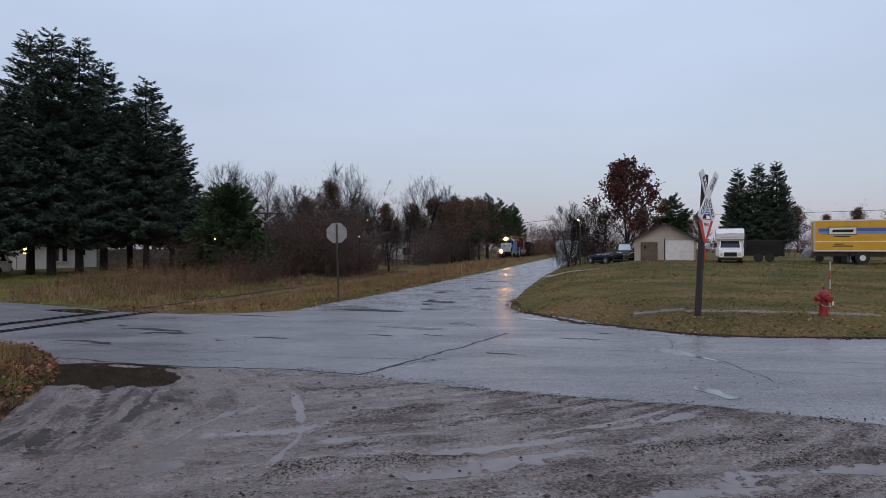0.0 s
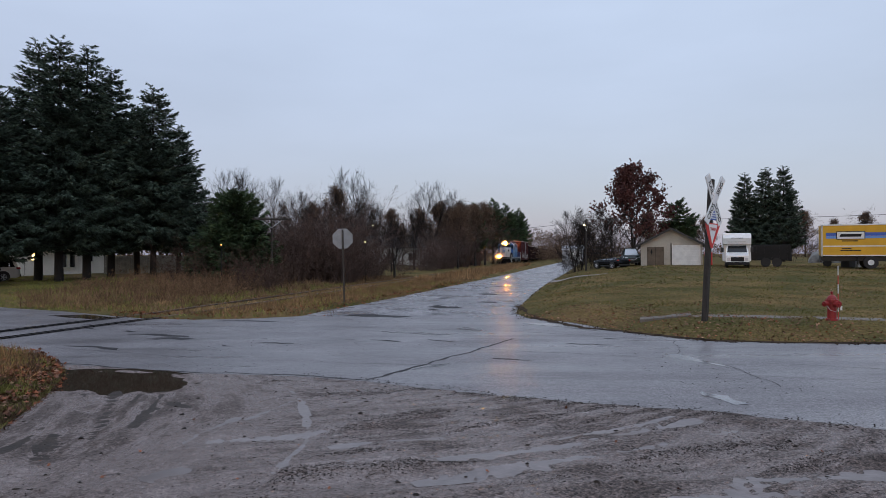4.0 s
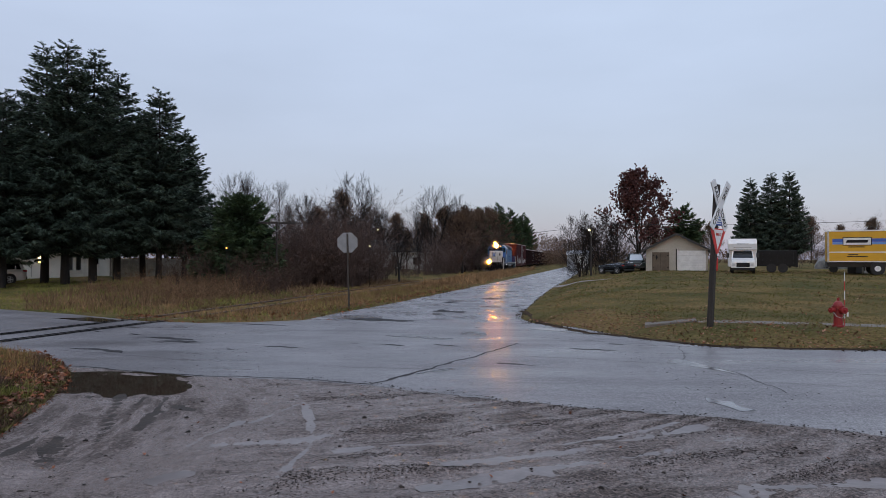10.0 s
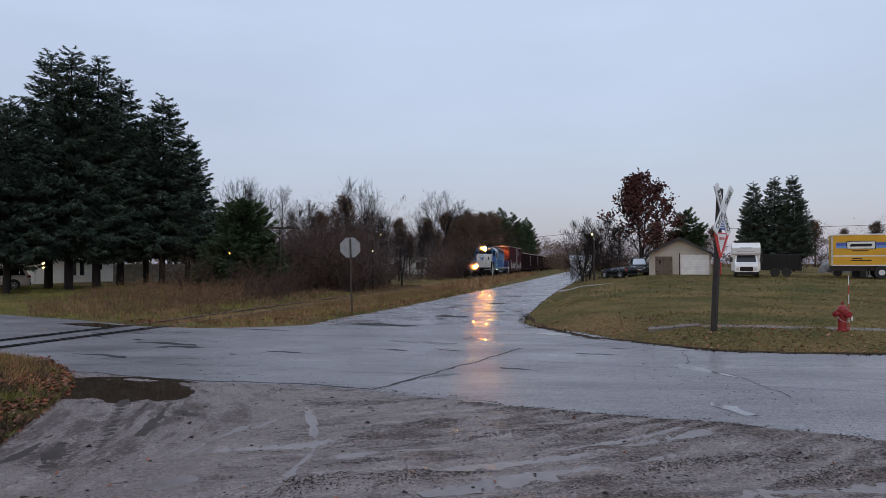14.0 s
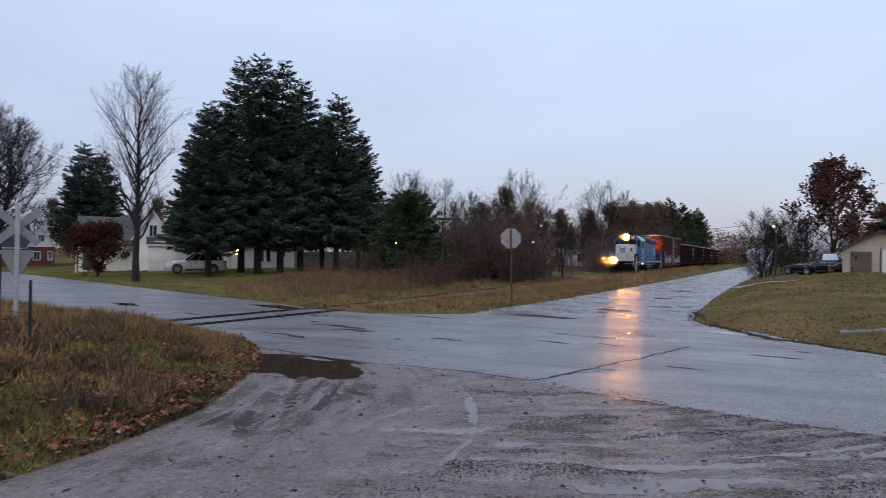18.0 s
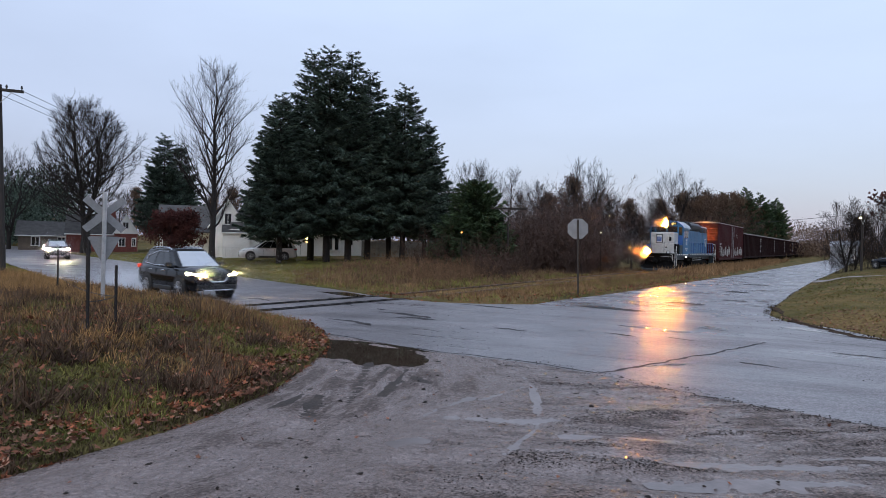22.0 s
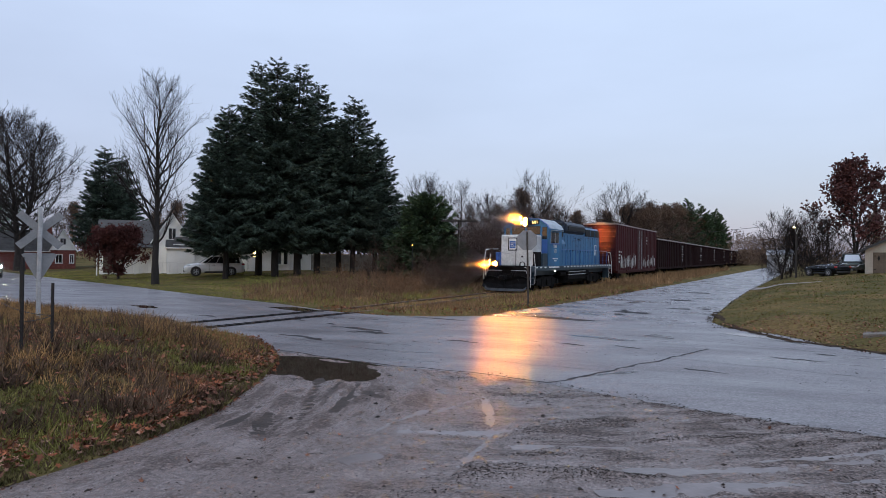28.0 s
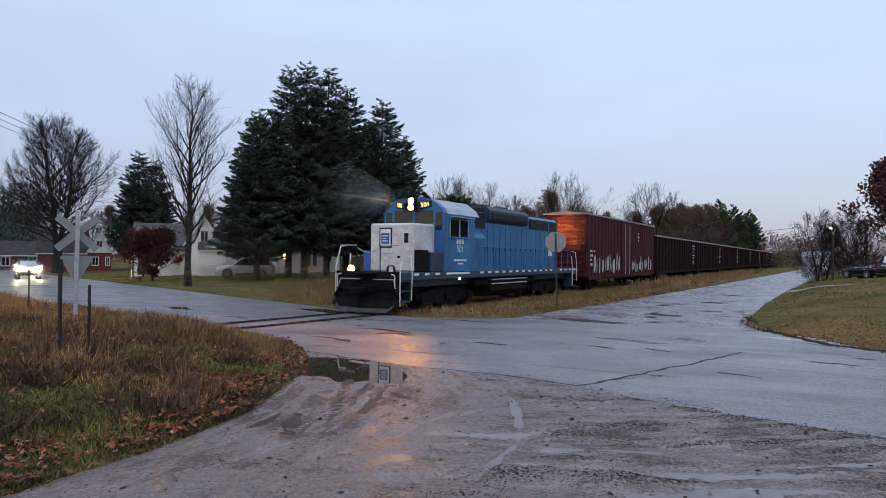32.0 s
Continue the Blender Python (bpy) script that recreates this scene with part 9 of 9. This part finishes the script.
litter("fallen_leaves", 129, 1500, (4, 40, 15, 46), lambda x, y: (off_paving(x, y) > 0.6) & (rail_gap(x, y) > 8), 0.09, M_LEAF, "single rust leaves on the lawn", 0.06)
litter("fallen_leaves", 125, 18000, (-12, 3, 21, 50), lambda x, y: (np.abs(off_paving(x, y) - 0.35) < 0.45) & (rail_gap(x, y) < 7) & (y > 21), 0.12, M_LEAF, "fallen leaves along the edge of the side street", 0.13)


def pebbles(name, seed, count, span, ok, size, height, material, label):
    rng = np.random.default_rng(seed)
    x, y = rng.uniform(span[0], span[1], count), rng.uniform(span[2], span[3], count)
    keep = ok(x, y)
    x, y = x[keep], y[keep]
    z = height(x, y)
    s = size * rng.uniform(0.4, 1.0, len(x)) ** 3
    c = np.array([(1, 0, 0.1), (0.2, 1, -0.1), (-1, 0.1, 0.15), (-0.1, -1, 0), (0.15, 0.1, 0.55), (0, 0, -0.5)])
    j = c[None] * rng.uniform(0.55, 1.45, (len(x), 6, 3))
    w = rng.uniform(0, 6.283, len(x))[:, None]
    j = np.stack([j[..., 0] * np.cos(w) - j[..., 1] * np.sin(w), j[..., 0] * np.sin(w) + j[..., 1] * np.cos(w), j[..., 2]], 2) * s[:, None, None]
    V = (j + np.stack([x, y, z], 1)[:, None]).reshape(-1, 3)
    f = np.array([(0, 1, 4), (1, 2, 4), (2, 3, 4), (3, 0, 4), (1, 0, 5), (2, 1, 5), (3, 2, 5), (0, 3, 5)])
    F = (np.arange(len(x))[:, None, None] * 6 + f[None]).reshape(-1, 3)
    return tagged(new(name, raw_mesh(name, V, F, material)), label, "gravel", "", "stuff")


M_STONED = mat("dark_wet_gravel", (0.032, 0.026, 0.023), 0.75, var=0.3, scale=3, per_piece=0.6, spec=0.15)
def in_mud(x, y):
    return (inside_depth(APRON, x, y) > 0.02) & (np.abs(x) < 0.95 * y + 1)


def gravel_share(x, y):
    """How much loose stone lies on the mud: heaped on the ridges between the wheel tracks, little where wheels run."""
    loose = near_lines(x, y, RIDGES) + 0.16 * smooth01((x + 2.6) / 2.0) * field(x, y, 0.5, 19)
    band = lattice(np.hypot(x + 4.5, y - 17.5) / 0.13, np.arctan2(y - 17.5, x + 4.5) * 7, 5)
    loose = loose * smooth01((band - 0.3) / 0.4)
    return np.clip(0.012 + loose - 0.6 * near_lines(x, y, FILMS), 0.008, 1)


_pick = np.random.default_rng(139)
pebbles("loose_gravel", 131, 420000, (-7, 7, 3.2, 11.0), lambda x, y: in_mud(x, y) & (_pick.random(x.shape) < gravel_share(x, y)), 0.0125, apron_height, M_STONED, "loose dark gravel on the muddy apron")
pebbles("loose_gravel", 132, 150000, (-7, 7, 3.2, 11.0), lambda x, y: in_mud(x, y) & (_pick.random(x.shape) < 0.8 * gravel_share(x, y)), 0.012, apron_height, M_STONE, "loose grey gravel on the muddy apron")
pebbles("loose_gravel", 135, 650, (-7, 7, 3.2, 11.0), lambda x, y: in_mud(x, y), 0.034, apron_height, M_STONED, "single larger dark stones on the mud")
pebbles("loose_gravel", 133, 9000, (-3, 6, 7, 12), lambda x, y: (np.abs(inside_depth(MAIN_ROAD, x, y)) < 0.55 * field(x, y, 0.7, 23)), 0.017, lambda x, y: paving(y) + 0.005, M_STONED, "loose gravel strewn over the asphalt edge")
pebbles("loose_gravel", 134, 5000, (-8, 8, 8, 24), lambda x, y: (inside_depth(MAIN_ROAD, x, y) > 0.1) & (field(x, y, 2.2, 27) > 0.55), 0.017, lambda x, y: paving(y) + 0.002, M_STONED, "stray grit on the asphalt")
pebbles("soil_crumbs", 136, 24000, (2.2, 16, 12.5, 29), lambda x, y: (np.abs(off_paving(x, y) + 0.05) < 0.42 * field(x, y, 0.6, 24)) & (rail_gap(x, y) > 8), 0.035, lambda x, y: paving(y) + 0.012, M_SOIL, "crumbs of dark soil along the lawn edge")
litter("fallen_leaves", 126, 50, (-5, 6, 3.2, 10), lambda x, y: inside_depth(APRON, x, y) > 0.1, 0.055, M_LEAF, "single fallen leaves on the mud", 0.012, height=apron_height)


# ---------------------------------------------------------------- what moves
def motions():
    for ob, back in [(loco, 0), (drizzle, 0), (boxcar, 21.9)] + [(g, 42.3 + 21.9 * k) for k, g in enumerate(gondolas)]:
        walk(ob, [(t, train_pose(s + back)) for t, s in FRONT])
    ts, ss = [r[0] for r in FRONT], [r[1] for r in FRONT]
    for w, radius, place in ROLLING:
        walk(w, [(t, pose(*place, math.degrees((float(np.interp(t, ts, ss)) - ss[0]) / radius))) for t in np.arange(0, 32.01, 0.16)])
    times = [0.0] + [r[0] for r in DRIVE] + [32.0]
    walk(suv, [(t, drive_pose(t)) for t in times])
    walk(spray, [(t, drive_pose(t)) for t in times])
    walk(suv_halo, [(t, drive_pose(t)) for t in times])
    for w, radius, place in suv_wheels:
        rows = [(0.0, pose(*place))]
        for t in np.arange(17.0, 26.01, 0.04):
            rows.append((float(t), pose(*place, -math.degrees(drive_length(t) / radius))))
        walk(w, rows + [(32.0, rows[-1][1])])


motions()
